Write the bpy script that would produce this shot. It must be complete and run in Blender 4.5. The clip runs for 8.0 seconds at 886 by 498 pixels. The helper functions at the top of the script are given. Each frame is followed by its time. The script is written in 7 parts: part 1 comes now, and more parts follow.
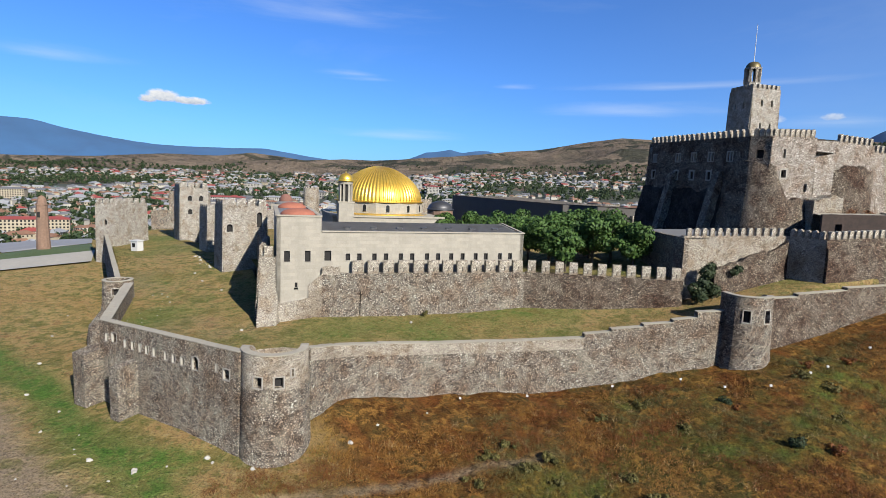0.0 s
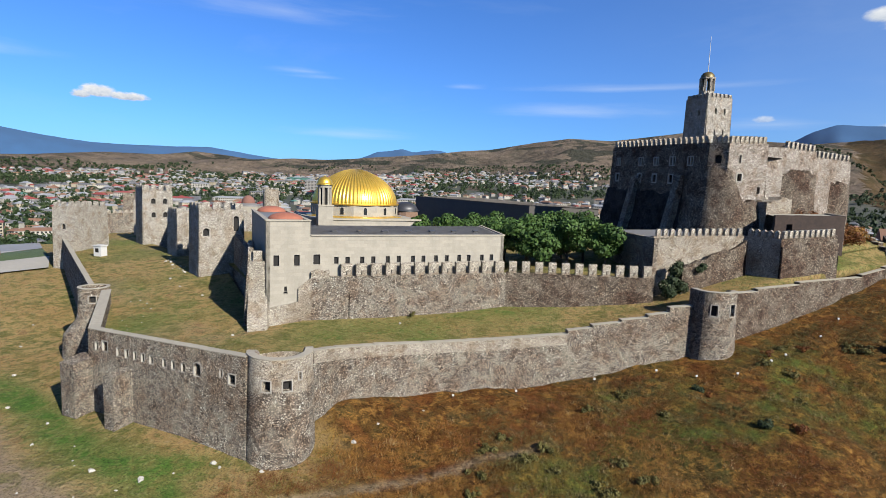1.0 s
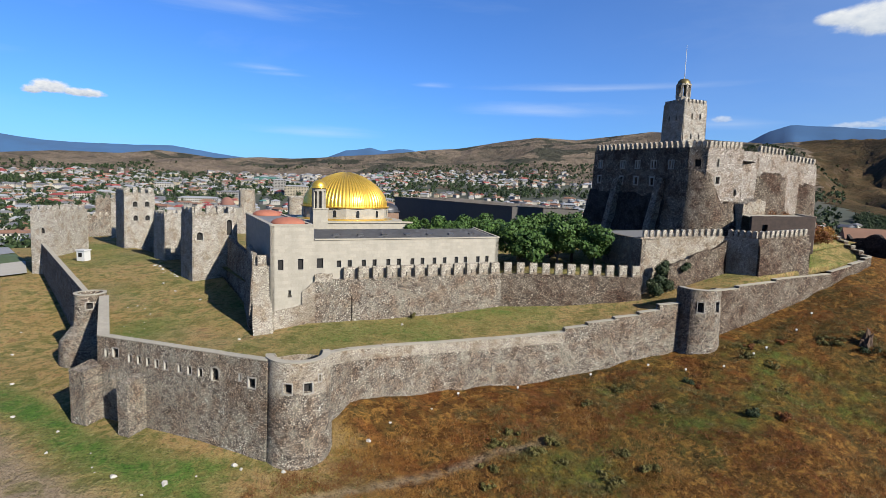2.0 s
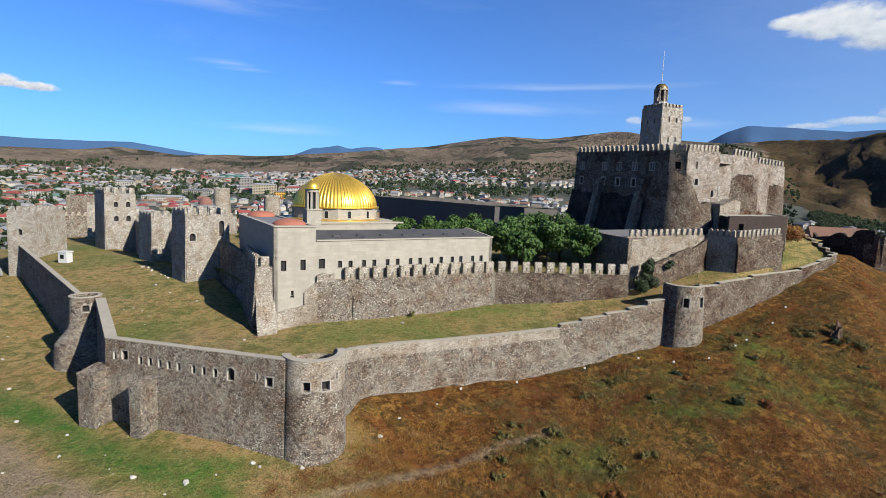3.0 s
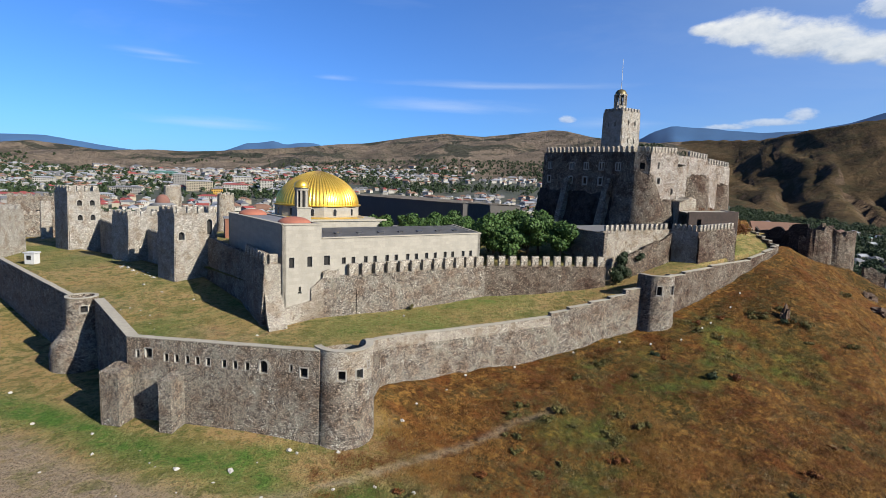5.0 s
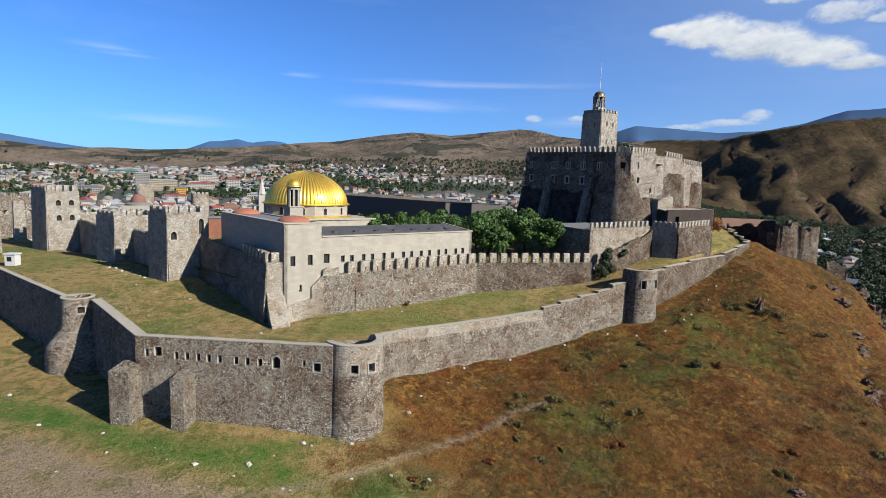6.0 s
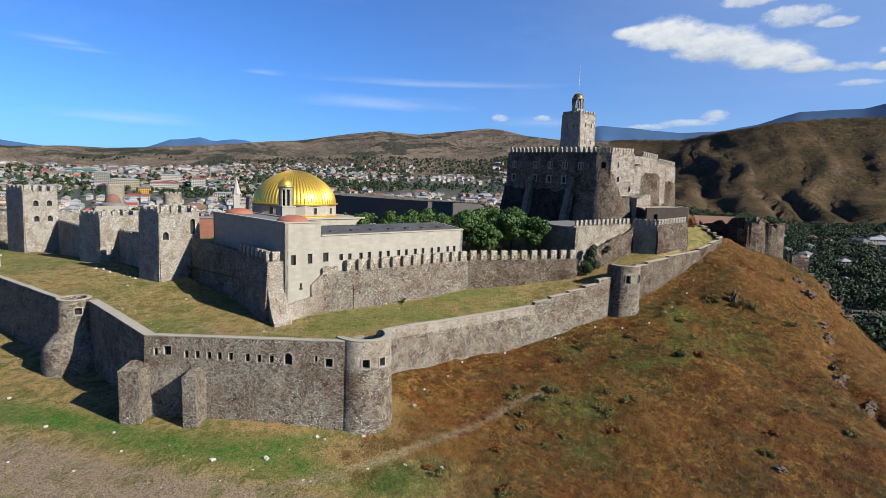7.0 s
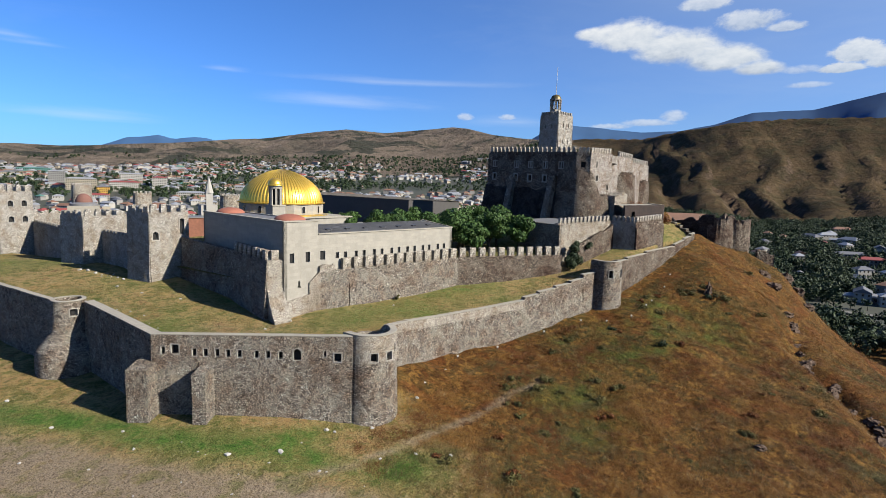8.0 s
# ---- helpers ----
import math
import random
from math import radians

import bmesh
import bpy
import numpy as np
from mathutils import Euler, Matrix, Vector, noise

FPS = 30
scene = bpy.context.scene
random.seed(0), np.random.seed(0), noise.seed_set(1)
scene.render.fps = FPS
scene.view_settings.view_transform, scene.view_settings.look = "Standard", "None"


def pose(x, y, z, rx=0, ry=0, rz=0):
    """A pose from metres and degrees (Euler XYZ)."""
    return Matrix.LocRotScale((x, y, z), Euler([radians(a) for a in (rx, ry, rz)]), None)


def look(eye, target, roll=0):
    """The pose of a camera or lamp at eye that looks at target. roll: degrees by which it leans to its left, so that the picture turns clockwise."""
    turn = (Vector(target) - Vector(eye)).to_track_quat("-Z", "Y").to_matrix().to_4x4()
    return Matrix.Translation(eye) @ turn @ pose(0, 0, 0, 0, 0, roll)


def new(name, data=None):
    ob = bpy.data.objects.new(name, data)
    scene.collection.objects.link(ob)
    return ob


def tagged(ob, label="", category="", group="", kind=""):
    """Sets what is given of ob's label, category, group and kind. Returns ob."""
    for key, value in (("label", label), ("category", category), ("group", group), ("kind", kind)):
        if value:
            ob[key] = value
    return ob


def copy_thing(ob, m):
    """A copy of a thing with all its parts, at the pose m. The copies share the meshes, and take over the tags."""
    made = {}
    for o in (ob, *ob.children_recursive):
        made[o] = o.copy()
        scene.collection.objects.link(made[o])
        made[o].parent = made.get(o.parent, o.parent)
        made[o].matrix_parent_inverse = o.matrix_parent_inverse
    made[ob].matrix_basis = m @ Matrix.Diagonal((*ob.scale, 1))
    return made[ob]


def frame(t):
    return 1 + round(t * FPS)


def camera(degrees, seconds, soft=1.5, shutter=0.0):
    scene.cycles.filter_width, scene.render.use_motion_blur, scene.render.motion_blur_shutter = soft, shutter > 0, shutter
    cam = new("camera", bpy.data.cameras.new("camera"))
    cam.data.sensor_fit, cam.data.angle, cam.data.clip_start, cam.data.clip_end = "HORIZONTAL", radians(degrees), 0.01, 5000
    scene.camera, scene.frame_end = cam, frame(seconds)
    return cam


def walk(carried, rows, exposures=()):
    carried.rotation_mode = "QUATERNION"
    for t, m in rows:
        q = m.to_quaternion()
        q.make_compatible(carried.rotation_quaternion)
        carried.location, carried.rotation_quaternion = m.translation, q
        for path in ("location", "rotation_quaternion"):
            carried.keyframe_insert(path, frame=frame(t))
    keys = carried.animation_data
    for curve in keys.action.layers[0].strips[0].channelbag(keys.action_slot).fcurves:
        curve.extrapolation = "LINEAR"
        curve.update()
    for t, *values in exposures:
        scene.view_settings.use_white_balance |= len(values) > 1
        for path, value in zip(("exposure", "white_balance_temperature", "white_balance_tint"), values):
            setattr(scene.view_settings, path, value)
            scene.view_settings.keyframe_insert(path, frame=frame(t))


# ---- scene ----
cam = camera(78.6, 8.0, soft=0.4)
PATH = [
    (0, (-2.052, 2.831, 32.1), (-2.014, 4.817, 31.869), 2.2),
    (0.5, (-4.863, 1.662, 32.317), (-4.737, 3.645, 32.088), 2.2),
    (1, (-7.647, 0.6, 32.683), (-7.434, 2.575, 32.456), 2.1),
    (1.5, (-10.365, -0.337, 33.083), (-10.094, 1.632, 32.856), 2.0),
    (2.8, (-17.351, -2.285, 33.834), (-16.932, -0.343, 33.603), 2.0),
    (3, (-18.467, -2.572, 33.872), (-18.025, -0.635, 33.641), 2.0),
    (3.5, (-21.288, -3.225, 33.896), (-20.796, -1.3, 33.665), 2.1),
    (4, (-24.068, -3.798, 33.935), (-23.521, -1.888, 33.703), 2.1),
    (4.5, (-26.887, -4.303, 33.922), (-26.284, -2.41, 33.688), 2.1),
    (4.7, (-28.009, -4.467, 33.918), (-27.383, -2.582, 33.685), 1.9),
    (5.8, (-34.121, -5.335, 33.819), (-33.377, -3.494, 33.584), 2.0),
    (6, (-35.232, -5.452, 33.809), (-34.465, -3.62, 33.574), 2.0),
    (6.5, (-38.051, -5.698, 33.746), (-37.23, -3.889, 33.51), 2.0),
    (7, (-40.873, -5.849, 33.751), (-39.998, -4.065, 33.516), 1.9),
    (7.5, (-43.662, -5.904, 33.73), (-42.734, -4.148, 33.494), 1.9),
    (8, (-46.471, -5.927, 33.659), (-45.488, -4.201, 33.423), 1.8),
]
walk(cam, [(t, look(eye, target, roll)) for t, eye, target, roll in PATH if t not in (2.8, 4.7, 5.8)])

# ---- world, sun ----
SUN_AZ, SUN_EL = 144.0, 30.5          # degrees clockwise from +y, and above the horizon
sun_way = Vector((math.sin(radians(SUN_AZ)) * math.cos(radians(SUN_EL)),
                  math.cos(radians(SUN_AZ)) * math.cos(radians(SUN_EL)), math.sin(radians(SUN_EL))))
sun = new("sun", bpy.data.lights.new("sun", "SUN"))
sun.data.energy, sun.data.angle, sun.data.color = 5.0, radians(0.53), (1.0, 0.94, 0.84)
sun.matrix_world = look(tuple(sun_way * 200), (0, 0, 0))
scene.view_settings.exposure = 1.19


class Nodes:
    """A short way to write a node tree."""

    def __init__(self, tree):
        self.tree = tree
        tree.nodes.clear()

    def link(self, a, b):
        self.tree.links.new(a, b)

    def put(self, node, name, value):
        socket = node.inputs[name]
        if isinstance(value, bpy.types.NodeSocket):
            self.link(value, socket)
        else:
            socket.default_value = value

    def math(self, op, a, b=0.0, c=0.0, clamp=False):
        node = self.tree.nodes.new("ShaderNodeMath")
        node.operation, node.use_clamp = op, clamp
        for i, v in enumerate((a, b, c)):
            self.put(node, i, v)
        return node.outputs[0]

    def mix(self, fac, a, b, blend="MIX"):
        node = self.tree.nodes.new("ShaderNodeMix")
        node.data_type, node.blend_type = "RGBA", blend
        self.put(node, 0, fac)
        self.put(node, 6, a if isinstance(a, bpy.types.NodeSocket) else (*a, 1))
        self.put(node, 7, b if isinstance(b, bpy.types.NodeSocket) else (*b, 1))
        return node.outputs[2]

    def ramp(self, fac, stops, ease="LINEAR"):
        node = self.tree.nodes.new("ShaderNodeValToRGB")
        node.color_ramp.interpolation = ease
        els = node.color_ramp.elements
        while len(els) < len(stops):
            els.new(0.5)
        for el, (p, c) in zip(els, stops):
            el.position = p
            el.color = (*c, 1) if isinstance(c, tuple) else (c, c, c, 1)
        self.put(node, 0, fac)
        return node.outputs[0]

    def noise(self, vec, scale, detail=4.0, rough=0.55, dist=0.0):
        node = self.tree.nodes.new("ShaderNodeTexNoise")
        self.link(vec, node.inputs["Vector"])
        for k, v in (("Scale", scale), ("Detail", detail), ("Roughness", rough), ("Distortion", dist)):
            node.inputs[k].default_value = v
        return node.outputs[0]

    def voronoi(self, vec, scale, feature="F1", rand=1.0):
        node = self.tree.nodes.new("ShaderNodeTexVoronoi")
        node.feature = feature
        self.link(vec, node.inputs["Vector"])
        node.inputs["Scale"].default_value = scale
        node.inputs["Randomness"].default_value = rand
        return node

    def scaled(self, vec, s):
        node = self.tree.nodes.new("ShaderNodeVectorMath")
        node.operation = "MULTIPLY"
        self.link(vec, node.inputs[0])
        node.inputs[1].default_value = s
        return node.outputs[0]


world = bpy.data.worlds.new("sky")
scene.world = world
world.use_nodes = True
n = Nodes(world.node_tree)
sky = world.node_tree.nodes.new("ShaderNodeTexSky")
sky.sky_type, sky.sun_disc = "NISHITA", False
sky.sun_elevation, sky.sun_rotation = radians(SUN_EL), radians(SUN_AZ)
sky.altitude, sky.air_density, sky.dust_density, sky.ozone_density = 1000, 1.0, 1.6, 3.0
tc = world.node_tree.nodes.new("ShaderNodeTexCoord").outputs["Generated"]
sep = world.node_tree.nodes.new("ShaderNodeSeparateXYZ")
n.link(tc, sep.inputs[0])
az = n.math("ARCTAN2", sep.outputs[0], sep.outputs[1])        # radians clockwise from +y
el = n.math("ARCSINE", sep.outputs[2])
comb = world.node_tree.nodes.new("ShaderNodeCombineXYZ")
n.link(az, comb.inputs[0])
n.link(el, comb.inputs[1])
flat = comb.outputs[0]


def cloud(az0, el0, wide, high, grain, soft, edge=0.55):
    """A cloud round one direction of the sky: a noisy patch that thins out to its rim."""
    u = n.math("DIVIDE", n.math("SUBTRACT", az, radians(az0)), radians(wide))
    v = n.math("DIVIDE", n.math("SUBTRACT", el, radians(el0)), radians(high))
    v = n.math("MULTIPLY", v, n.math("ADD", 1.0, n.math("MULTIPLY", n.math("LESS_THAN", v, 0.0), 0.5)))
    far = n.math("SQRT", n.math("ADD", n.math("MULTIPLY", u, u), n.math("MULTIPLY", v, v)))
    rough = n.noise(n.scaled(flat, grain), 1.0, 7.0, 0.6, 0.3)
    body = n.math("ADD", n.math("SUBTRACT", 1.0, far), n.math("MULTIPLY", n.math("SUBTRACT", rough, 0.5), 2.2))
    node = world.node_tree.nodes.new("ShaderNodeMapRange")
    node.interpolation_type = "SMOOTHSTEP"
    n.link(body, node.inputs[0])
    node.inputs[1].default_value, node.inputs[2].default_value = edge - soft, edge + soft
    return node.outputs[0], v


def cumulus(lobes, grain, soft, swell=1.0):
    """A heaped cloud: a few lobes (azimuth, height, half width, half height) run together, broken up by noise, grey below and white above."""
    field = low = weight = None
    for a0, e0, rx, ry in lobes:
        u = n.math("DIVIDE", n.math("SUBTRACT", az, radians(a0)), radians(rx))
        v = n.math("DIVIDE", n.math("SUBTRACT", el, radians(e0)), radians(ry))
        under = n.math("MULTIPLY", v, n.math("ADD", 1.0, n.math("MULTIPLY", n.math("LESS_THAN", v, 0.0), 0.45)))
        f = n.math("SUBTRACT", 1.0, n.math("ADD", n.math("MULTIPLY", u, u), n.math("MULTIPLY", under, under)))
        field = f if field is None else n.math("SMOOTH_MAX", field, f, 0.35)
        share_ = n.math("MAXIMUM", f, 0.02)
        weight = share_ if low is None else n.math("ADD", weight, share_)
        low = n.math("MULTIPLY", v, share_) if low is None else n.math("ADD", low, n.math("MULTIPLY", v, share_))
    rough = n.noise(n.scaled(flat, grain), 1.0, 8.0, 0.62, 0.25)
    fine = n.noise(n.scaled(flat, tuple(2.7 * q for q in grain)), 1.0, 6.0, 0.6, 0.2)
    body = n.math("ADD", n.math("MULTIPLY", field, 1.05), n.math("ADD", n.math("MULTIPLY", n.math("SUBTRACT", rough, 0.5), 1.3 * swell), n.math("MULTIPLY", n.math("SUBTRACT", fine, 0.5), 0.5)))
    node = world.node_tree.nodes.new("ShaderNodeMapRange")
    node.interpolation_type = "SMOOTHSTEP"
    n.link(body, node.inputs[0])
    node.inputs[1].default_value, node.inputs[2].default_value = 0.10, 0.10 + soft
    low = n.math("DIVIDE", low, weight)
    lit = n.math("ADD", n.math("MULTIPLY", low, 0.5), n.math("MULTIPLY", n.math("SUBTRACT", n.math("ADD", fine, rough), 1.0), 0.9))
    return node.outputs[0], n.ramp(n.math("ADD", lit, 0.45), [(0.1, (4.0, 4.5, 5.4)), (0.42, (5.9, 6.3, 6.9)), (0.85, (7.9, 8.0, 8.1))])


colour = n.mix(1.0, sky.outputs[0], (0.47, 0.88, 1.49), "MULTIPLY")
for lobes, grain, soft, swell, dense in (
        (((47.4, 14.3, 4.4, 2.1), (51.6, 13.1, 5.0, 2.3), (55.6, 12.0, 4.2, 1.7), (58.6, 11.0, 2.6, 0.9), (44.0, 14.7, 2.2, 0.9)), (17, 30, 1), 0.75, 0.9, 1.0),
        (((53.8, 16.7, 2.6, 0.9), (57.5, 15.0, 3.2, 1.2), (60.4, 14.3, 1.8, 0.6)), (30, 48, 1), 0.7, 1.2, 0.75),
        (((65.6, 11.7, 2.2, 1.3), (68.2, 11.0, 2.4, 1.1), (64.6, 10.6, 2.0, 0.6)), (30, 50, 1), 0.5, 1.1, 0.9),
        (((-26.2, 7.15, 1.7, 0.8), (-24.0, 6.95, 2.2, 0.5), (-27.4, 6.8, 1.0, 0.5)), (52, 90, 1), 0.7, 0.9, 1.0),
        (((51.9, 7.1, 1.5, 0.8), (49.6, 6.5, 3.0, 0.5), (46.2, 6.2, 2.6, 0.4)), (40, 70, 1), 0.9, 1.0, 0.6),
        (((31.5, 6.95, 1.1, 0.55), (35.9, 7.0, 1.1, 0.45)), (46, 80, 1), 0.9, 1.0, 0.55),
        (((61.8, 10.7, 2.2, 0.5), (62.4, 9.4, 2.0, 0.4)), (40, 70, 1), 1.0, 1.0, 0.5)):
    mask, shade = cumulus(lobes, grain, soft, swell)
    colour = n.mix(n.math("MULTIPLY", mask, dense), colour, shade)
# long streaks of thin cloud
for a0, e0, wide, high in ((-10.5, 16.0, 11, 1.9), (-34.0, 9.7, 6, 1.0), (-8.4, 10.8, 4.2, 0.5), (25.0, 10.1, 14, 0.5), (18.5, 7.9, 10, 1.1), (7.8, 10.2, 2.6, 0.42), (-6.5, 10.4, 4.0, 0.4), (-4.0, 5.0, 7, 0.8), (37.0, 6.6, 6.0, 0.8)):
    mask, low = cloud(a0, e0, wide, high, (3.0, 30.0, 1), 0.75, 0.6)
    colour = n.mix(n.math("MULTIPLY", mask, 0.30), colour, (7.0, 7.7, 8.7))
# thin high veil, all round the sky
veil = n.noise(n.scaled(flat, (2.2, 9.0, 1.0)), 1.0, 6.0, 0.6, 0.5)
veil = n.math("MULTIPLY", n.ramp(veil, [(0.54, 0.0), (0.82, 0.10)]), n.ramp(el, [(0.02, 0.0), (0.12, 1.0)]))
colour = n.mix(veil, colour, (6.2, 7.0, 8.2))
haze = n.math("DIVIDE", n.math("SUBTRACT", az, radians(66)), radians(34))
haze = n.math("MULTIPLY", n.math("EXPONENT", n.math("MULTIPLY", n.math("MULTIPLY", haze, haze), -1.0)), n.ramp(n.noise(n.scaled(flat, (2.0, 5.0, 1.0)), 1.0, 5.0, 0.6, 0.4), [(0.2, 0.16), (0.8, 0.42)]))
colour = n.mix(haze, colour, (4.6, 5.6, 6.6))
bg = world.node_tree.nodes.new("ShaderNodeBackground")
n.link(colour, bg.inputs[0])
bg.inputs[1].default_value = 0.05
wout = world.node_tree.nodes.new("ShaderNodeOutputWorld")
n.link(bg.outputs[0], wout.inputs[0])

# ---- materials ----
def material(name):
    m = bpy.data.materials.new(name)
    m.use_nodes = True
    t = Nodes(m.node_tree)
    bsdf = m.node_tree.nodes.new("ShaderNodeBsdfPrincipled")
    out = m.node_tree.nodes.new("ShaderNodeOutputMaterial")
    t.link(bsdf.outputs[0], out.inputs[0])
    place = m.node_tree.nodes.new("ShaderNodeTexCoord").outputs["Object"]
    return m, t, bsdf, place


def bump(t, bsdf, height, strength, distance):
    node = t.tree.nodes.new("ShaderNodeBump")
    t.put(node, "Height", height)
    node.inputs["Strength"].default_value = strength
    node.inputs["Distance"].default_value = distance
    t.link(node.outputs[0], bsdf.inputs["Normal"])


def rubble(name, light, mid, dark, size=0.33, joint=(0.0792, 0.0684, 0.0576), stain=(0.115, 0.09, 0.0684), amount=0.5, flat=1.35, cream=0.0, contrast=1.0, gap=0.17):
    """Rubble masonry: uneven stones in dark joints, with stained and lichened stretches."""
    m, t, bsdf, place = material(name)
    vec = place
    for grain, reach in ((1.6, (0.35, 0.35, 0.20)), (5.5 * 0.3 / size, (0.16, 0.16, 0.12))):
        add = t.tree.nodes.new("ShaderNodeVectorMath")
        add.operation = "MULTIPLY_ADD"
        node = t.tree.nodes.new("ShaderNodeTexNoise")
        t.link(place, node.inputs["Vector"])
        node.inputs["Scale"].default_value, node.inputs["Detail"].default_value = grain, 3.0
        t.link(node.outputs["Color"], add.inputs[0])
        add.inputs[1].default_value = reach
        t.link(vec, add.inputs[2])
        vec = add.outputs[0]
    vec = t.scaled(vec, (1.0, 1.0, flat))
    fine = t.noise(place, 9.0, 6.0, 0.7)
    some = t.ramp(t.noise(place, 0.9, 4.0, 0.6), [(0.47, 0.0), (0.53, 1.0)])
    faces = []
    for width in (size, size * 0.58):
        cell, edge = t.voronoi(vec, 1 / width), t.voronoi(vec, 1 / width, "DISTANCE_TO_EDGE")
        sepc = t.tree.nodes.new("ShaderNodeSeparateColor")
        t.link(cell.outputs["Color"], sepc.inputs[0])
        rim = t.ramp(t.math("ADD", edge.outputs["Distance"], t.math("MULTIPLY", t.math("SUBTRACT", fine, 0.5), 0.22)), [(gap * 0.1, 0.0), (gap * 1.5, 1.0)])
        faces.append((sepc.outputs[0], sepc.outputs[1], rim))
    tone, lift, rim = (t.math("ADD", t.math("MULTIPLY", a, t.math("SUBTRACT", 1.0, some)), t.math("MULTIPLY", b, some)) for a, b in zip(*faces))
    stone = t.ramp(tone, [(0.0, mid), (0.14, dark), (0.28, mid), (0.52, tuple(0.5 * (a + b) for a, b in zip(light, mid))), (0.76, light), (1.0, tuple(min(0.66, c * 1.3) for c in light))])
    if contrast < 1:
        stone = t.mix(contrast, tuple(0.6 * a + 0.4 * b for a, b in zip(light, mid)), stone)
    stone = t.mix(0.7, stone, t.ramp(fine, [(0.32, 0.4), (0.62, 1.0)]), "MULTIPLY")
    mortar = t.mix(t.ramp(t.noise(place, 0.7, 4.0, 0.6), [(0.42, 0.0), (0.6, 1.0)]), joint, tuple(0.82 * a + 0.18 * b for a, b in zip(joint, mid)))
    col = t.mix(rim, mortar, stone)
    pits = t.math("MULTIPLY", t.ramp(t.noise(place, 1.15 / size, 4.0, 0.6), [(0.30, 1.0), (0.42, 0.0)]), 0.8)
    col = t.mix(pits, col, tuple(0.6 * c for c in joint))
    big = t.noise(place, 0.16, 5.0, 0.62)
    tint = t.mix(1.0, col, tuple(min(1.0, 4.6 * c) for c in stain), "MULTIPLY")
    col = t.mix(t.math("MULTIPLY", t.ramp(big, [(0.48, 0.0), (0.66, 1.0)]), min(1.0, amount * 1.5)), col, tint)
    big2 = t.noise(place, 0.55, 5.0, 0.65)
    col = t.mix(t.math("MULTIPLY", t.ramp(big2, [(0.47, 0.0), (0.62, 1.0)]), 0.6), col, t.mix(1.0, col, tuple(min(1.0, 5.6 * c) for c in stain), "MULTIPLY"))
    pale = t.noise(place, 0.33, 4.0, 0.6)
    col = t.mix(t.math("MULTIPLY", t.ramp(pale, [(0.54, 0.0), (0.70, 1.0)]), 0.5), col, t.mix(0.75, tuple(min(0.6, c * 1.1) for c in light), col))
    if cream:
        col = t.mix(cream, col, (0.338, 0.317, 0.259))
    t.link(col, bsdf.inputs["Base Color"])
    bsdf.inputs["Roughness"].default_value = 0.93
    bsdf.inputs["Specular IOR Level"].default_value = 0.2
    h = t.math("ADD", t.math("MULTIPLY", rim, t.math("ADD", 0.6, t.math("MULTIPLY", lift, 0.5))), t.math("MULTIPLY", fine, 0.4))
    bump(t, bsdf, h, 1.0, 0.16)
    return m


def plain(name, col, rough=0.8, metal=0.0, vary=0.25, scale=2.0, relief=0.02, second=None):
    """Paint, plaster, metal and the like: one colour with stains at two sizes and a fine relief."""
    m, t, bsdf, place = material(name)
    a = t.noise(place, scale, 5.0, 0.6)
    b = t.noise(place, scale * 0.13, 4.0, 0.6)
    c = t.mix(t.ramp(a, [(0.3, 0.0), (0.7, 1.0)]), tuple(x * (1 - vary) for x in col), col)
    c = t.mix(t.math("MULTIPLY", t.ramp(b, [(0.42, 0.0), (0.66, 1.0)]), 0.6), c, second or tuple(x * (1 - vary * 1.2) for x in col))
    t.link(c, bsdf.inputs["Base Color"])
    bsdf.inputs["Roughness"].default_value = rough
    bsdf.inputs["Metallic"].default_value = metal
    if relief:
        bump(t, bsdf, t.noise(place, scale * 6, 4.0), 0.5, relief)
    return m


def ashlar(name, col, joint, course=0.55, length=1.3):
    """Cut limestone facing: faint courses of slightly different blocks."""
    m, t, bsdf, place = material(name)
    brick = t.tree.nodes.new("ShaderNodeTexBrick")
    sepv = t.tree.nodes.new("ShaderNodeSeparateXYZ")
    t.link(place, sepv.inputs[0])
    comb = t.tree.nodes.new("ShaderNodeCombineXYZ")
    t.link(t.math("ADD", sepv.outputs[0], sepv.outputs[1]), comb.inputs[0])
    t.link(sepv.outputs[2], comb.inputs[1])
    t.link(comb.outputs[0], brick.inputs["Vector"])
    for k, v in (("Scale", 1.0), ("Mortar Size", 0.018), ("Mortar Smooth", 0.4), ("Brick Width", length), ("Row Height", course), ("Bias", 0.0)):
        brick.inputs[k].default_value = v
    brick.inputs["Color1"].default_value = (*[c * 1.06 for c in col], 1)
    brick.inputs["Color2"].default_value = (*[c * 0.9 for c in col], 1)
    brick.inputs["Mortar"].default_value = (*joint, 1)
    big = t.noise(t.scaled(place, (1, 1, 0.35)), 0.5, 6.0, 0.62)
    c = t.mix(t.math("MULTIPLY", t.ramp(big, [(0.45, 0.0), (0.75, 1.0)]), 0.5), brick.outputs[0], tuple(x * 0.66 for x in col))
    fine = t.noise(place, 5.0, 5.0, 0.65)
    c = t.mix(0.35, c, t.ramp(fine, [(0.3, 0.6), (0.7, 1.0)]), "MULTIPLY")
    t.link(c, bsdf.inputs["Base Color"])
    bsdf.inputs["Roughness"].default_value = 0.88
    bump(t, bsdf, t.math("ADD", t.math("MULTIPLY", brick.outputs[1], -0.5), t.math("MULTIPLY", fine, 0.6)), 0.5, 0.04)
    return m


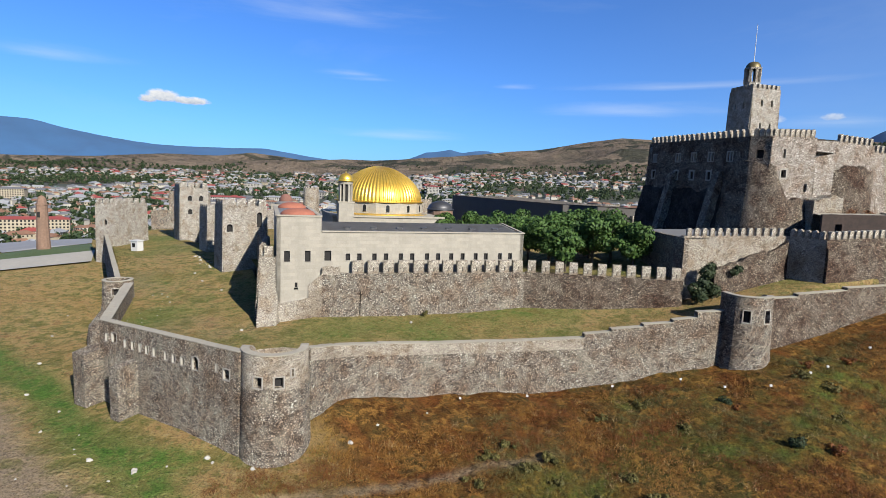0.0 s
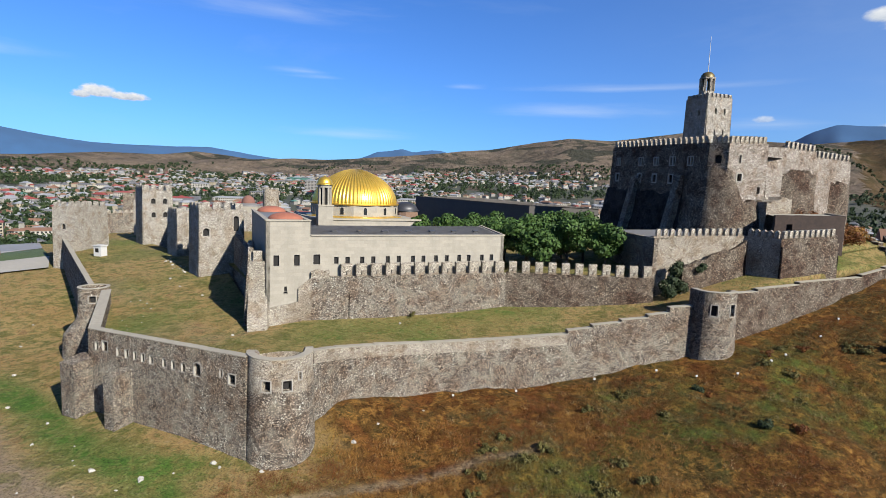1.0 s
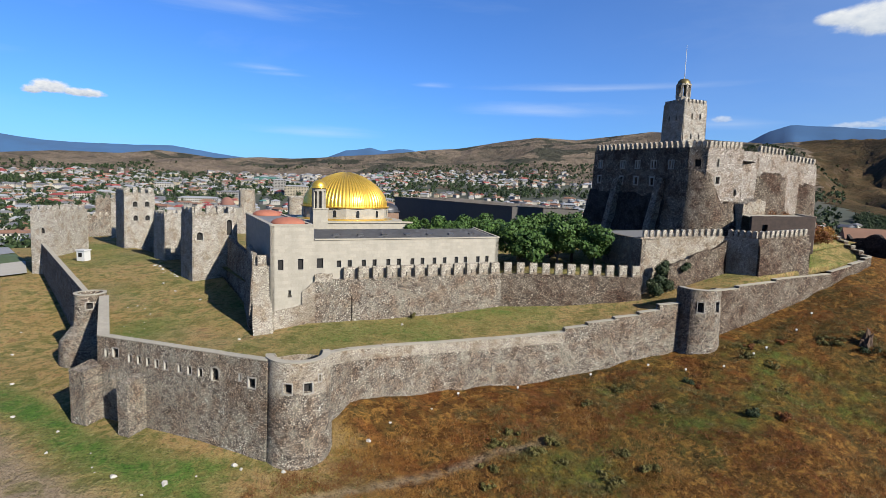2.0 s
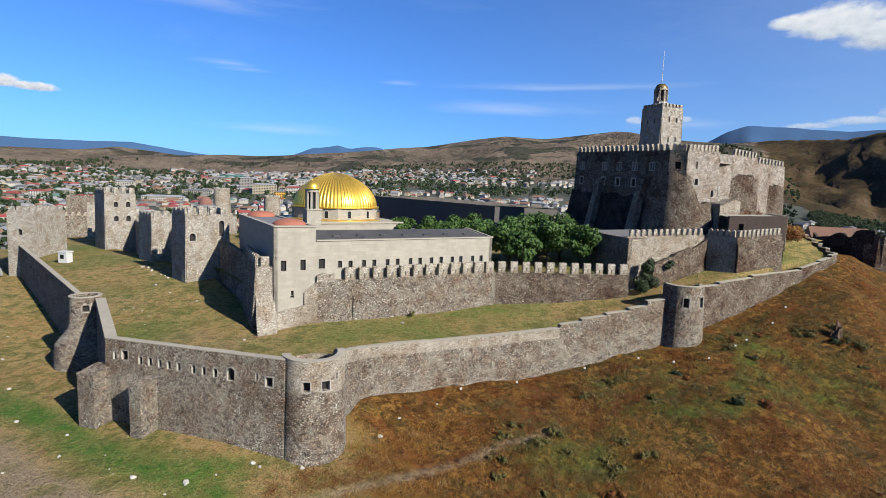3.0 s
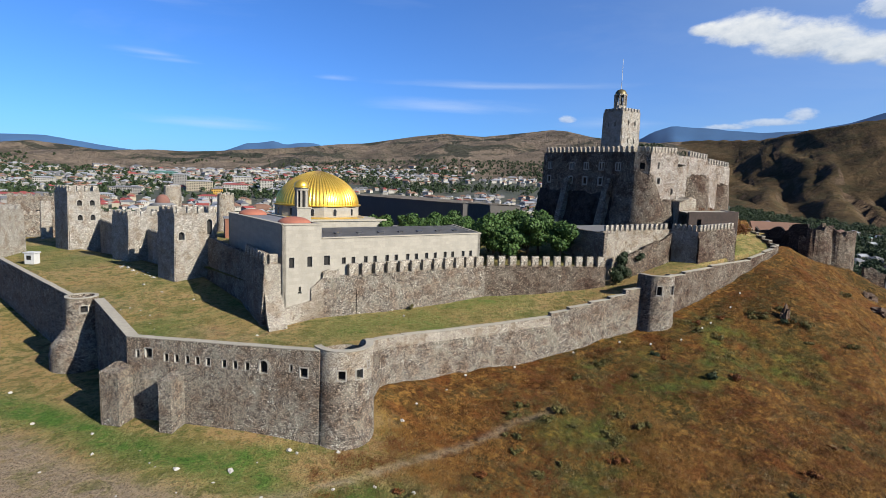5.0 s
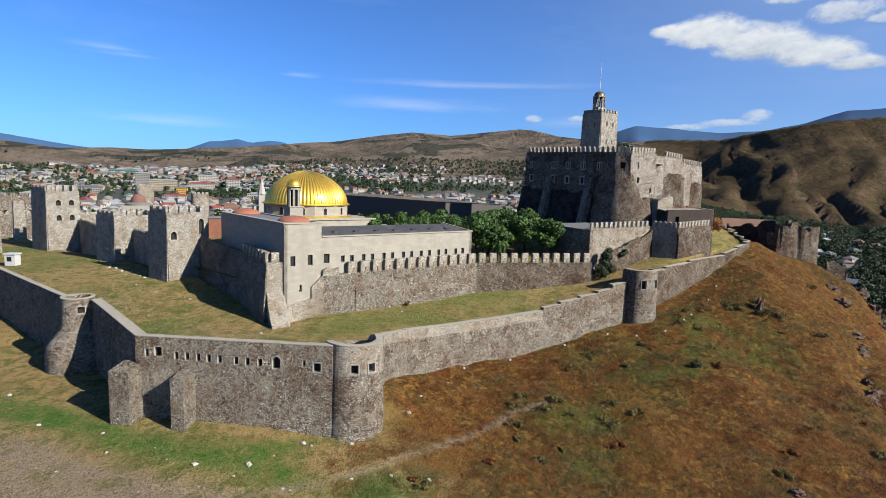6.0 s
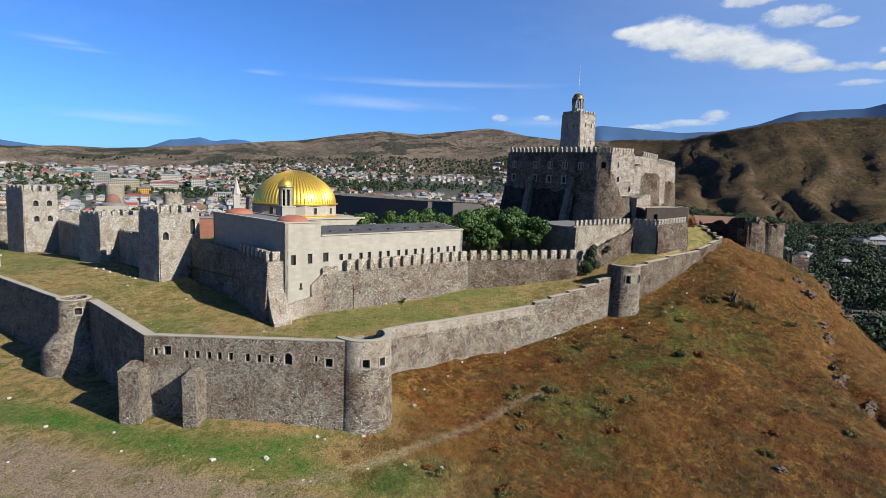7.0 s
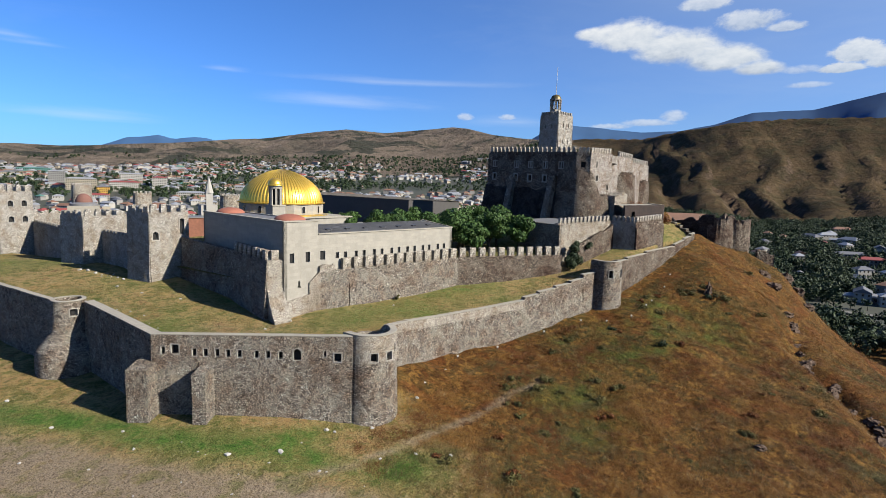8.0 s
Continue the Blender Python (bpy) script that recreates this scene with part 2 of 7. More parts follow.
STONE = rubble("rubble_stone", (0.6101, 0.5437, 0.4392), (0.3817, 0.3312, 0.2635), (0.0999, 0.0814, 0.0644), size=0.30, joint=(0.0356, 0.029, 0.0248), stain=(0.1341, 0.1035, 0.0834), amount=0.4, contrast=1.0, gap=0.2)
STONE_WARM = rubble("rubble_stone_brown", (0.3637, 0.3135, 0.2403), (0.2111, 0.1714, 0.1296), (0.0658, 0.051, 0.0386), size=0.36, joint=(0.0364, 0.0277, 0.0218), stain=(0.0878, 0.0543, 0.0422), amount=0.55, contrast=0.95)
STONE_PALE = rubble("rubble_stone_repaired", (0.5251, 0.4787, 0.3948), (0.3874, 0.3451, 0.2775), (0.1481, 0.1229, 0.0966), size=0.32, joint=(0.1018, 0.0834, 0.0674), amount=0.3, flat=1.6, contrast=0.6, gap=0.09)
STONE_TOWER = rubble("rubble_stone_restored", (0.4925, 0.4651, 0.4118), (0.3659, 0.3374, 0.289), (0.1277, 0.1117, 0.0901), size=0.44, joint=(0.1744, 0.155, 0.1264), amount=0.28, flat=1.7, cream=0.08, contrast=0.75, gap=0.10)
STONE_KEEP = rubble("rubble_stone_weathered", (0.4968, 0.459, 0.405), (0.3542, 0.3164, 0.267), (0.1058, 0.0864, 0.0696), size=0.48, joint=(0.121, 0.1015, 0.0833), stain=(0.1134, 0.0864, 0.0673), amount=0.35, flat=1.5, contrast=0.85, gap=0.12)
# soot stains and the shade of sunless faces, both in one dark colour
STONE_SOOT_SHADE = rubble("rubble_stone_soot_shade", (0.118, 0.101, 0.087), (0.066, 0.054, 0.0474), (0.0279, 0.023, 0.0209), size=0.32, joint=(0.0175, 0.0139, 0.0125), stain=(0.0348, 0.0251, 0.0209), amount=0.7)
COPING = plain("pale_stone_coping", (0.258, 0.234, 0.183), 0.9, vary=0.22, scale=1.6, relief=0.03)
FRAME_STONE = plain("cut_stone_surround", (0.261, 0.241, 0.206), 0.88, vary=0.18, scale=2.5, relief=0.02)
LIMESTONE = ashlar("cut_limestone", (0.235, 0.216, 0.176), (0.208, 0.19, 0.153))
PLASTER = plain("smooth_limestone_render", (0.236, 0.213, 0.166), 0.88, vary=0.12, scale=0.8, relief=0.02)
LEAD = plain("grey_sheet_roof", (0.13, 0.128, 0.125), 0.7, vary=0.22, scale=1.1, relief=0.02)
# near-black that stands in for the shade inside openings
UNLIT_BLACK = plain("unlit_interior_black", (0.007, 0.0062, 0.0056), 0.9, vary=0.3, relief=0)
GLASS = plain("dark_window_glass", (0.0151, 0.0166, 0.018), 0.18, vary=0.3, relief=0)
BRONZE = plain("weathered_bronze", (0.112, 0.087, 0.0348), 0.5, metal=0.6, vary=0.3, scale=2, relief=0)
DULL_TILE = plain("dull_red_tile", (0.146, 0.066, 0.0474), 0.9, vary=0.25, scale=2.5)
TERRACOTTA = plain("terracotta", (0.231, 0.078, 0.0452), 0.85, vary=0.2, scale=2.5)
RED_BRICK = plain("red_brick", (0.181, 0.073, 0.0418), 0.92, vary=0.35, scale=1.8, relief=0.06)
BRICK = plain("old_brick", (0.166, 0.103, 0.07), 0.92, vary=0.35, scale=1.8, relief=0.06)
METAL_GREY = plain("dark_grey_metal", (0.06, 0.06, 0.063), 0.5, metal=0.6, vary=0.2, relief=0)
WHITE = plain("white_painted_sheet", (0.361, 0.361, 0.351), 0.6, vary=0.1, relief=0)
# the hall's shaded side painted as a dark base colour
HALL_SHADE = plain("hall_wall_shade", (0.05, 0.0462, 0.0426), 0.85, vary=0.25, scale=1.2, relief=0.03)

GOLD, t, bsdf, place = material("gilded_sheet")
grime = t.noise(place, 1.4, 5.0, 0.6)
t.link(t.mix(t.ramp(grime, [(0.35, 0.0), (0.7, 1.0)]), (0.66, 0.40, 0.055), (0.85, 0.56, 0.10)), bsdf.inputs["Base Color"])
bsdf.inputs["Metallic"].default_value = 0.85
t.link(t.ramp(grime, [(0.3, 0.42), (0.7, 0.30)]), bsdf.inputs["Roughness"])

# grass and soil of the whole hill and the valley
GROUND, t, bsdf, place = material("dry_grass_and_soil")
attr = t.tree.nodes.new("ShaderNodeVertexColor")
attr.layer_name = "cover"
sepc = t.tree.nodes.new("ShaderNodeSeparateColor")
t.link(attr.outputs[0], sepc.inputs[0])
n1 = t.noise(place, 0.055, 6.0, 0.62)
n2 = t.noise(place, 0.30, 6.0, 0.65, 0.4)
n3 = t.noise(place, 1.7, 6.0, 0.7, 0.3)
n4 = t.noise(t.scaled(place, (1.0, 1.0, 0.4)), 5.5, 4.0, 0.7)
dry = t.ramp(n2, [(0.28, (0.0224, 0.0093, 0.0029)), (0.40, (0.0542, 0.0202, 0.0042)), (0.50, (0.0835, 0.0369, 0.0082)), (0.58, (0.0643, 0.043, 0.0134)), (0.68, (0.0287, 0.0208, 0.0052))])
dry = t.mix(t.math("MULTIPLY", t.ramp(n3, [(0.42, 0.0), (0.62, 1.0)]), 0.55), dry, (0.0964, 0.0505, 0.0143))
dry = t.mix(t.math("MULTIPLY", t.ramp(n1, [(0.52, 0.0), (0.64, 1.0)]), 0.6), dry, (0.0348, 0.0313, 0.0098))
turf = t.ramp(n2, [(0.34, (0.0774, 0.0836, 0.0215)), (0.43, (0.1377, 0.1232, 0.0387)), (0.50, (0.2448, 0.1795, 0.074)), (0.57, (0.2772, 0.1874, 0.0817)), (0.66, (0.1629, 0.0994, 0.043))])
turf = t.mix(t.math("MULTIPLY", t.ramp(n1, [(0.46, 0.0), (0.60, 1.0)]), 0.5), turf, (0.2448, 0.1478, 0.0585))
n5 = t.noise(place, 0.85, 5.0, 0.7, 0.6)
turf = t.mix(t.math("MULTIPLY", t.ramp(n5, [(0.50, 0.0), (0.60, 1.0)]), 0.75), turf, (0.0747, 0.088, 0.0198))
turf = t.mix(t.math("MULTIPLY", t.ramp(n3, [(0.52, 0.0), (0.66, 1.0)]), 0.6), turf, (0.289, 0.232, 0.121))
dry = t.mix(t.math("MULTIPLY", t.ramp(n5, [(0.50, 0.0), (0.60, 1.0)]), 0.7), dry, (0.2093, 0.1092, 0.026))
dry = t.mix(t.math("MULTIPLY", t.ramp(t.noise(place, 0.16, 5.0, 0.65, 0.7), [(0.53, 0.0), (0.60, 1.0)]), 0.6), dry, (0.105, 0.034, 0.009))
gravel = t.ramp(n3, [(0.3, (0.125, 0.0924, 0.0607)), (0.5, (0.2402, 0.1866, 0.1251)), (0.62, (0.1654, 0.125, 0.0819)), (0.75, (0.2235, 0.1654, 0.1076))])
lush = t.ramp(n3, [(0.3, (0.028, 0.074, 0.010)), (0.65, (0.078, 0.140, 0.026))])
col = t.mix(sepc.outputs[0], dry, turf)
col = t.mix(t.math("MULTIPLY", sepc.outputs[1], t.ramp(n2, [(0.36, 0.25), (0.56, 1.0)])), col, lush)
col = t.mix(t.math("MULTIPLY", t.math("MULTIPLY", sepc.outputs[2], t.ramp(n3, [(0.3, 0.6), (0.5, 1.0)])), t.ramp(n2, [(0.36, 0.3), (0.5, 1.0)])), col, gravel)
col = t.mix(0.85, col, t.ramp(n4, [(0.34, 0.22), (0.52, 1.0)]), "MULTIPLY")
n6 = t.noise(place, 1.1, 5.0, 0.75, 0.5)
col = t.mix(t.math("MULTIPLY", t.math("SUBTRACT", 1.0, sepc.outputs[0]), 0.8), col, t.mix(1.0, col, t.ramp(n6, [(0.36, 0.3), (0.52, 1.1)]), "MULTIPLY"))
t.link(col, bsdf.inputs["Base Color"])
bsdf.inputs["Roughness"].default_value = 0.97
bsdf.inputs["Specular IOR Level"].default_value = 0.1
bump(t, bsdf, t.math("ADD", t.math("ADD", n3, t.math("MULTIPLY", n4, 0.35)), t.math("MULTIPLY", n2, 1.2)), 1.0, 0.5)

# hills beyond the town, paled and greyed in base colour for mild haze
HILL, t, bsdf, place = material("bare_hills")
m1 = t.noise(place, 0.0035, 7.0, 0.62, 0.5)
m2 = t.noise(place, 0.018, 7.0, 0.66, 0.4)
m3 = t.noise(place, 0.09, 5.0, 0.7)
col = t.ramp(m1, [(0.30, (0.07, 0.061, 0.0488)), (0.46, (0.125, 0.099, 0.075)), (0.60, (0.174, 0.136, 0.101)), (0.75, (0.118, 0.095, 0.07))])
col = t.mix(t.math("MULTIPLY", t.ramp(m2, [(0.50, 0.0), (0.62, 1.0)]), 0.6), col, (0.0426, 0.0442, 0.0311))
m4 = t.noise(place, 0.0026, 6.0, 0.6, 0.8)
col = t.mix(t.math("MULTIPLY", t.ramp(m4, [(0.545, 0.0), (0.575, 1.0)]), 0.8), col, (0.0251, 0.0321, 0.0237))
col = t.mix(0.6, col, t.ramp(m3, [(0.3, 0.4), (0.65, 1.0)]), "MULTIPLY")
t.link(col, bsdf.inputs["Base Color"])
bsdf.inputs["Roughness"].default_value = 1.0
bsdf.inputs["Specular IOR Level"].default_value = 0.05
bump(t, bsdf, t.math("ADD", m2, t.math("MULTIPLY", m3, 0.3)), 1.0, 30.0)
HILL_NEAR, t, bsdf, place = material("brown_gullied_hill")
m1 = t.noise(place, 0.006, 7.0, 0.62, 0.5)
m2 = t.noise(place, 0.022, 7.0, 0.66, 0.4)
m3 = t.noise(place, 0.10, 5.0, 0.7)
col = t.ramp(m1, [(0.34, (0.0355, 0.0261, 0.0138)), (0.46, (0.0594, 0.0403, 0.0206)), (0.56, (0.0805, 0.055, 0.0285)), (0.68, (0.0498, 0.0376, 0.0193))])
col = t.mix(t.math("MULTIPLY", t.ramp(m2, [(0.48, 0.0), (0.58, 1.0)]), 0.6), col, (0.0348, 0.0327, 0.0167))
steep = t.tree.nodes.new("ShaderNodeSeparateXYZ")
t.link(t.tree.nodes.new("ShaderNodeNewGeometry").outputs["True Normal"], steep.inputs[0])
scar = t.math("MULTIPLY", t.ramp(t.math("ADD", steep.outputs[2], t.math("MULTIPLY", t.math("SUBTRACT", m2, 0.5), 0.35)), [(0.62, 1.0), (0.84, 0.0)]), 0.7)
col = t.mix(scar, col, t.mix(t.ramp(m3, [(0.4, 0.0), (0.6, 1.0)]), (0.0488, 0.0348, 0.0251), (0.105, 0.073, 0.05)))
col = t.mix(0.6, col, t.ramp(m3, [(0.3, 0.4), (0.65, 1.0)]), "MULTIPLY")
t.link(col, bsdf.inputs["Base Color"])
bsdf.inputs["Roughness"].default_value = 1.0
bsdf.inputs["Specular IOR Level"].default_value = 0.05
bump(t, bsdf, t.math("ADD", m2, t.math("MULTIPLY", m3, 0.3)), 1.0, 12.0)
TOWN_GROUND = plain("town_gardens", (0.0237, 0.0307, 0.0167), 1.0, vary=0.45, scale=0.05, relief=0, second=(0.0488, 0.046, 0.0293))
# distance haze painted into the far mountains as a blue base colour
HAZE_BLUE = plain("far_forest_haze_blue", (0.022, 0.07, 0.155), 1.0, vary=0.25, scale=0.004, relief=0)


def leafy(name, a, b, c):
    m, t, bsdf, place = material(name)
    geo = t.tree.nodes.new("ShaderNodeNewGeometry")
    t.link(t.ramp(geo.outputs["Random Per Island"], [(0.0, a), (0.5, b), (1.0, c)]), bsdf.inputs["Base Color"])
    bsdf.inputs["Roughness"].default_value = 0.7
    bsdf.inputs["Specular IOR Level"].default_value = 0.25
    return m


LEAF = leafy("green_leaves", (0.0151, 0.0376, 0.0066), (0.0276, 0.06, 0.01), (0.0452, 0.083, 0.0151))
LEAF_DARK = leafy("dark_green_leaves", (0.009, 0.0171, 0.006), (0.016, 0.0276, 0.009), (0.0276, 0.0376, 0.0125))
LEAF_WOOD = leafy("wood_leaves", (0.0084, 0.0181, 0.0062), (0.0167, 0.0307, 0.0098), (0.0307, 0.046, 0.0147))
STRAW = leafy("dry_grass_blades", (0.096, 0.0385, 0.0068), (0.1689, 0.0761, 0.0136), (0.2501, 0.1324, 0.0289))
RUST = leafy("rust_brown_grass_blades", (0.0477, 0.015, 0.0029), (0.0964, 0.03, 0.0052), (0.1405, 0.0522, 0.0095))
OLIVE = leafy("olive_grass_blades", (0.0422, 0.0288, 0.0067), (0.0707, 0.0447, 0.011), (0.1056, 0.0679, 0.0192))
GREENGRASS = leafy("weathered_green_shrub", (0.0383, 0.0362, 0.0084), (0.066, 0.059, 0.0139), (0.101, 0.085, 0.0237))
PALE_STRAW = leafy("bleached_grass_blades", (0.14, 0.095, 0.04), (0.20, 0.145, 0.066), (0.27, 0.20, 0.10))
TURF_GREEN = leafy("green_turf_blades", (0.0244, 0.059, 0.0084), (0.0488, 0.098, 0.0153), (0.084, 0.132, 0.0279))
BARK = plain("bark", (0.05, 0.0376, 0.0251), 0.95, vary=0.3, scale=4)

# ---- small tools ----
def thing(name, label, category, group="", kind=""):
    """An Empty that holds the parts of one thing."""
    return tagged(new(name), label, category, group, kind)


def finish(bm, name, mat, smooth=False):
    bmesh.ops.recalc_face_normals(bm, faces=bm.faces)
    me = bpy.data.meshes.new(name)
    bm.to_mesh(me)
    bm.free()
    for m in (mat if isinstance(mat, (list, tuple)) else [mat]):
        me.materials.append(m)
    if smooth:
        me.polygons.foreach_set("use_smooth", [True] * len(me.polygons))
    return me


def part(name, bm, mat, parent=None, label="", smooth=False):
    ob = new(name, finish(bm, name, mat, smooth))
    ob.parent = parent
    return tagged(ob, label)


def share(name, me, parent, m):
    """One more piece on a mesh that alike pieces share."""
    ob = new(name, me)
    ob.parent = parent
    ob.matrix_basis = m
    return ob


def box(bm, lo, hi, m=Matrix()):
    vs = [bm.verts.new(m @ Vector((x, y, z))) for x in (lo[0], hi[0]) for y in (lo[1], hi[1]) for z in (lo[2], hi[2])]
    for f in ((0, 1, 3, 2), (4, 6, 7, 5), (0, 4, 5, 1), (2, 3, 7, 6), (0, 2, 6, 4), (1, 5, 7, 3)):
        bm.faces.new([vs[i] for i in f])
    return vs


def lathe(bm, profile, segs, m=Matrix(), a0=0.0, a1=360.0, wobble=0.0):
    """Turns a profile of (radius, z) round the z axis."""
    full = abs(a1 - a0) >= 359.9
    rings = []
    for r, z in profile:
        ring = []
        for i in range(segs if full else segs + 1):
            a = radians(a0 + (a1 - a0) * i / segs)
            p = Vector((r * math.cos(a), r * math.sin(a), z))
            if wobble:
                p += noise.noise_vector(p * 0.9) * wobble
            ring.append(bm.verts.new(m @ p))
        rings.append(ring)
    k = len(rings[0])
    for a, b in zip(rings, rings[1:]):
        for i in range(k if full else k - 1):
            j = (i + 1) % k
            try:
                bm.faces.new((a[i], a[j], b[j], b[i]))
            except ValueError:
                pass
    return rings


def cap(bm, ring):
    bm.faces.new(ring)


# ---- the lie of the land ----
def spread(points):
    """A smooth height over (x, y) through a few known heights (linear radial basis)."""
    p = np.array(points, float)
    d = np.hypot(p[:, None, 0] - p[None, :, 0], p[:, None, 1] - p[None, :, 1])
    k = len(p)
    a = np.zeros((k + 1, k + 1))
    a[:k, :k], a[k, :k], a[:k, k] = -d - np.eye(k) * -0.6, 1, 1
    w = np.linalg.solve(a, np.append(p[:, 2], 0))

    def height(x, y):
        x, y = np.asarray(x, float), np.asarray(y, float)
        out = np.full(x.shape, w[k])
        for (px, py, _), wi in zip(p, w[:k]):
            out = out - wi * np.hypot(x - px, y - py)
        return out
    return height


slope = spread([
    (-38, 57.8, 1.4), (-48, 64, 1.3), (-57, 74, 1.6), (-26, 58, 1.2), (-11.2, 62.4, 1.4), (-13.6, 65.5, 5.2), (-12, 68.3, 5.3), (-9, 70.8, 4.5), (-4.8, 72.7, 4.0), (1, 74.2, 3.6), (8, 75.2, 3.4), (15, 76.3, 3.7), (20, 76.8, 4.2),
    (21.9, 72.4, 3.7), (40, 59.8, 4.4), (11.8, 60.8, 1.5), (11.2, 49.4, -1.5), (25, 51.6, 1.0), (30.3, 48, -0.6), (52, 59.5, 3.6), (-2, 60.2, 0.2), (-13, 49.8, 0.1), (38.9, 47, 0.9), (69.7, 71, 10.8), (104.6, 80.5, 12.5), (94, 67, 6.2), (76.4, 64, 8.2), (73, 55, 2.6),
    (78, 77, 15.8), (39.2, 77, 7.0), (46, 74.5, 8.5), (88, 88, 20.3), (61, 80.5, 11.8), (71, 82.5, 15.2), (-66, 106, 2.4), (-94, 150, 7.6), (-45, 40, 0.6), (101, 91.0, 18.4), (106, 90.4, 17.8), (111.5, 88.6, 16.8), (96, 98, 22.6), (107, 106, 21), (113.5, 88.8, 15.8), (115.5, 81.5, 13.0), (116.5, 75, 6.6), (118, 71, 1.6), (111.5, 60, -4.0), (95.5, 46, -6.2), (110, 97, 16.5), (97, 80, 13.6), (67, 68.5, 10.6), (-75, 60, 1.8), (60, 60, 4.3), (124, 74, -2.5), (122, 66, -5.5), (122, 57, -10), (110, 48, -11)])
slope_far = spread([(105, 50, -7), (126, 74, -6), (150, 40, -33), (60, 25, -6), (118, 112, 14), (130, 104, -3), (124, 88, 4), (148, 100, -24), (0, 10, -4), (-60, 0, -3), (-140, 60, -6), (-150, 160, 6), (-40, 250, 0),
                    (60, 220, -4), (140, 180, -14), (100, 145, 8), (0, 170, 8), (-110, 190, 7), (-118, 166, 8.4), (90, 0, -22), (180, 110, -38), (-220, 120, -6), (-150, 225, 5), (-185, 245, 3)])
EYE = (-24.0, -4.0, 33.6)
AZ_EDGE = ([-60, -38, -21, -1, 20, 33, 40, 46, 52, 60, 69, 90], [-0.4, -0.3, 0.2, 0.9, 1.4, 1.6, 1.2, 0.2, -1.6, -2.6, -1.8, -1.5])
AZ_HILL = ([-60, -40, -36, -31, -25.6, -21, -18, -15.5, -13, -9, -6, -3.4, -0.7, 2.3, 5, 8, 11, 16, 19, 23, 28, 30, 31.5, 34, 37, 40, 44, 49, 52, 57, 61, 65, 69, 90],
           [1.0, 1.1, 1.2, 1.45, 2.0, 2.05, 2.5, 2.3, 2.0, 2.3, 2.3, 2.5, 2.8, 3.05, 3.35, 3.75, 4.0, 4.9, 5.3, 5.1, 5.7, 5.95, 5.85, 5.3, 5.0, 4.8, 5.1, 5.1, 5.8, 6.6, 6.8, 6.75, 6.55, 6.4])
RAVINE = ((92, 64), (80, 57), (71, 50.5), (68, 43.5), (62, 35), (50, 25))


def fractal(x, y, scale, octaves=5, ridged=False):
    """Cheap value noise on arrays."""
    out, amp, tot = np.zeros(np.shape(x)), 1.0, 0.0
    for o in range(octaves):
        fx, fy = x / scale + 17.3 * o, y / scale - 9.1 * o
        ix, iy = np.floor(fx), np.floor(fy)
        u, v = fx - ix, fy - iy
        u, v = u * u * (3 - 2 * u), v * v * (3 - 2 * v)

        def h(a, b):
            s = np.sin(a * 127.1 + b * 311.7 + o * 74.7) * 43758.5453
            return s - np.floor(s)
        val = (h(ix, iy) * (1 - u) + h(ix + 1, iy) * u) * (1 - v) + (h(ix, iy + 1) * (1 - u) + h(ix + 1, iy + 1) * u) * v
        if ridged:
            val = 1 - np.abs(2 * val - 1)
        out, tot, amp, scale = out + amp * val, tot + amp, amp * 0.5, scale * 0.5
    return out / tot - 0.5


def smooth(a, b, x):
    u = np.clip((x - a) / (b - a), 0, 1)
    return u * u * (3 - 2 * u)


def ravine(x, y):
    """Distance to the rocky gully in the slope."""
    best = np.full(np.shape(x), 1e3)
    for (ax, ay), (bx, by) in zip(RAVINE, RAVINE[1:]):
        u = np.clip(((x - ax) * (bx - ax) + (y - ay) * (by - ay)) / ((bx - ax) ** 2 + (by - ay) ** 2), 0, 1)
        best = np.minimum(best, np.hypot(x - ax - u * (bx - ax), y - ay - u * (by - ay)))
    return best + fractal(x, y, 6, 3) * 2.5


GREENS = ((40, 67, 9), (15, 58, 6), (11, 50.5, 6), (33, 63, 6), (-18, 49, 4), (54, 70, 7), (58, 60, 6), (24, 68, 5))


def green_zone(x, y):
    """Where greener growth gathers on the dry slope."""
    return sum(np.exp(-((x - a) ** 2 + (y - b) ** 2) / c ** 2) for a, b, c in GREENS)


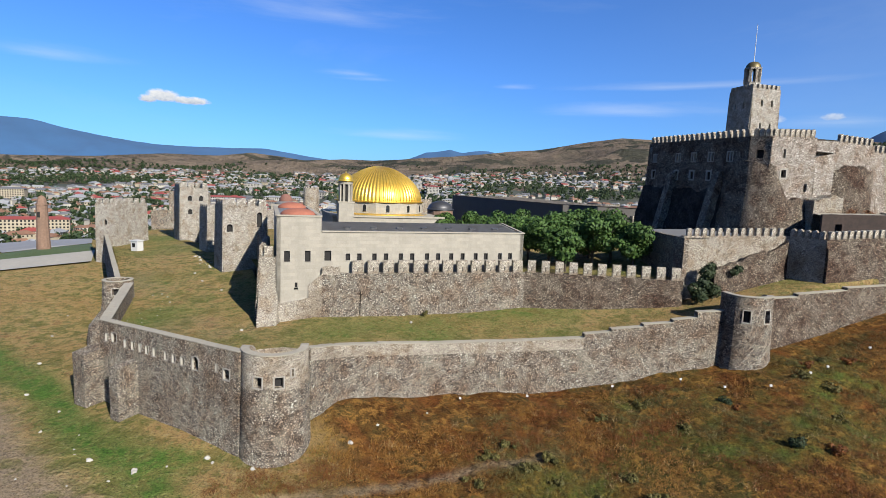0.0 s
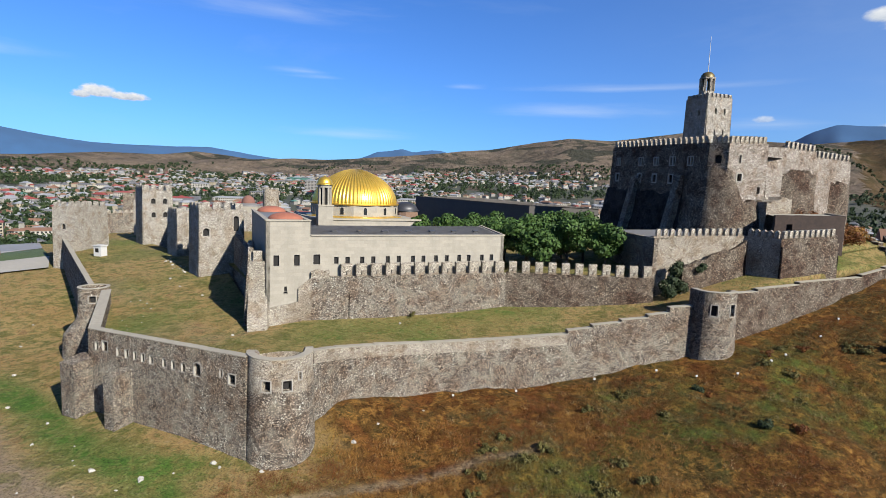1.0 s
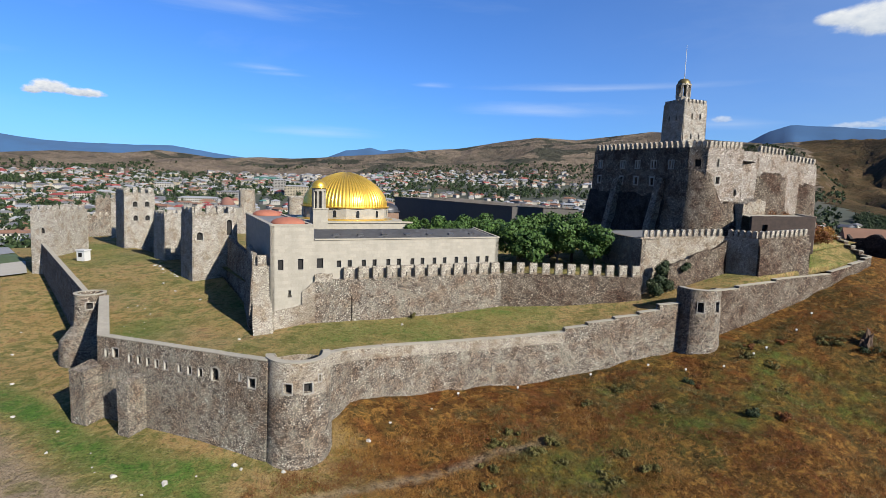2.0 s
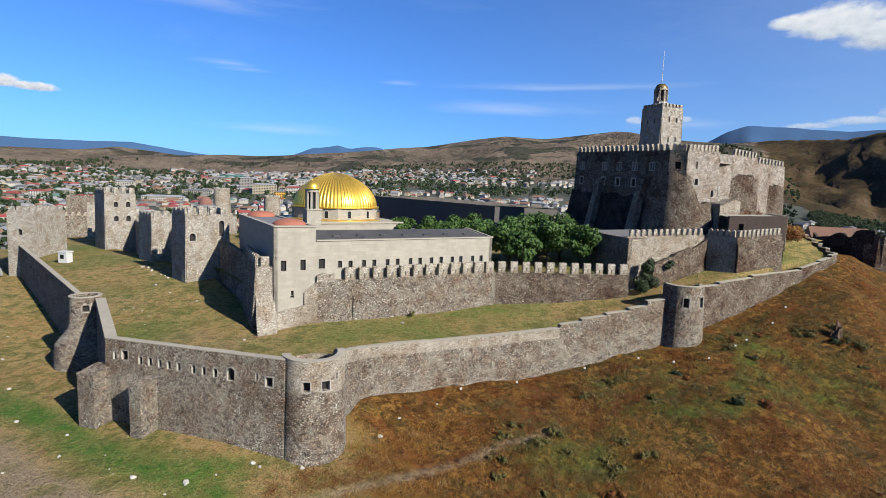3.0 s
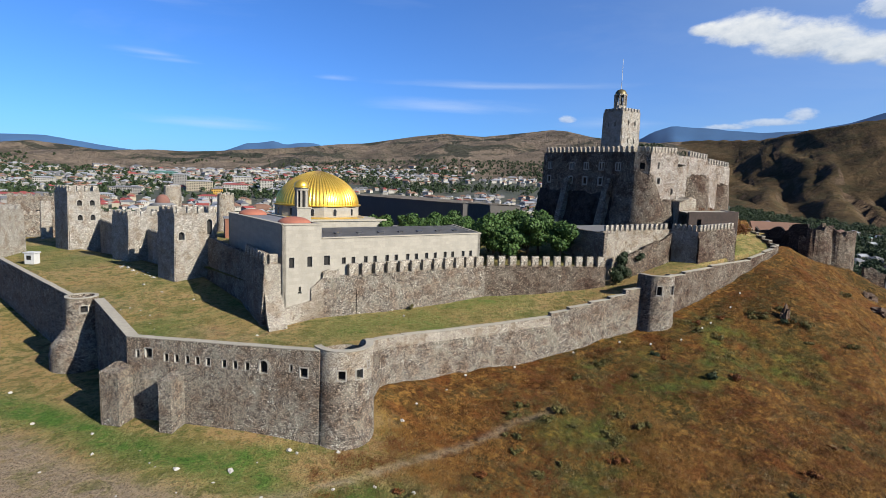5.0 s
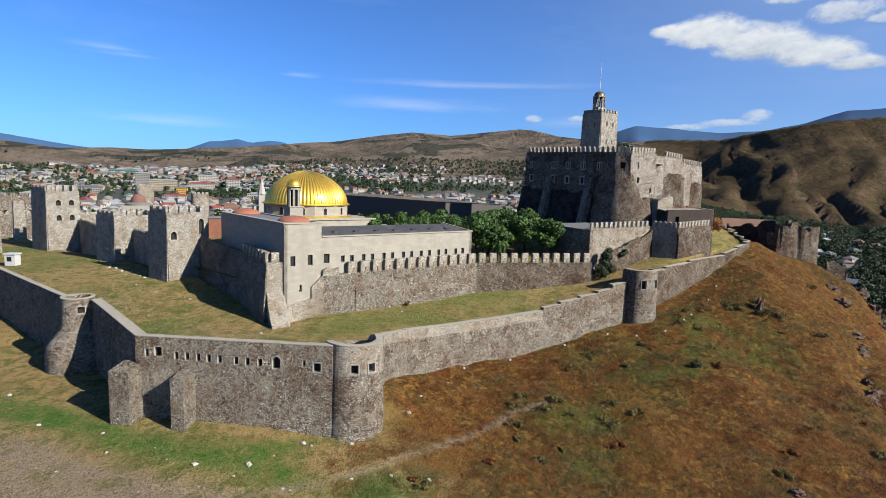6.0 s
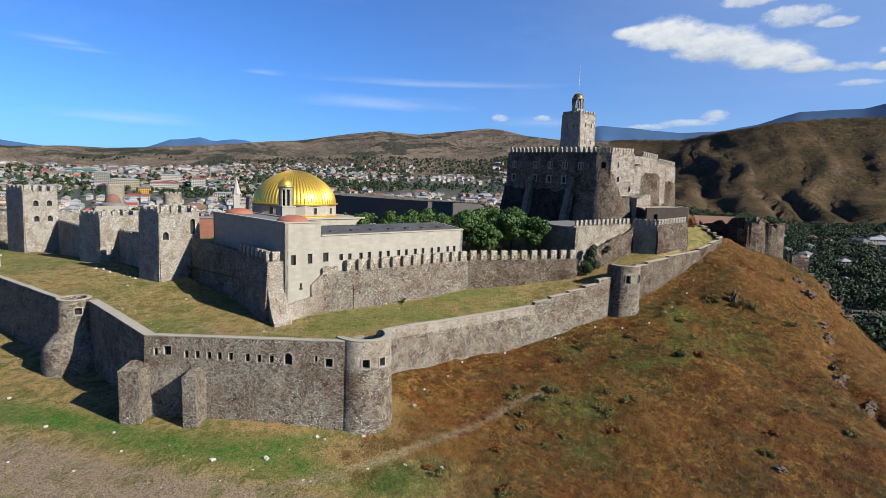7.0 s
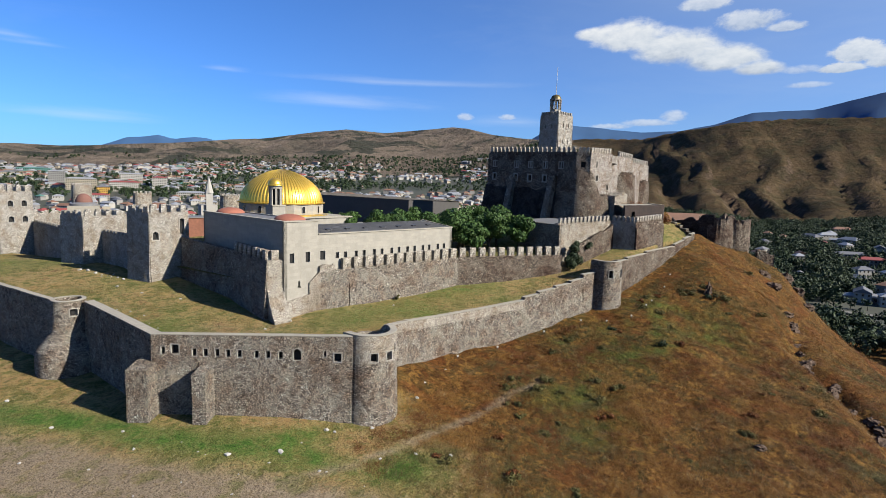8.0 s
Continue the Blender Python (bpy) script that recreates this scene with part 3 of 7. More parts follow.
def land(x, y):
    """Height of the open ground anywhere: castle hill, town valley, hills."""
    x, y = np.asarray(x, float), np.asarray(y, float)
    dx, dy = x - EYE[0], y - EYE[1]
    r, az = np.hypot(dx, dy), np.degrees(np.arctan2(dx, dy))
    near, mid = slope(x, y), slope_far(x, y)
    d = np.maximum(np.abs(x - 10) / 135, np.abs(y - 95) / 100)
    z = near + (mid - near) * smooth(0.72, 1.05, d)
    z = z + fractal(x, y, 9, 4) * 1.5 * smooth(-30, 20, x) + fractal(x, y, 3.8, 4) * (0.22 + 1.1 * smooth(-18, 5, x))
    z = z - 2.2 * np.exp(-(ravine(x, y) / 2.4) ** 2) * (1 + fractal(x, y, 4, 3))
    valley = -38 + fractal(x, y, 300, 4) * 10
    z = z + (valley - z) * smooth(190, 330, np.hypot(x - 5, (y - 100) * 1.05))
    edge, top = np.interp(az, *AZ_EDGE), np.interp(az, *AZ_HILL)
    right = smooth(26, 58, az)
    r1, r2 = 1750 - 700 * right, 3300 - 1350 * right
    z1, z2 = EYE[2] + r1 * np.tan(np.radians(edge)), EYE[2] + r2 * np.tan(np.radians(top))
    u = np.clip((r - 420) / (r1 - 420), 0, 1)
    z = z + (z1 - z) * u ** 1.25 * (r > 420)
    u = np.clip((r - r1) / (r2 - r1), 0, 1.0)
    gully = fractal(x, y, 420, 6, True)
    rise = z1 + (z2 - z1) * u ** (0.9 - 0.25 * right) + (gully * 150 + fractal(x, y, 900, 4) * 120) * np.sin(np.pi * u) ** 0.8 * (0.7 + 0.5 * right)
    cap_z = EYE[2] + r * np.tan(np.radians(top))
    rise = np.minimum(rise, cap_z)
    # the eroded hillside across the valley: spurs and sharp gullies that run down it
    cuts = fractal(az * 24 + (r - 1050) * 0.08 + fractal(x, y, 200, 3) * 60, r * 0.10, 64, 4, True) + 0.5
    bare = EYE[2] + r * np.tan(np.radians(edge + (top - edge) * u ** 0.8)) - 85 * np.maximum(cuts - 0.1, 0) * np.sin(np.pi * u ** 0.8) ** 0.8 + fractal(x, y, 130, 4) * 22 * np.sin(np.pi * u)
    rise = rise + (np.minimum(bare, cap_z) - rise) * smooth(0.35, 0.75, right)
    z = np.where(r > r1, rise, z)
    over = np.clip((r - r2) / 500, 0, 1)
    return np.where(r > r2, z2 - over * 120 + fractal(x, y, 300, 4) * 20 * over, z)


def sheet(name, verts, faces, mats):
    me = bpy.data.meshes.new(name)
    me.from_pydata(verts, [], faces)
    for m in mats:
        me.materials.append(m)
    me.polygons.foreach_set("use_smooth", [True] * len(me.polygons))
    return me


def lines(lo, hi, step, low_end, high_end, ratio):
    """Grid lines: close together from lo to hi, then ever wider apart."""
    out = list(np.arange(lo, hi + 1e-6, step))
    s, v = step, hi
    while v < high_end:
        s = min(s * ratio, 16.0)
        v += s
        out.append(v)
    s, v = step, lo
    while v > low_end:
        s = min(s * ratio, 16.0)
        v -= s
        out.insert(0, v)
    return np.array(out)


gx = lines(-100, 125, 1.1, -4200, 4700, 1.07)
gy = lines(28, 115, 1.1, -900, 4300, 1.07)
X, Y = np.meshgrid(gx, gy)
Z = land(X, Y)
nx, ny = len(gx), len(gy)
idx = np.arange(nx * ny).reshape(ny, nx)
quads = np.stack([idx[:-1, :-1], idx[:-1, 1:], idx[1:, 1:], idx[1:, :-1]], -1).reshape(-1, 4)
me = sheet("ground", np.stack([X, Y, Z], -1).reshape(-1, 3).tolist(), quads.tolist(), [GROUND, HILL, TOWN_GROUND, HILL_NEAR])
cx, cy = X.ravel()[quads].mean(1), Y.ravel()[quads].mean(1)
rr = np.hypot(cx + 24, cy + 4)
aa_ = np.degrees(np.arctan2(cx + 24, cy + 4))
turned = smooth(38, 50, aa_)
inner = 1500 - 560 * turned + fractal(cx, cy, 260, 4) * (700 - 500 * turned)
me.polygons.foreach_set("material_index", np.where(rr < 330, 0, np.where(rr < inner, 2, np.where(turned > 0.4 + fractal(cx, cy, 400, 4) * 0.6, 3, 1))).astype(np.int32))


def cover_of(x, y):
    """What grows where: share of turf, of lush green, of gravel."""
    turf = np.clip(smooth(-8, -20, x + fractal(x, y, 12, 3) * 14), 0, 1)
    edge = 57.3 - 0.78 * (x + 40) + 5 * fractal(x, y, 14, 4)
    band = np.exp(-((y - edge - 5.5) / 3.2) ** 2) * smooth(-22, -32, x) * smooth(-90, -70, x)
    lush = band * 1.3 + np.exp(-((x + 20) ** 2 / 20 + (y - 48) ** 2 / 8)) * 0.9 + np.exp(-((x + 30) ** 2 / 30 + (y - 59) ** 2 / 3))
    gravel = smooth(1.5, -3.5, y - edge) * smooth(-14, -26, x)
    line = np.interp(x, [-38, -27, -19, -13.6, -4.5, 4, 14], [51.1, 51.5, 52.4, 54.3, 57.4, 60.4, 62.0]) + fractal(x, y, 6, 3) * 1.6
    path = np.exp(-((y - line) / 0.6) ** 2) * smooth(-38, -30, x) * smooth(16, 8, x)
    lush = lush + 0.6 * np.minimum(green_zone(x, y), 1) * smooth(-0.2, 0.12, fractal(x, y, 4, 3))
    return turf, np.clip(lush, 0, 1), np.clip(gravel + path * 0.8, 0, 1)


def paint(me, x, y, wards=False):
    t_, l_, g_ = cover_of(x, y) if not wards else (np.ones_like(x), np.clip(fractal(x, y, 14, 4) * 2.6 + 0.12, 0, 0.8), np.clip(fractal(x + 90, y, 10, 4) * 1.6 - 0.15, 0, 0.35))
    layer = me.color_attributes.new("cover", "FLOAT_COLOR", "POINT")
    layer.data.foreach_set("color", np.stack([t_, l_, g_, np.ones_like(x)], -1).ravel().astype(np.float32))


paint(me, X.ravel(), Y.ravel())
ground = tagged(new("ground", me), "dry grassy hillside falling to a wide town valley", "ground", kind="structure")

from mathutils.geometry import delaunay_2d_cdt


def terrace(name, outline, height, step, label, bumps=0.15):
    """Ground inside walls: a sheet cut to an outline."""
    ox, oy = [p[0] for p in outline], [p[1] for p in outline]
    pts = [Vector(p) for p in outline]
    for x in np.arange(min(ox), max(ox), step):
        for y in np.arange(min(oy), max(oy), step):
            pts.append(Vector((x + random.uniform(-.3, .3) * step, y + random.uniform(-.3, .3) * step)))
    edges = [(i, (i + 1) % len(outline)) for i in range(len(outline))]
    vs, _, fs, *_ = delaunay_2d_cdt(pts, edges, [], 1, 1e-4)
    a = np.array([(v.x, v.y) for v in vs])
    z = height(a[:, 0], a[:, 1]) + fractal(a[:, 0], a[:, 1], 5, 3) * bumps * 2
    me = sheet(name, np.column_stack([a, z]).tolist(), [list(f) for f in fs], [GROUND])
    paint(me, a[:, 0], a[:, 1], True)
    return tagged(new(name, me), label, "ground", kind="structure")


ward = spread([(-28.8, 80, 10.1), (-19.2, 86.2, 11.4), (-44.4, 111.4, 13.0), (-56, 131.8, 14.0), (-74.6, 157.4, 13.4), (-81, 148.6, 12.6), (-44, 76, 10.3), (-57, 103, 10.9),
               (-20, 65, 10.6), (-9, 74, 10.3), (0, 77, 10.0), (12, 92.5, 12.0), (20, 79, 10.6), (38.9, 87.5, 14.4), (54.9, 88.2, 19.1), (58.4, 84.4, 19.3), (70, 85, 20.3), (86, 90, 21.4), (80, 97, 24.6), (92, 107, 26.8), (44, 82.5, 15.6), (-95, 185, 13), (-24, 83, 10.8)])
terrace("ground_ward", [(-57.0, 99), (-52.6, 93.6), (-45.0, 74.4), (-22.0, 60.6), (-19, 62.5), (-15.4, 65.2), (-13.6, 68.4), (-8.9, 72.1), (-2.2, 74.9), (7.9, 76.7), (19.9, 78.1), (40.5, 80.3), (44, 80), (47, 80.8), (87, 89.9), (90.5, 97), (96, 110), (84, 110), (74, 98), (57, 92),
                        (39, 90), (14, 94.5), (-19, 88), (-27, 86), (-40, 116), (-58, 141), (-78, 168), (-90, 195), (-104, 190), (-92, 155)], ward, 2.0, "sunlit dry turf between the castle walls")
court = spread([(-28, 90, 16), (-19, 90, 16.5), (14, 97, 17.2), (38, 93, 18), (56, 93, 21), (72, 92, 23), (95, 105, 25), (60, 105, 27), (50, 136, 24), (75, 120, 30), (20, 120, 17), (-10, 150, 18), (-45, 130, 15), (30, 160, 16), (100, 125, 24)])
terrace("ground_court", [(-27.5, 86.5), (-19, 88.2), (14, 95), (38.5, 90.3), (56, 92.5), (72, 90.5), (93, 98), (102, 125), (62, 180), (-10, 195), (-72, 178), (-57, 143), (-41, 118)], court, 4.0, "green courtyard ground behind the castle walls")


# ---- masonry ----
def shell(bm, us, vs, S, depth, holes, pane=None):
    """A face S(u, v, d) over grid lines us and vs, with holes (u0, u1, v0, v1) sunk to the given depth; returns panes for the backs."""
    holes = [tuple(round(float(q), 3) for q in h) for h in holes]
    us, vs = [round(float(u), 3) for u in us], [round(float(v), 3) for v in vs]
    us = sorted(set([*us, *[h[0] for h in holes], *[h[1] for h in holes]]))
    vs = sorted(set([*vs, *[h[2] for h in holes], *[h[3] for h in holes]]))
    grid = {}

    def V(u, v, d):
        key = (round(u, 4), round(v, 4), d)
        if key not in grid:
            grid[key] = bm.verts.new(S(u, v, d))
        return grid[key]

    def inside(u, v):
        return any(h[0] < u < h[1] and h[2] < v < h[3] for h in holes)

    for a, b in zip(us, us[1:]):
        for c, d in zip(vs, vs[1:]):
            if not inside((a + b) / 2, (c + d) / 2):
                bm.faces.new((V(a, c, 0), V(b, c, 0), V(b, d, 0), V(a, d, 0)))
    for h in holes:
        uu = [u for u in us if h[0] <= u <= h[1]]
        vv = [v for v in vs if h[2] <= v <= h[3]]
        for a, b in zip(uu, uu[1:]):
            for v in (h[2], h[3]):
                bm.faces.new((V(a, v, 0), V(b, v, 0), V(b, v, depth), V(a, v, depth)))
        for a, b in zip(vv, vv[1:]):
            for u in (h[0], h[1]):
                bm.faces.new((V(u, a, 0), V(u, b, 0), V(u, b, depth), V(u, a, depth)))
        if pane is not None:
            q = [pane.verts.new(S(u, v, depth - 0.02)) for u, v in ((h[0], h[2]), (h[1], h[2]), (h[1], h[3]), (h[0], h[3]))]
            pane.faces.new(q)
    return us


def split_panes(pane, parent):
    """Near-black sheets that stand in for the unlit depth of the openings, each a part of its own."""
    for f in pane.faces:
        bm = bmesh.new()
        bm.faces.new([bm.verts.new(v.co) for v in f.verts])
        part("opening", bm, UNLIT_BLACK, parent, "near-black fill for unlit depth")
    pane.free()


def run_of(p0, p1):
    p0, p1 = Vector(p0[:2]), Vector(p1[:2])
    d = (p1 - p0)
    length = d.length
    d /= length
    return p0, d, length


def wall_run(name, a, b, thick, mat, parent=None, holes=(), batter=0.0, depth=0.75, wobble=0.06, label="", side=1, rough_top=0.05, step=1.4, band=None):
    """A straight wall from a to b, each (x, y, foot, top); its outer face is on the right of that way (side -1: on the left).
    holes: (metres along, metres below the top, width, height). Batter pushes the face out towards the foot."""
    p0, d, length = run_of(a, b)
    nrm = Vector((d.y, -d.x)) * side
    k = max(2, int(length / step))
    us = [length * i / k for i in range(k + 1)]
    full = 200.0

    def S(u, v, dd):
        f = u / length
        top, foot = a[3] + (b[3] - a[3]) * f, a[2] + (b[2] - a[2]) * f
        q = p0 + d * u
        if v >= full:
            z = foot
        else:
            z = max(foot, top - v)
        jit = 0.0
        if v == 0:
            z += noise.noise(Vector((q.x * 0.6, q.y * 0.6, 3))) * rough_top * 2
        if dd == 0:
            jit = noise.noise(Vector((q.x * 0.35, q.y * 0.35, z * 0.4))) * wobble * 2
        q = q + nrm * (batter * (top - z) + jit - dd)
        return Vector((q.x, q.y, z))

    hs = [(m - w / 2, m + w / 2, v, v + h) for m, v, w, h in holes]
    bm = bmesh.new()
    pane = bmesh.new() if hs else None
    hmax = max(a[3] - a[2], b[3] - b[2])
    us = shell(bm, us, [0, *[v for v in np.arange(1.5, hmax - 0.5, 1.6)], full], S, depth, hs, pane)
    bm.verts.ensure_lookup_table()
    back, tops = [], []
    for u in us:
        t0, f0 = S(u, 0, 0), S(u, full, 0)
        bt = S(u, 0, 0) - Vector((nrm.x, nrm.y, 0)) * thick
        bf = Vector((bt.x, bt.y, f0.z))
        tops.append([bm.verts.new(v) for v in (t0, bt, bf, f0)])
    for l, r in zip(tops, tops[1:]):
        bm.faces.new((l[0], r[0], r[1], l[1]))
        bm.faces.new((l[1], r[1], r[2], l[2]))
        bm.faces.new((l[2], r[2], r[3], l[3]))
    for e in (tops[0], tops[-1]):
        bm.faces.new(e)
    bmesh.ops.remove_doubles(bm, verts=bm.verts, dist=0.002)
    if band:
        for f in bm.faces:
            c = f.calc_center_median()
            high = a[3] + (b[3] - a[3]) * ((Vector((c.x, c.y)) - p0).dot(d) / length)
            f.material_index = int(c.z > high - 1.4)
    ob = part(name, bm, [mat, band] if band else mat, parent, label)
    if pane is not None:
        split_panes(pane, ob)
    return ob, S


def surround(S, m, v, w, h, parent, bar=0.22, proud=0.06, mat=None, arch=False, me_cache={}):
    """A cut-stone surround round an opening of a wall run."""
    bm = bmesh.new()
    o = S(m, v + h / 2, 0)
    e1 = (S(m + 0.3, v + h / 2, 0) - S(m - 0.3, v + h / 2, 0)).normalized()
    nn = (o - S(m, v + h / 2, 1.0)).normalized()
    mm = Matrix((( *[e1.x, nn.x, 0], o.x), (*[e1.y, nn.y, 0], o.y), (*[e1.z, nn.z, 1], o.z), (0, 0, 0, 1)))
    W, H = w / 2, h / 2
    box(bm, (-W - bar, -0.25, -H), (-W, proud, H), mm)
    box(bm, (W, -0.25, -H), (W + bar, proud, H), mm)
    box(bm, (-W - bar, -0.25, -H - bar), (W + bar, proud + 0.02, -H), mm)
    if arch:
        k = 6
        for i in range(k):
            a0, a1 = math.pi * i / k, math.pi * (i + 1) / k
            vs = []
            for y in (-0.25, proud):
                for a, rr_ in ((a0, W), (a1, W), (a1, W + bar), (a0, W + bar)):
                    vs.append(bm.verts.new(mm @ Vector((rr_ * math.cos(a), y, H - W + rr_ * math.sin(a) * 1.0))))
            for f in ((0, 1, 2, 3), (4, 5, 6, 7), (0, 1, 5, 4), (1, 2, 6, 5), (2, 3, 7, 6), (3, 0, 4, 7)):
                bm.faces.new([vs[i] for i in f])
            # the stones that fill the corner above the arch
            vs = []
            for y in (-0.25, proud - 0.03):
                for p in ((W * math.cos(a0), H - W + W * math.sin(a0)), (W * math.cos(a1), H - W + W * math.sin(a1)), (W * math.cos(a1), H + 0.02), (W * math.cos(a0), H + 0.02)):
                    vs.append(bm.verts.new(mm @ Vector((p[0], y, p[1]))))
            for f in ((0, 1, 2, 3), (4, 5, 6, 7), (0, 1, 5, 4), (2, 3, 7, 6)):
                bm.faces.new([vs[i] for i in f])
    else:
        box(bm, (-W - bar, -0.25, H), (W + bar, proud, H + bar), mm)
    return part("window_surround", bm, mat or FRAME_STONE, parent, "pale cut-stone surround")


def merlon_mesh(w, h, t, style="saddle", mat=None):
    """One battlement block: stone body with a rounded or sloping top and a small slit."""
    bm = bmesh.new()
    if style == "round":
        k = 8
        prof = [(-w / 2, 0), (-w / 2, h - w / 2)] + [(-w / 2 * math.cos(math.pi * i / k), h - w / 2 + w / 2 * math.sin(math.pi * i / k)) for i in range(1, k)] + [(w / 2, h - w / 2), (w / 2, 0)]
        a = [bm.verts.new((x, -t / 2, z)) for x, z in prof]
        b = [bm.verts.new((x, t / 2, z)) for x, z in prof]
        bm.faces.new(a)
        bm.faces.new(b)
        for i in range(len(prof)):
            j = (i + 1) % len(prof)
            bm.faces.new((a[i], a[j], b[j], b[i]))
    else:
        prof = [(-t / 2, 0), (-t / 2, h * 0.86), (-t * 0.36, h * 0.96), (0, h), (t * 0.36, h * 0.96), (t / 2, h * 0.86), (t / 2, 0)]
        a = [bm.verts.new((-w / 2, y, z)) for y, z in prof]
        b = [bm.verts.new((w / 2, y, z)) for y, z in prof]
        bm.faces.new(a)
        bm.faces.new(b)
        for i in range(len(prof)):
            j = (i + 1) % len(prof)
            bm.faces.new((a[i], a[j], b[j], b[i]))
        if style == "slit":
            # the slit is a near-black block, its inner shade painted
            box(bm, (-0.1, -t / 2 - 0.015, h * 0.15), (0.1, -t / 2 + 0.1, h * 0.5))
            for f in bm.faces[-6:]:
                f.material_index = 1
    bmesh.ops.bevel(bm, geom=[e for e in bm.edges if e.calc_length() > w * 0.4], offset=0.05, segments=1, affect="EDGES")
    for v in bm.verts:
        v.co += noise.noise_vector(v.co * 2.1) * 0.035
    return finish(bm, "merlon", [mat or STONE, UNLIT_BLACK])


def battlements(a, b, count, me, parent, side=1, inset=0.35, pad=0.3, jitter=0.04):
    """A row of equal merlons along a wall top from a to b (x, y, z)."""
    p0, d, length = run_of(a, b)
    nrm = Vector((d.y, -d.x)) * side
    for i in range(count):
        f = (pad + (i + 0.5) * (length - 2 * pad) / count) / length
        q = p0 + d * (f * length) - nrm * inset
        z = a[2] + (b[2] - a[2]) * f
        m = Matrix.Translation((q.x, q.y, z - 0.04)) @ Matrix.Rotation(math.atan2(nrm.x, -nrm.y) + random.uniform(-jitter, jitter), 4, "Z")
        share("merlon", me, parent, m)


def coping_run(a, b, width, parent, thick=0.12, over=0.05, side=1, mat=None, wobble=0.03, piece=3.2):
    """Coping slabs along a wall top from a to b (x, y, z), each its own piece."""
    p0, d, length = run_of(a, b)
    nrm = Vector((d.y, -d.x)) * side
    k = max(1, round(length / piece))
    for i in range(k):
        bm = bmesh.new()
        u0, u1 = length * i / k + 0.012, length * (i + 1) / k - 0.012
        z0, z1 = a[2] + (b[2] - a[2]) * u0 / length, a[2] + (b[2] - a[2]) * u1 / length
        dz = random.uniform(-wobble, wobble)
        ring = []
        for u, z in ((u0, z0), (u1, z1)):
            q = p0 + d * u
            o, i_ = q + nrm * over, q - nrm * (width + over)
            ring.append([bm.verts.new((o.x, o.y, z + dz)), bm.verts.new((i_.x, i_.y, z + dz)), bm.verts.new((i_.x, i_.y, z + thick + dz)), bm.verts.new((o.x, o.y, z + thick * 0.86 + dz))])
        for s in range(4):
            bm.faces.new((ring[0][s], ring[0][(s + 1) % 4], ring[1][(s + 1) % 4], ring[1][s]))
        bm.faces.new(ring[0])
        bm.faces.new(ring[1])
        part("coping_slab", bm, mat or COPING, parent)


def round_tower(name, c, r, foot, top, mat, label, category="tower", a0=0, holes=(), batter=0.03, wall=0.8, floor=2.6, dip=None, segs=48, group="", coping=True, flare=None, band=None):
    """A round tower with a hollow, open top. holes: (compass angle, metres below the top, width, height).
    dip(angle) lowers the rim; flare: metres below the top where the foot begins and ends to widen, and by how much."""
    root = thing(name, label, category, group)
    dip = dip or (lambda a: 0.0)
    us = [360.0 * i / segs for i in range(segs + 1)]

    def S(u, v, dd):
        a = radians(u % 360)
        z = foot if v >= 200 else top - v
        if v == 0:
            z = top - dip(u % 360)
        rad = r + batter * (top - z) - dd
        if flare:
            k = min(1.0, max(0.0, (top - z - flare[0]) / (flare[1] - flare[0])))
            rad += flare[2] * k * k * (3 - 2 * k)
        p = Vector((c[0] + rad * math.sin(a), c[1] + rad * math.cos(a), z))
        if dd == 0:
            p += noise.noise_vector(p * 0.5) * 0.07
        return p

    hs = []
    for ang, v, w, h in holes:
        half = math.degrees(w / 2 / r)
        hs.append((ang - half, ang + half, v, v + h))
    bm, pane = bmesh.new(), bmesh.new()
    shell(bm, us, [0, *np.arange(1.2, top - foot - 0.4, 1.3), 200], S, 0.7, hs, pane)
    # rim and hollow
    prev = None
    for u in us:
        o = S(u, 0, 0)
        i_ = S(u, 0, wall)
        i_.z = o.z
        f = Vector((i_.x, i_.y, top - floor))
        row = [bm.verts.new(p) for p in (o, i_, f)]
        if prev:
            bm.faces.new((prev[0], row[0], row[1], prev[1]))
            bm.faces.new((prev[1], row[1], row[2], prev[2]))
        prev = row
    bmesh.ops.remove_doubles(bm, verts=bm.verts, dist=0.003)
    for f in bm.faces if band else ():
        mid = f.calc_center_median()
        f.material_index = int(mid.z > top - 3.4 + noise.noise(mid * 0.5) * 1.2)
    body = part("tower_wall", bm, [mat, band] if band else mat, root)
    split_panes(pane, body)
    bm = bmesh.new()
    bmesh.ops.create_circle(bm, cap_ends=True, segments=32, radius=r - wall + 0.1, matrix=Matrix.Translation((c[0], c[1], top - floor)))
    part("tower_floor", bm, COPING, root)
    if coping:
        bm = bmesh.new()
        prev = None
        for u in us:
            o = S(u, 0, 0)
            out, inn = S(u, 0, -0.05), S(u, 0, wall + 0.05)
            row = [bm.verts.new((p.x, p.y, o.z + dz)) for p, dz in ((out, 0.0), (out, 0.1), (inn, 0.12), (inn, 0.0))]
            if prev:
                for s in range(4):
                    bm.faces.new((prev[s], prev[(s + 1) % 4], row[(s + 1) % 4], row[s]))
            prev = row
        part("coping_ring", bm, COPING, root)
    for (ang, v, w, h) in holes:
        surround_round(S, ang, v, w, h, r, body)
    return root


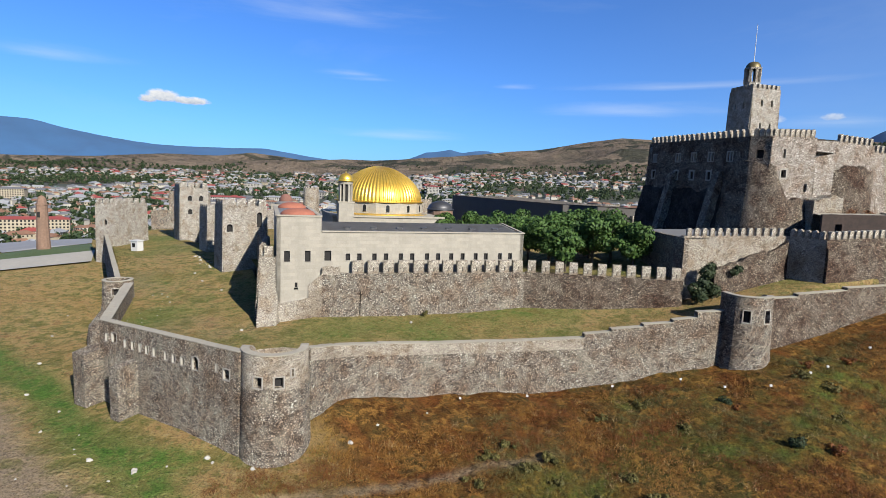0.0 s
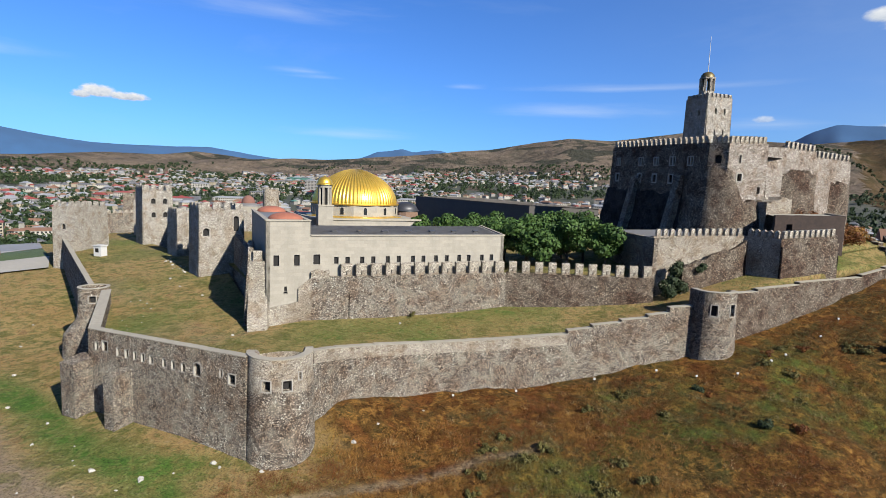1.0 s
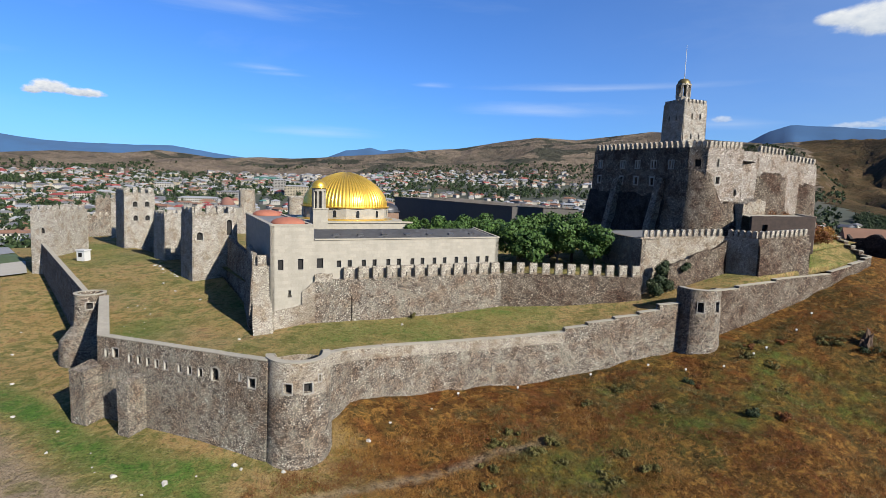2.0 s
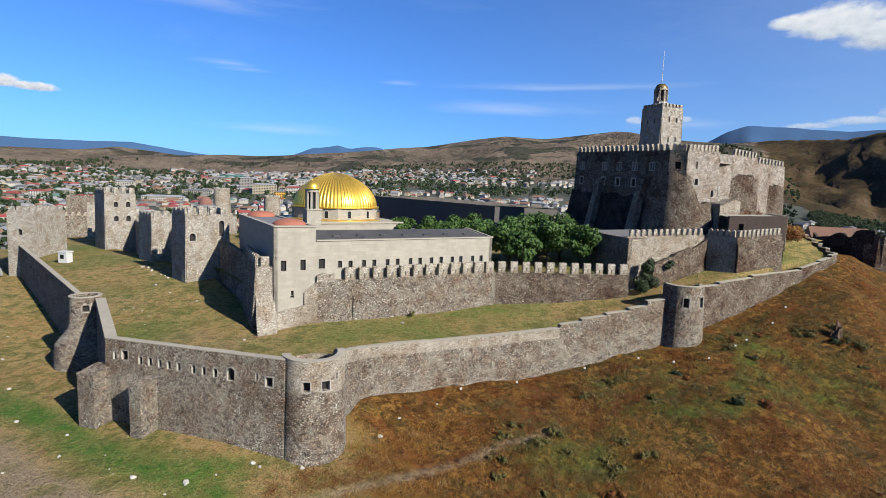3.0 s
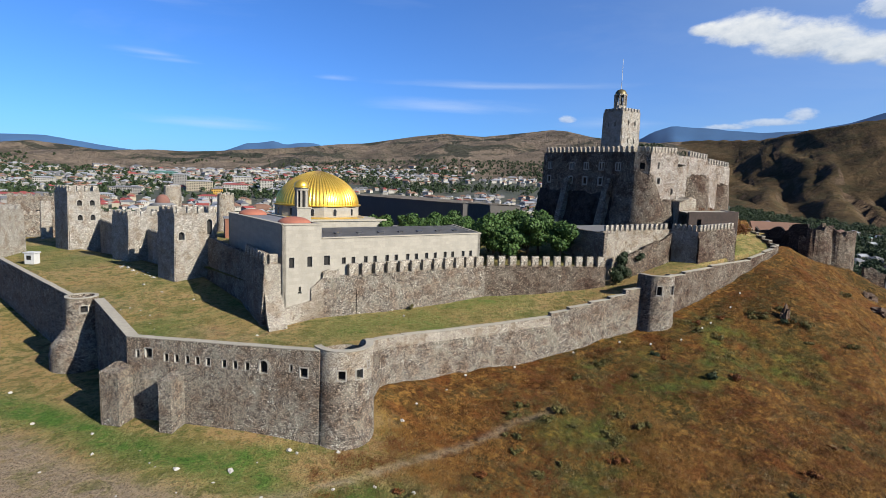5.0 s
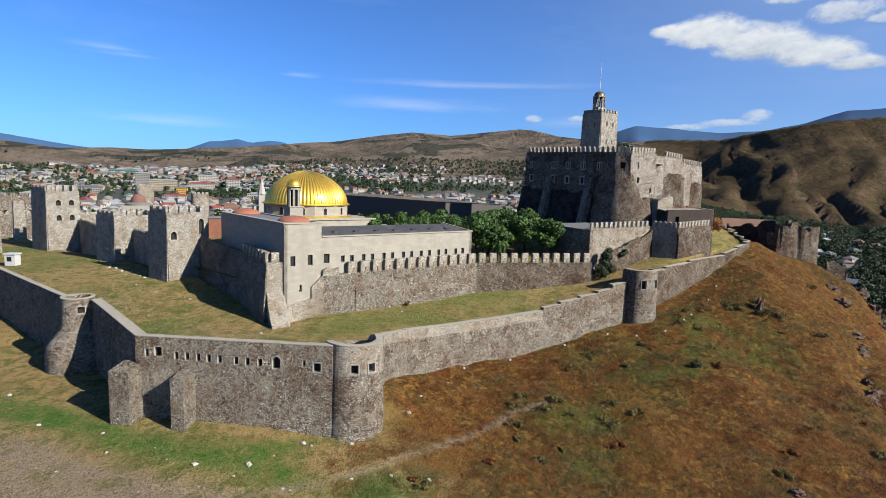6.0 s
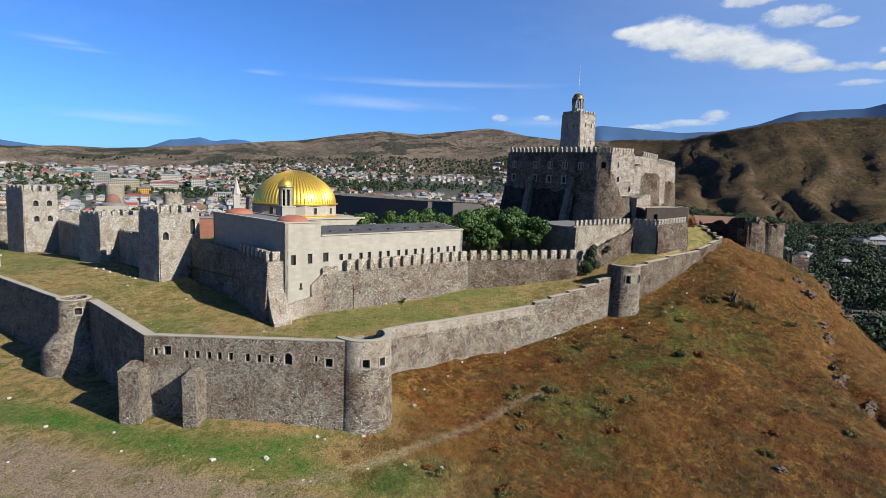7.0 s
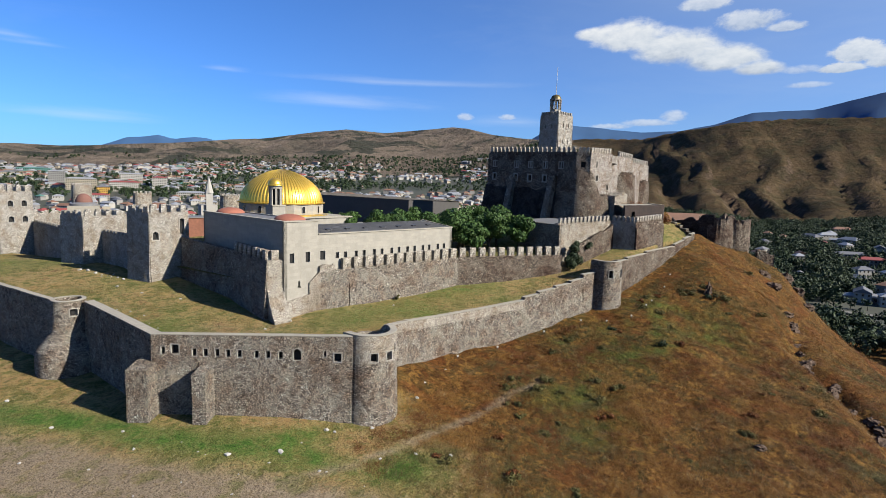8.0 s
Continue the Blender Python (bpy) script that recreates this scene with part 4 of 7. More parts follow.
def surround_round(S, ang, v, w, h, r, parent, bar=0.13):
    half, b = math.degrees(w / 2 / r), math.degrees(bar / r)
    bm = bmesh.new()

    def slab(u0, u1, v0, v1):
        vs = [bm.verts.new(S(u, vv, d)) for u in (u0, u1) for vv in (v0, v1) for d in (0.3, -0.07)]
        for f in ((0, 1, 3, 2), (4, 6, 7, 5), (0, 4, 5, 1), (2, 3, 7, 6), (0, 2, 6, 4), (1, 5, 7, 3)):
            bm.faces.new([vs[i] for i in f])
    slab(ang - half - b, ang - half, v - bar, v + h + bar)
    slab(ang + half, ang + half + b, v - bar, v + h + bar)
    slab(ang - half, ang + half, v - bar, v)
    slab(ang - half, ang + half, v + h, v + h + bar)
    part("window_surround", bm, FRAME_STONE, parent, "pale cut-stone surround")


def square_tower(name, corner, way, wide, deep, foot, top, mat, label, holes_front=(), holes_right=(), taper=0.02, merlons=(5, 5), mer=(0.8, 1.3), group="castle towers", style="saddle", wall=0.7, arches=False):
    """A square tower. corner: the near corner; way: heading (degrees clockwise from +y) of the shaded side that runs from it;
    the lit side runs at right angles to the right. wide: the lit side's length, deep: the shaded side's."""
    root = thing(name, label, "tower", group)
    a = radians(way)
    e = Vector((math.sin(a), math.cos(a)))
    f = Vector((math.cos(a), -math.sin(a)))
    c = Vector(corner[:2])
    P = [c, c + f * wide, c + f * wide + e * deep, c + e * deep]
    holes = [holes_front, (), (), holes_right]
    # sides go anticlockwise seen from above, outer face on the right of the way
    order = [(0, 1), (1, 2), (2, 3), (3, 0)]
    for (i, j), hs in zip(order, holes):
        side_, S = wall_run("tower_wall", (*P[i], foot, top), (*P[j], foot, top), wall, mat, root, holes=hs, batter=taper, depth=0.65)
        for h in hs if arches else ():
            surround(S, *h, side_, bar=0.2, arch=True)
    bm = bmesh.new()
    q = [bm.verts.new((p.x, p.y, top - 0.5)) for p in P]
    bm.faces.new(q)
    part("tower_roof", bm, LEAD, root)
    me = merlon_mesh(mer[0], mer[1], wall * 0.9, style, mat)
    for (i, j), cnt in zip(order, (merlons[0], merlons[1], merlons[0], merlons[1])):
        battlements((*P[i], top), (*P[j], top), cnt, me, root, inset=wall / 2, pad=0.0)
    return root, P

# ---- the near outer wall, from its far turret round the corner tower to the hill ----
outer = thing("curtain_wall", "long grey rubble outer wall with pale coping slabs", "wall", kind="structure")
A, B, C = (-54.0, 94.0), (-45.3, 72.8), (-22.4, 59.4)
top_at = lambda u: 12.95 + 0.6 * u / 26.5
holes = [(1.55, 10.9, 0.55, 1.05), (3.1, 11.1, 1.05, 1.25), *[(u, 10.78, 0.6, 1.05) for u in (5.7, 7.15, 8.7, 10.15, 11.65, 13.9, 15.45, 17.1)],
         (19.25, 10.9, 1.05, 1.6), (22.9, 11.1, 0.4, 0.9), (24.6, 10.72, 1.0, 1.15)]
holes = [(u, top_at(u) - z - h / 2, w_, h) for u, z, w_, h in holes]
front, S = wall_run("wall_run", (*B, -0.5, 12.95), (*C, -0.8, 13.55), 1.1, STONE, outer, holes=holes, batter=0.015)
for i, h in enumerate(holes):
    surround(S, *h, front, bar=0.13 if h[2] > 0.9 else 0.07, proud=0.04 if h[2] > 0.9 else 0.02, arch=(i == 10))
coping_run((*B, 12.95), (*C, 13.55), 0.9, outer)
wall_run("wall_run", (*A, 0.5, 13.7), (*B, -0.5, 12.95), 1.1, STONE, outer, batter=0.01, holes=[(12.5, 2.6, 0.5, 0.8), (16.5, 2.4, 0.5, 0.8)])
coping_run((*A, 13.7), (*B, 12.95), 1.3, outer)
D = (-92.5, 152.5)
wall_run("wall_run", (*D, 6.0, 15.5), (-57.2, 97.2, 0.5, 12.9), 0.9, STONE, outer, batter=0.01)
coping_run((*D, 15.5), (-57.2, 97.2, 12.9), 0.8, outer, thick=0.2)
# the long run to the hill, level first and then in steps
F_ = (19.9, 77.3)
bend = [(-15.6, 63.2, 4.6, 13.1), (-13.2, 67.6, 4.6, 12.15), (-8.6, 71.4, 3.4, 11.35), (-2, 74.2, 2.6, 10.8), (8, 76.0, 2.4, 10.85), (*F_, 3.0, 11.35)]
for p, q in zip(bend, bend[1:]):
    wall_run("wall_run", p, q, 1.1, STONE, outer, batter=0.02, band=STONE_PALE)
    coping_run((p[0], p[1], p[3]), (q[0], q[1], q[3]), 1.0, outer)
G_ = (41.5, 79.0)


def stepped(p0, p1, steps, foot0, foot1, mat):
    """A wall whose top climbs in steps: (from, to, height at each end), metres along."""
    a, d, length = run_of(p0, p1)
    for u0, u1, z0, z1 in steps:
        p, q = a + d * u0, a + d * u1
        fa, fb = foot0 + (foot1 - foot0) * u0 / length, foot0 + (foot1 - foot0) * u1 / length
        wall_run("wall_run", (p.x, p.y, fa, z0), (q.x, q.y, fb, z1), 1.0, mat, outer, batter=0.02)
        coping_run((p.x, p.y, z0), (q.x, q.y, z1), 0.9, outer, piece=5)


stepped(F_, G_, ((0, 3.9, 11.95, 12.3), (3.9, 8.6, 12.75, 13.15), (8.6, 13.0, 13.5, 13.8), (13.0, 16.9, 14.2, 14.6), (16.6, 21.5, 15.4, 15.75)), 1.2, 6.6, STONE)
H_, I_ = (46.6, 79.6), (87.5, 89.3)
stepped(H_, I_, ((0, 6.0, 17.5, 17.7), (6.0, 15.2, 18.1, 18.6), (15.2, 30.2, 18.95, 19.5), (30.2, 36, 19.9, 20.9), (36, 40, 21.2, 21.8), (40, 42, 22.2, 22.5)), 9.5, 18.5, STONE_WARM)

round_tower("corner_tower", (-19.1, 61.5), 3.6, -1.2, 13.7, STONE, "round rubble corner tower with small framed windows and an open top",
            holes=((193, 2.3, 0.95, 1.15), (158, 2.3, 0.9, 1.15), (135, 1.6, 0.3, 0.8)), floor=3.2, group="round towers", band=STONE_PALE, dip=lambda a: float(np.interp(a, (0, 38, 52, 62, 84, 100, 272, 290, 312, 360), (2.4, 2.4, 0.9, 0.0, -0.15, 0, 0, 0.4, 2.4, 2.4))))
round_tower("wall_tower", (43.7, 79.2), 3.3, 5.5, 18.3, STONE, "round rubble wall tower with arched windows and a broken rim",
            holes=((207, 1.9, 0.9, 1.7), (158, 1.7, 0.95, 1.9)), floor=3.0, group="round towers", dip=lambda a: float(np.interp(a, (0, 60, 80, 110, 290, 310, 360), (1.3, 1.3, 0.3, 0, 0, 0.9, 1.3))))
round_tower("wall_turret", (-56.2, 95.9), 2.35, 0.0, 13.9, STONE, "small round wall turret with a pale rim and a flared foot", holes=((160, 1.2, 1.0, 1.1),), floor=1.2, group="round towers", wall=0.5, flare=(4.6, 8.4, 2.1))

# the two buttress piers before the wall's far corner
def pier(x, y, w, d, foot, top, turn):
    bm = bmesh.new()
    m = pose(x, y, 0, 0, 0, turn)
    box(bm, (-w / 2, -d, foot), (w / 2, 0.6, top), m)
    bmesh.ops.subdivide_edges(bm, edges=bm.edges, cuts=4, use_grid_fill=True)
    for v in bm.verts:
        loc = m.inverted() @ v.co
        if loc.z > top - 0.05:
            loc.z += 0.5 * (1 + loc.y / d) * 0.8
        if loc.z < foot + (top - foot) * 0.5:
            loc.x *= 1.04
        v.co = m @ loc + noise.noise_vector(v.co * 0.8) * 0.09
    return tagged(part("buttress_pier", bm, STONE), "weathered stone buttress pier against the outer wall", "buttress", "buttress piers")


pier(-45.9, 73.1, 2.8, 2.4, -0.8, 8.9, -31.5)
pier(-39.0, 68.9, 1.75, 2.4, -0.8, 8.7, -31.5)

# ---- the mosque court building ----
U = Vector((math.cos(radians(17)), math.sin(radians(17))))
V_ = Vector((-U.y, U.x))
F0 = Vector((-25.5, 83.9))


def at(u, v):
    p = F0 + U * u + V_ * v
    return (p.x, p.y)


def building():
    root = thing("court_building", "long pale limestone building with small dark windows and a grey roof", "building")
    blk = [(1.53, 5.25, 0.85, 1.65), (4.58, 5.2, 0.85, 1.7), (2.9, 10.1, 0.4, 1.1), (2.9, 10.9, 0.6, 0.35)]
    w, S = wall_run("front_wall", (*at(0, 0), 9.5, 26.7), (*at(6.6, 0), 9.5, 26.7), 0.6, LIMESTONE, root, holes=blk, wobble=0.0, rough_top=0, depth=0.35)
    for h in blk[:2]:
        surround(S, *h, w, bar=0.07, proud=0.02)
    side = [(2.5 + i * 2.4, 7.2, 0.8, 1.4) for i in range(10)]
    wall_run("side_wall", (*at(0, 31), 9.5, 26.7), (*at(0, 0), 9.5, 26.7), 0.6, LIMESTONE, root, holes=side, wobble=0.0, rough_top=0, depth=0.35)
    wall_run("side_wall", (*at(6.6, 0.4), 20, 26.7), (*at(6.6, 31), 20, 26.7), 0.6, PLASTER, root, wobble=0, rough_top=0)
    wall_run("back_wall", (*at(6.6, 31), 14, 26.7), (*at(0, 31), 14, 26.7), 0.6, PLASTER, root, wobble=0, rough_top=0)
    row = [(1.02, 2.9, 1.05, 1.6)] + [(u - 6.6, 3.35, 0.72, 1.1) for u in (10.7, 12.5, 14.9, 16.75, 19.2, 21.1, 23.6, 25.5, 27.8, 29.8, 32.15, 34.0, 36.6, 38.5)]
    w, S = wall_run("front_wall", (*at(6.6, 0.05), 12, 24.4), (*at(40.9, 0.05), 14, 24.4), 0.6, LIMESTONE, root, holes=row, wobble=0.0, rough_top=0, depth=0.35)
    for h in row:
        surround(S, *h, w, bar=0.07, proud=0.02)
    wall_run("end_wall", (*at(40.9, 0.05), 14, 24.4), (*at(40.9, 9.6), 14, 25.4), 0.6, LIMESTONE, root, wobble=0, rough_top=0)
    wall_run("back_wall", (*at(40.9, 9.6), 14, 25.3), (*at(6.6, 9.6), 14, 25.3), 0.6, LIMESTONE, root, wobble=0, rough_top=0)
    # roofs with pale edges
    bm = bmesh.new()
    q = [bm.verts.new((*at(u, v), z)) for u, v, z in ((6.7, 0.5, 24.45), (40.5, 0.5, 24.45), (40.5, 9.2, 25.35), (6.7, 9.2, 25.35))]
    bm.faces.new(q)
    bmesh.ops.solidify(bm, geom=bm.faces[:], thickness=0.12)
    roof = part("roof", bm, LEAD, root, "grey sheet roof")
    coping_run((*at(6.7, 0), 24.4), (*at(41.0, 0), 24.4), 0.35, root, thick=0.2, over=0.12, piece=40, wobble=0)
    coping_run((*at(41.0, 0), 24.4), (*at(41.0, 9.6), 25.4), 0.3, root, thick=0.2, over=0.1, piece=40, wobble=0)
    bm = bmesh.new()
    q = [bm.verts.new((*at(u, v), 26.72)) for u, v in ((0.35, 0.35), (6.25, 0.35), (6.25, 30.65), (0.35, 30.65))]
    bm.faces.new(q)
    part("roof", bm, LEAD, root, "grey flat roof")
    for a_, b_ in (((0, 0), (6.6, 0)), ((0, 31), (0, 0)), ((6.6, 0), (6.6, 31)), ((6.6, 31), (0, 31))):
        coping_run((*at(*a_), 26.7), (*at(*b_), 26.7), 0.4, root, thick=0.22, over=0.15, piece=60, wobble=0)
    for u in range(7):
        bm = bmesh.new()
        m = Matrix.Translation((*at(11 + u * 4.3, 3.4), 24.72)) @ Matrix.Rotation(radians(17), 4, "Z")
        box(bm, (-0.45, -0.3, -0.1), (0.45, 0.3, 0.22), m)
        box(bm, (-0.55, -0.4, 0.22), (0.55, 0.4, 0.3), m)
        part("roof_vent", bm, METAL_GREY, roof, "dark roof vent")
    for v in (3.6, 26.0):
        bm = bmesh.new()
        m = Matrix.Translation((*at(3.3, v), 26.75)) @ Matrix.Diagonal((1, 1, 0.4, 1))
        lathe(bm, [(2.7 * math.cos(a), 2.7 * math.sin(a)) for a in np.linspace(0, math.pi / 2 - 0.03, 9)], 32, m)
        part("roof_dome", bm, TERRACOTTA, root, "shallow red tile dome", smooth=True)
    return root


building()

# ---- the gilded mosque ----
DC = Vector((-15.0, 130.5))


def mosque():
    root = thing("mosque", "pale stone mosque with a ribbed gilded dome", "mosque")
    turn = radians(17)
    m0 = Matrix.Translation((DC.x, DC.y, 0)) @ Matrix.Rotation(turn, 4, "Z")
    bm = bmesh.new()
    box(bm, (-12, -12, 14), (12, 12, 24.9), m0)
    base = part("hall_body", bm, LIMESTONE, root)
    bm = bmesh.new()
    box(bm, (-12.3, -12.3, 24.9), (12.3, 12.3, 25.25), m0)
    part("cornice", bm, COPING, base)
    bm = bmesh.new()
    bmesh.ops.create_cone(bm, segments=12, radius1=10.1, radius2=10.1, depth=3.1, cap_ends=True, matrix=m0 @ Matrix.Translation((0, 0, 26.5)) @ Matrix.Rotation(radians(15), 4, "Z"))
    drum = part("drum", bm, LIMESTONE, root)
    bm = bmesh.new()
    lathe(bm, [(10.1, 27.95), (10.4, 28.1), (10.4, 28.3), (9.7, 28.4)], 48, m0)
    part("drum_cornice", bm, GOLD, drum, "gilded drum cornice")
    bm = bmesh.new()
    lathe(bm, [(11.2, 25.2), (11.2, 25.4), (10.0, 25.6)], 48, m0)
    part("drum_skirt", bm, GOLD, drum, "gilded drum skirt")
    for i in range(12):
        a = radians(30 * i + 15 + 15)
        m = m0 @ Matrix.Rotation(a, 4, "Z") @ Matrix.Translation((0, -10.1 * math.cos(radians(15)), 25.95))
        for nm, w, h, y, mt in (("drum_window_frame", 1.1, 1.75, -0.06, FRAME_STONE), ("drum_window", 0.75, 1.55, -0.09, GLASS)):
            bm = bmesh.new()
            pr = [(-w / 2, 0), (w / 2, 0), (w / 2, h - w / 2)] + [(w / 2 * math.cos(math.pi * j / 6), h - w / 2 + w / 2 * math.sin(math.pi * j / 6)) for j in range(1, 6)] + [(-w / 2, h - w / 2)]
            a_, b_ = [bm.verts.new(m @ Vector((x, y, z))) for x, z in pr], [bm.verts.new(m @ Vector((x, y + 0.3, z))) for x, z in pr]
            bm.faces.new(a_)
            for j in range(len(pr)):
                k = (j + 1) % len(pr)
                bm.faces.new((a_[j], a_[k], b_[k], b_[j]))
            part(nm, bm, mt, drum)
    # dome with raised ribs
    bm = bmesh.new()
    segs, ribs, rings = 288, 72, 28
    top = None
    R, H = 9.75, 7.85
    prev = None
    for j in range(rings + 1):
        t_ = j / rings
        ang = t_ * math.pi / 2
        r = R * math.cos(ang) ** 1.28 if j < rings else 0.02
        z = 28.35 + H * math.sin(ang) ** 1.02
        ring = []
        for i in range(segs):
            s = i % 4
            lift = (0.10 if s in (0, 1) else 0.0) * min(1, r / 2.5)
            a = 2 * math.pi * i / segs
            ring.append(bm.verts.new(m0 @ Vector(((r + lift) * math.cos(a), (r + lift) * math.sin(a), z + lift * 0.4))))
        if prev:
            for i in range(segs):
                bm.faces.new((prev[i], prev[(i + 1) % segs], ring[(i + 1) % segs], ring[i]))
        prev = ring
    part("dome", bm, GOLD, root, "ribbed gilded dome", smooth=False)
    # the turret with its own small gilded cap
    tw = thing("dome_turret", "slim arched stone turret with a gilded cap beside the dome", "turret")
    m = Matrix.Translation((-20.2, 114.0, 0)) @ Matrix.Rotation(turn, 4, "Z")
    bm = bmesh.new()
    box(bm, (-1.5, -1.5, 18), (1.5, 1.5, 28.0), m)
    base = part("turret_base", bm, LIMESTONE, tw)
    bm = bmesh.new()
    box(bm, (-1.65, -1.65, 28.0), (1.65, 1.65, 28.25), m)
    part("turret_band", bm, COPING, base)
    for i in range(8):
        bm = bmesh.new()
        mm = m @ Matrix.Rotation(radians(45 * i + 22.5), 4, "Z") @ Matrix.Translation((0, -1.22, 0))
        box(bm, (-0.2, -0.18, 28.25), (0.2, 0.18, 32.1), mm)
        part("turret_post", bm, LIMESTONE, tw)
    bm = bmesh.new()
    lathe(bm, [(1.1, 31.7), (1.45, 31.7), (1.45, 32.3), (1.1, 32.3)], 16, m)
    part("turret_head", bm, LIMESTONE, tw)
    # near-black core added as the shade between the posts
    bm = bmesh.new()
    lathe(bm, [(0.85, 28.2), (0.85, 31.8)], 16, m)
    part("turret_shade_core", bm, UNLIT_BLACK, tw, "near-black core painted as the shade within")
    bm = bmesh.new()
    lathe(bm, [(1.75, 32.3), (1.8, 32.5)] + [(1.55 * math.cos(a), 32.5 + 1.5 * math.sin(a)) for a in np.linspace(0, 1.5, 8)] + [(0.05, 34.3)], 24, m)
    part("turret_cap", bm, GOLD, tw, "small gilded cap", smooth=True)


mosque()

# ---- the inner wall with its battlements ----
inner = thing("inner_wall", "tall rubble inner curtain wall with stone battlements", "wall", kind="structure")
MER = merlon_mesh(1.35, 2.1, 0.9, "slit", STONE_PALE)
MERW = merlon_mesh(1.72, 2.1, 0.9, "slit", STONE_PALE)
W0, W1, W2 = (-18.9, 85.2), (13.6, 93.0), (38.2, 87.6)
wall_run("wall_run", (*W0, 9.5, 18.0), (*W1, 11.0, 18.15), 1.4, STONE, inner, batter=0.03, wobble=0.1, holes=[(5.9, 2.6, 0.16, 4.2), (12.5, 4.6, 0.22, 0.5)])
wall_run("wall_run", (*W1, 11.0, 18.2), (*W2, 12.5, 18.45), 1.4, STONE_WARM, inner, batter=0.03, wobble=0.1)
battlements((-14.8, 86.18, 18.0), (*W1, 18.15), 12, MERW, inner, inset=0.45, pad=0)
battlements((*W1, 18.2), (*W2, 18.45), 11, MER, inner, inset=0.45, pad=0)
# the battered spur beside the building, and the wall behind it
spur = thing("spur_wall", "shaded battered spur wall with stone battlements", "wall", kind="structure")
Q0, Q1, Q2 = (-28.2, 84.0), (-25.4, 84.2), (-31.5, 97.5)


def flared_spur():
    """The end of the spur wall: upright above, its foot swept out in a curve."""
    bm = bmesh.new()
    rings = []
    for z in np.arange(9.3, 20.55, 0.56):
        k = max(0.0, min(1.0, (16.4 - z) / 5.6))
        out = 2.9 * k ** 1.7
        ring = []
        for (x, y), push in (((Q0[0], Q0[1]), 1), ((-26.8, 84.05), 1), ((Q1[0], Q1[1]), 1), ((Q1[0] + 0.25 * out, 85.6), 0), (Q0, -1)):
            p = Vector((x + 0.22 * out * (push > 0), y - out * (push > 0) + (1.4 if push < 0 else 0), z))
            ring.append(bm.verts.new(p + noise.noise_vector(p * 0.6) * 0.12))
        rings.append(ring)
    for a, b in zip(rings, rings[1:]):
        for i in range(5):
            bm.faces.new((a[i], a[(i + 1) % 5], b[(i + 1) % 5], b[i]))
    bm.faces.new(rings[-1])
    return part("spur_end", bm, STONE_PALE, spur, "pale rubble wall end with a swept-out foot")


flared_spur()
wall_run("wall_run", (*Q2, 10.0, 20.7), (*Q0, 9.5, 20.5), 1.0, STONE, spur, batter=0.06)
# old masonry under the court building, and the repaired end of the inner wall
wall_run("old_masonry", (-25.9, 83.15, 9.3, 13.2), (-20.3, 84.85, 9.3, 14.3), 1.0, STONE_PALE, inner, batter=0.12, rough_top=0.12, wobble=0.15, step=0.7)
wall_run("old_masonry", (-20.9, 85.0, 9.3, 16.3), (-18.85, 85.2, 9.3, 18.0), 0.8, STONE_PALE, inner, batter=0.04, rough_top=0.25, wobble=0.12, step=0.5)
wall_run("old_masonry", (-18.9, 85.15, 17.8, 18.9), (-16.2, 85.8, 17.8, 19.0), 0.7, STONE_PALE, inner, rough_top=0.3, wobble=0.08, step=0.4)
MER2 = merlon_mesh(1.25, 1.7, 0.9, "saddle", STONE_PALE)
battlements((*Q0, 20.45), (*Q1, 20.45), 1, MER2, spur, inset=0.5)
battlements((*Q2, 20.7), (*Q0, 20.5), 7, MER2, spur, inset=0.5)
Q3 = (-38.6, 115.5)
wall_run("wall_run", (*Q3, 11, 21.4), (*Q2, 10.0, 20.6), 1.0, STONE, spur, batter=0.03)

# ---- square towers of the town side ----
back = thing("back_wall", "restored crenellated curtain wall between the square towers", "wall", kind="structure")
W_AY = -35.0
square_tower("square_tower", (-44.4, 112.2), W_AY, 8.9, 6.5, 9.5, 26.5, STONE_TOWER, "restored square stone tower with an arched window",
                      holes_front=((1.3, 3.7, 1.2, 1.6), (7.3, 1.3, 1.1, 3.2)), mer=(1.25, 1.35), merlons=(4, 3), arches=True)
square_tower("square_tower", (-56.6, 134.0), W_AY, 9.4, 8.0, 9.5, 24.4, STONE_TOWER, "restored square stone tower with battlements", mer=(1.2, 1.1), merlons=(4, 4))
square_tower("square_tower", (-75.6, 161.0), W_AY, 7.7, 8.5, 9.5, 28.8, STONE_TOWER, "tall restored square tower with two rows of arched windows",
                      holes_front=((2.7, 2.3, 1.2, 1.5), (5.75, 2.3, 1.2, 1.5), (2.7, 6.2, 1.2, 1.5), (5.75, 6.2, 1.2, 1.5)), mer=(1.15, 1.5), merlons=(4, 4), arches=True)
MER3 = merlon_mesh(0.9, 0.9, 0.7, "saddle", STONE_TOWER)
wall_run("wall_run", (-53.2, 136.2, 10, 20.7), (-45.5, 119.5, 10, 20.4), 0.9, STONE_TOWER, back)
battlements((-53.2, 136.2, 20.7), (-45.5, 119.5, 20.4), 11, MER3, back)
wall_run("wall_run", (-69.4, 164.8, 10, 20.9), (-60.0, 141.5, 10, 20.7), 0.9, STONE_TOWER, back)
battlements((-69.4, 164.8, 20.9), (-60.0, 141.5, 20.7), 14, MER3, back)
square_tower("square_tower", (-94.5, 152.2), 12.0, 6.2, 12, 5.0, 23.9, STONE_TOWER, "weathered square tower with two arched openings",
                      holes_front=((3.1, 4.3, 1.2, 1.5), (3.1, 11, 1.4, 1.2)), mer=(1.2, 1.3), merlons=(3, 5), arches=True)

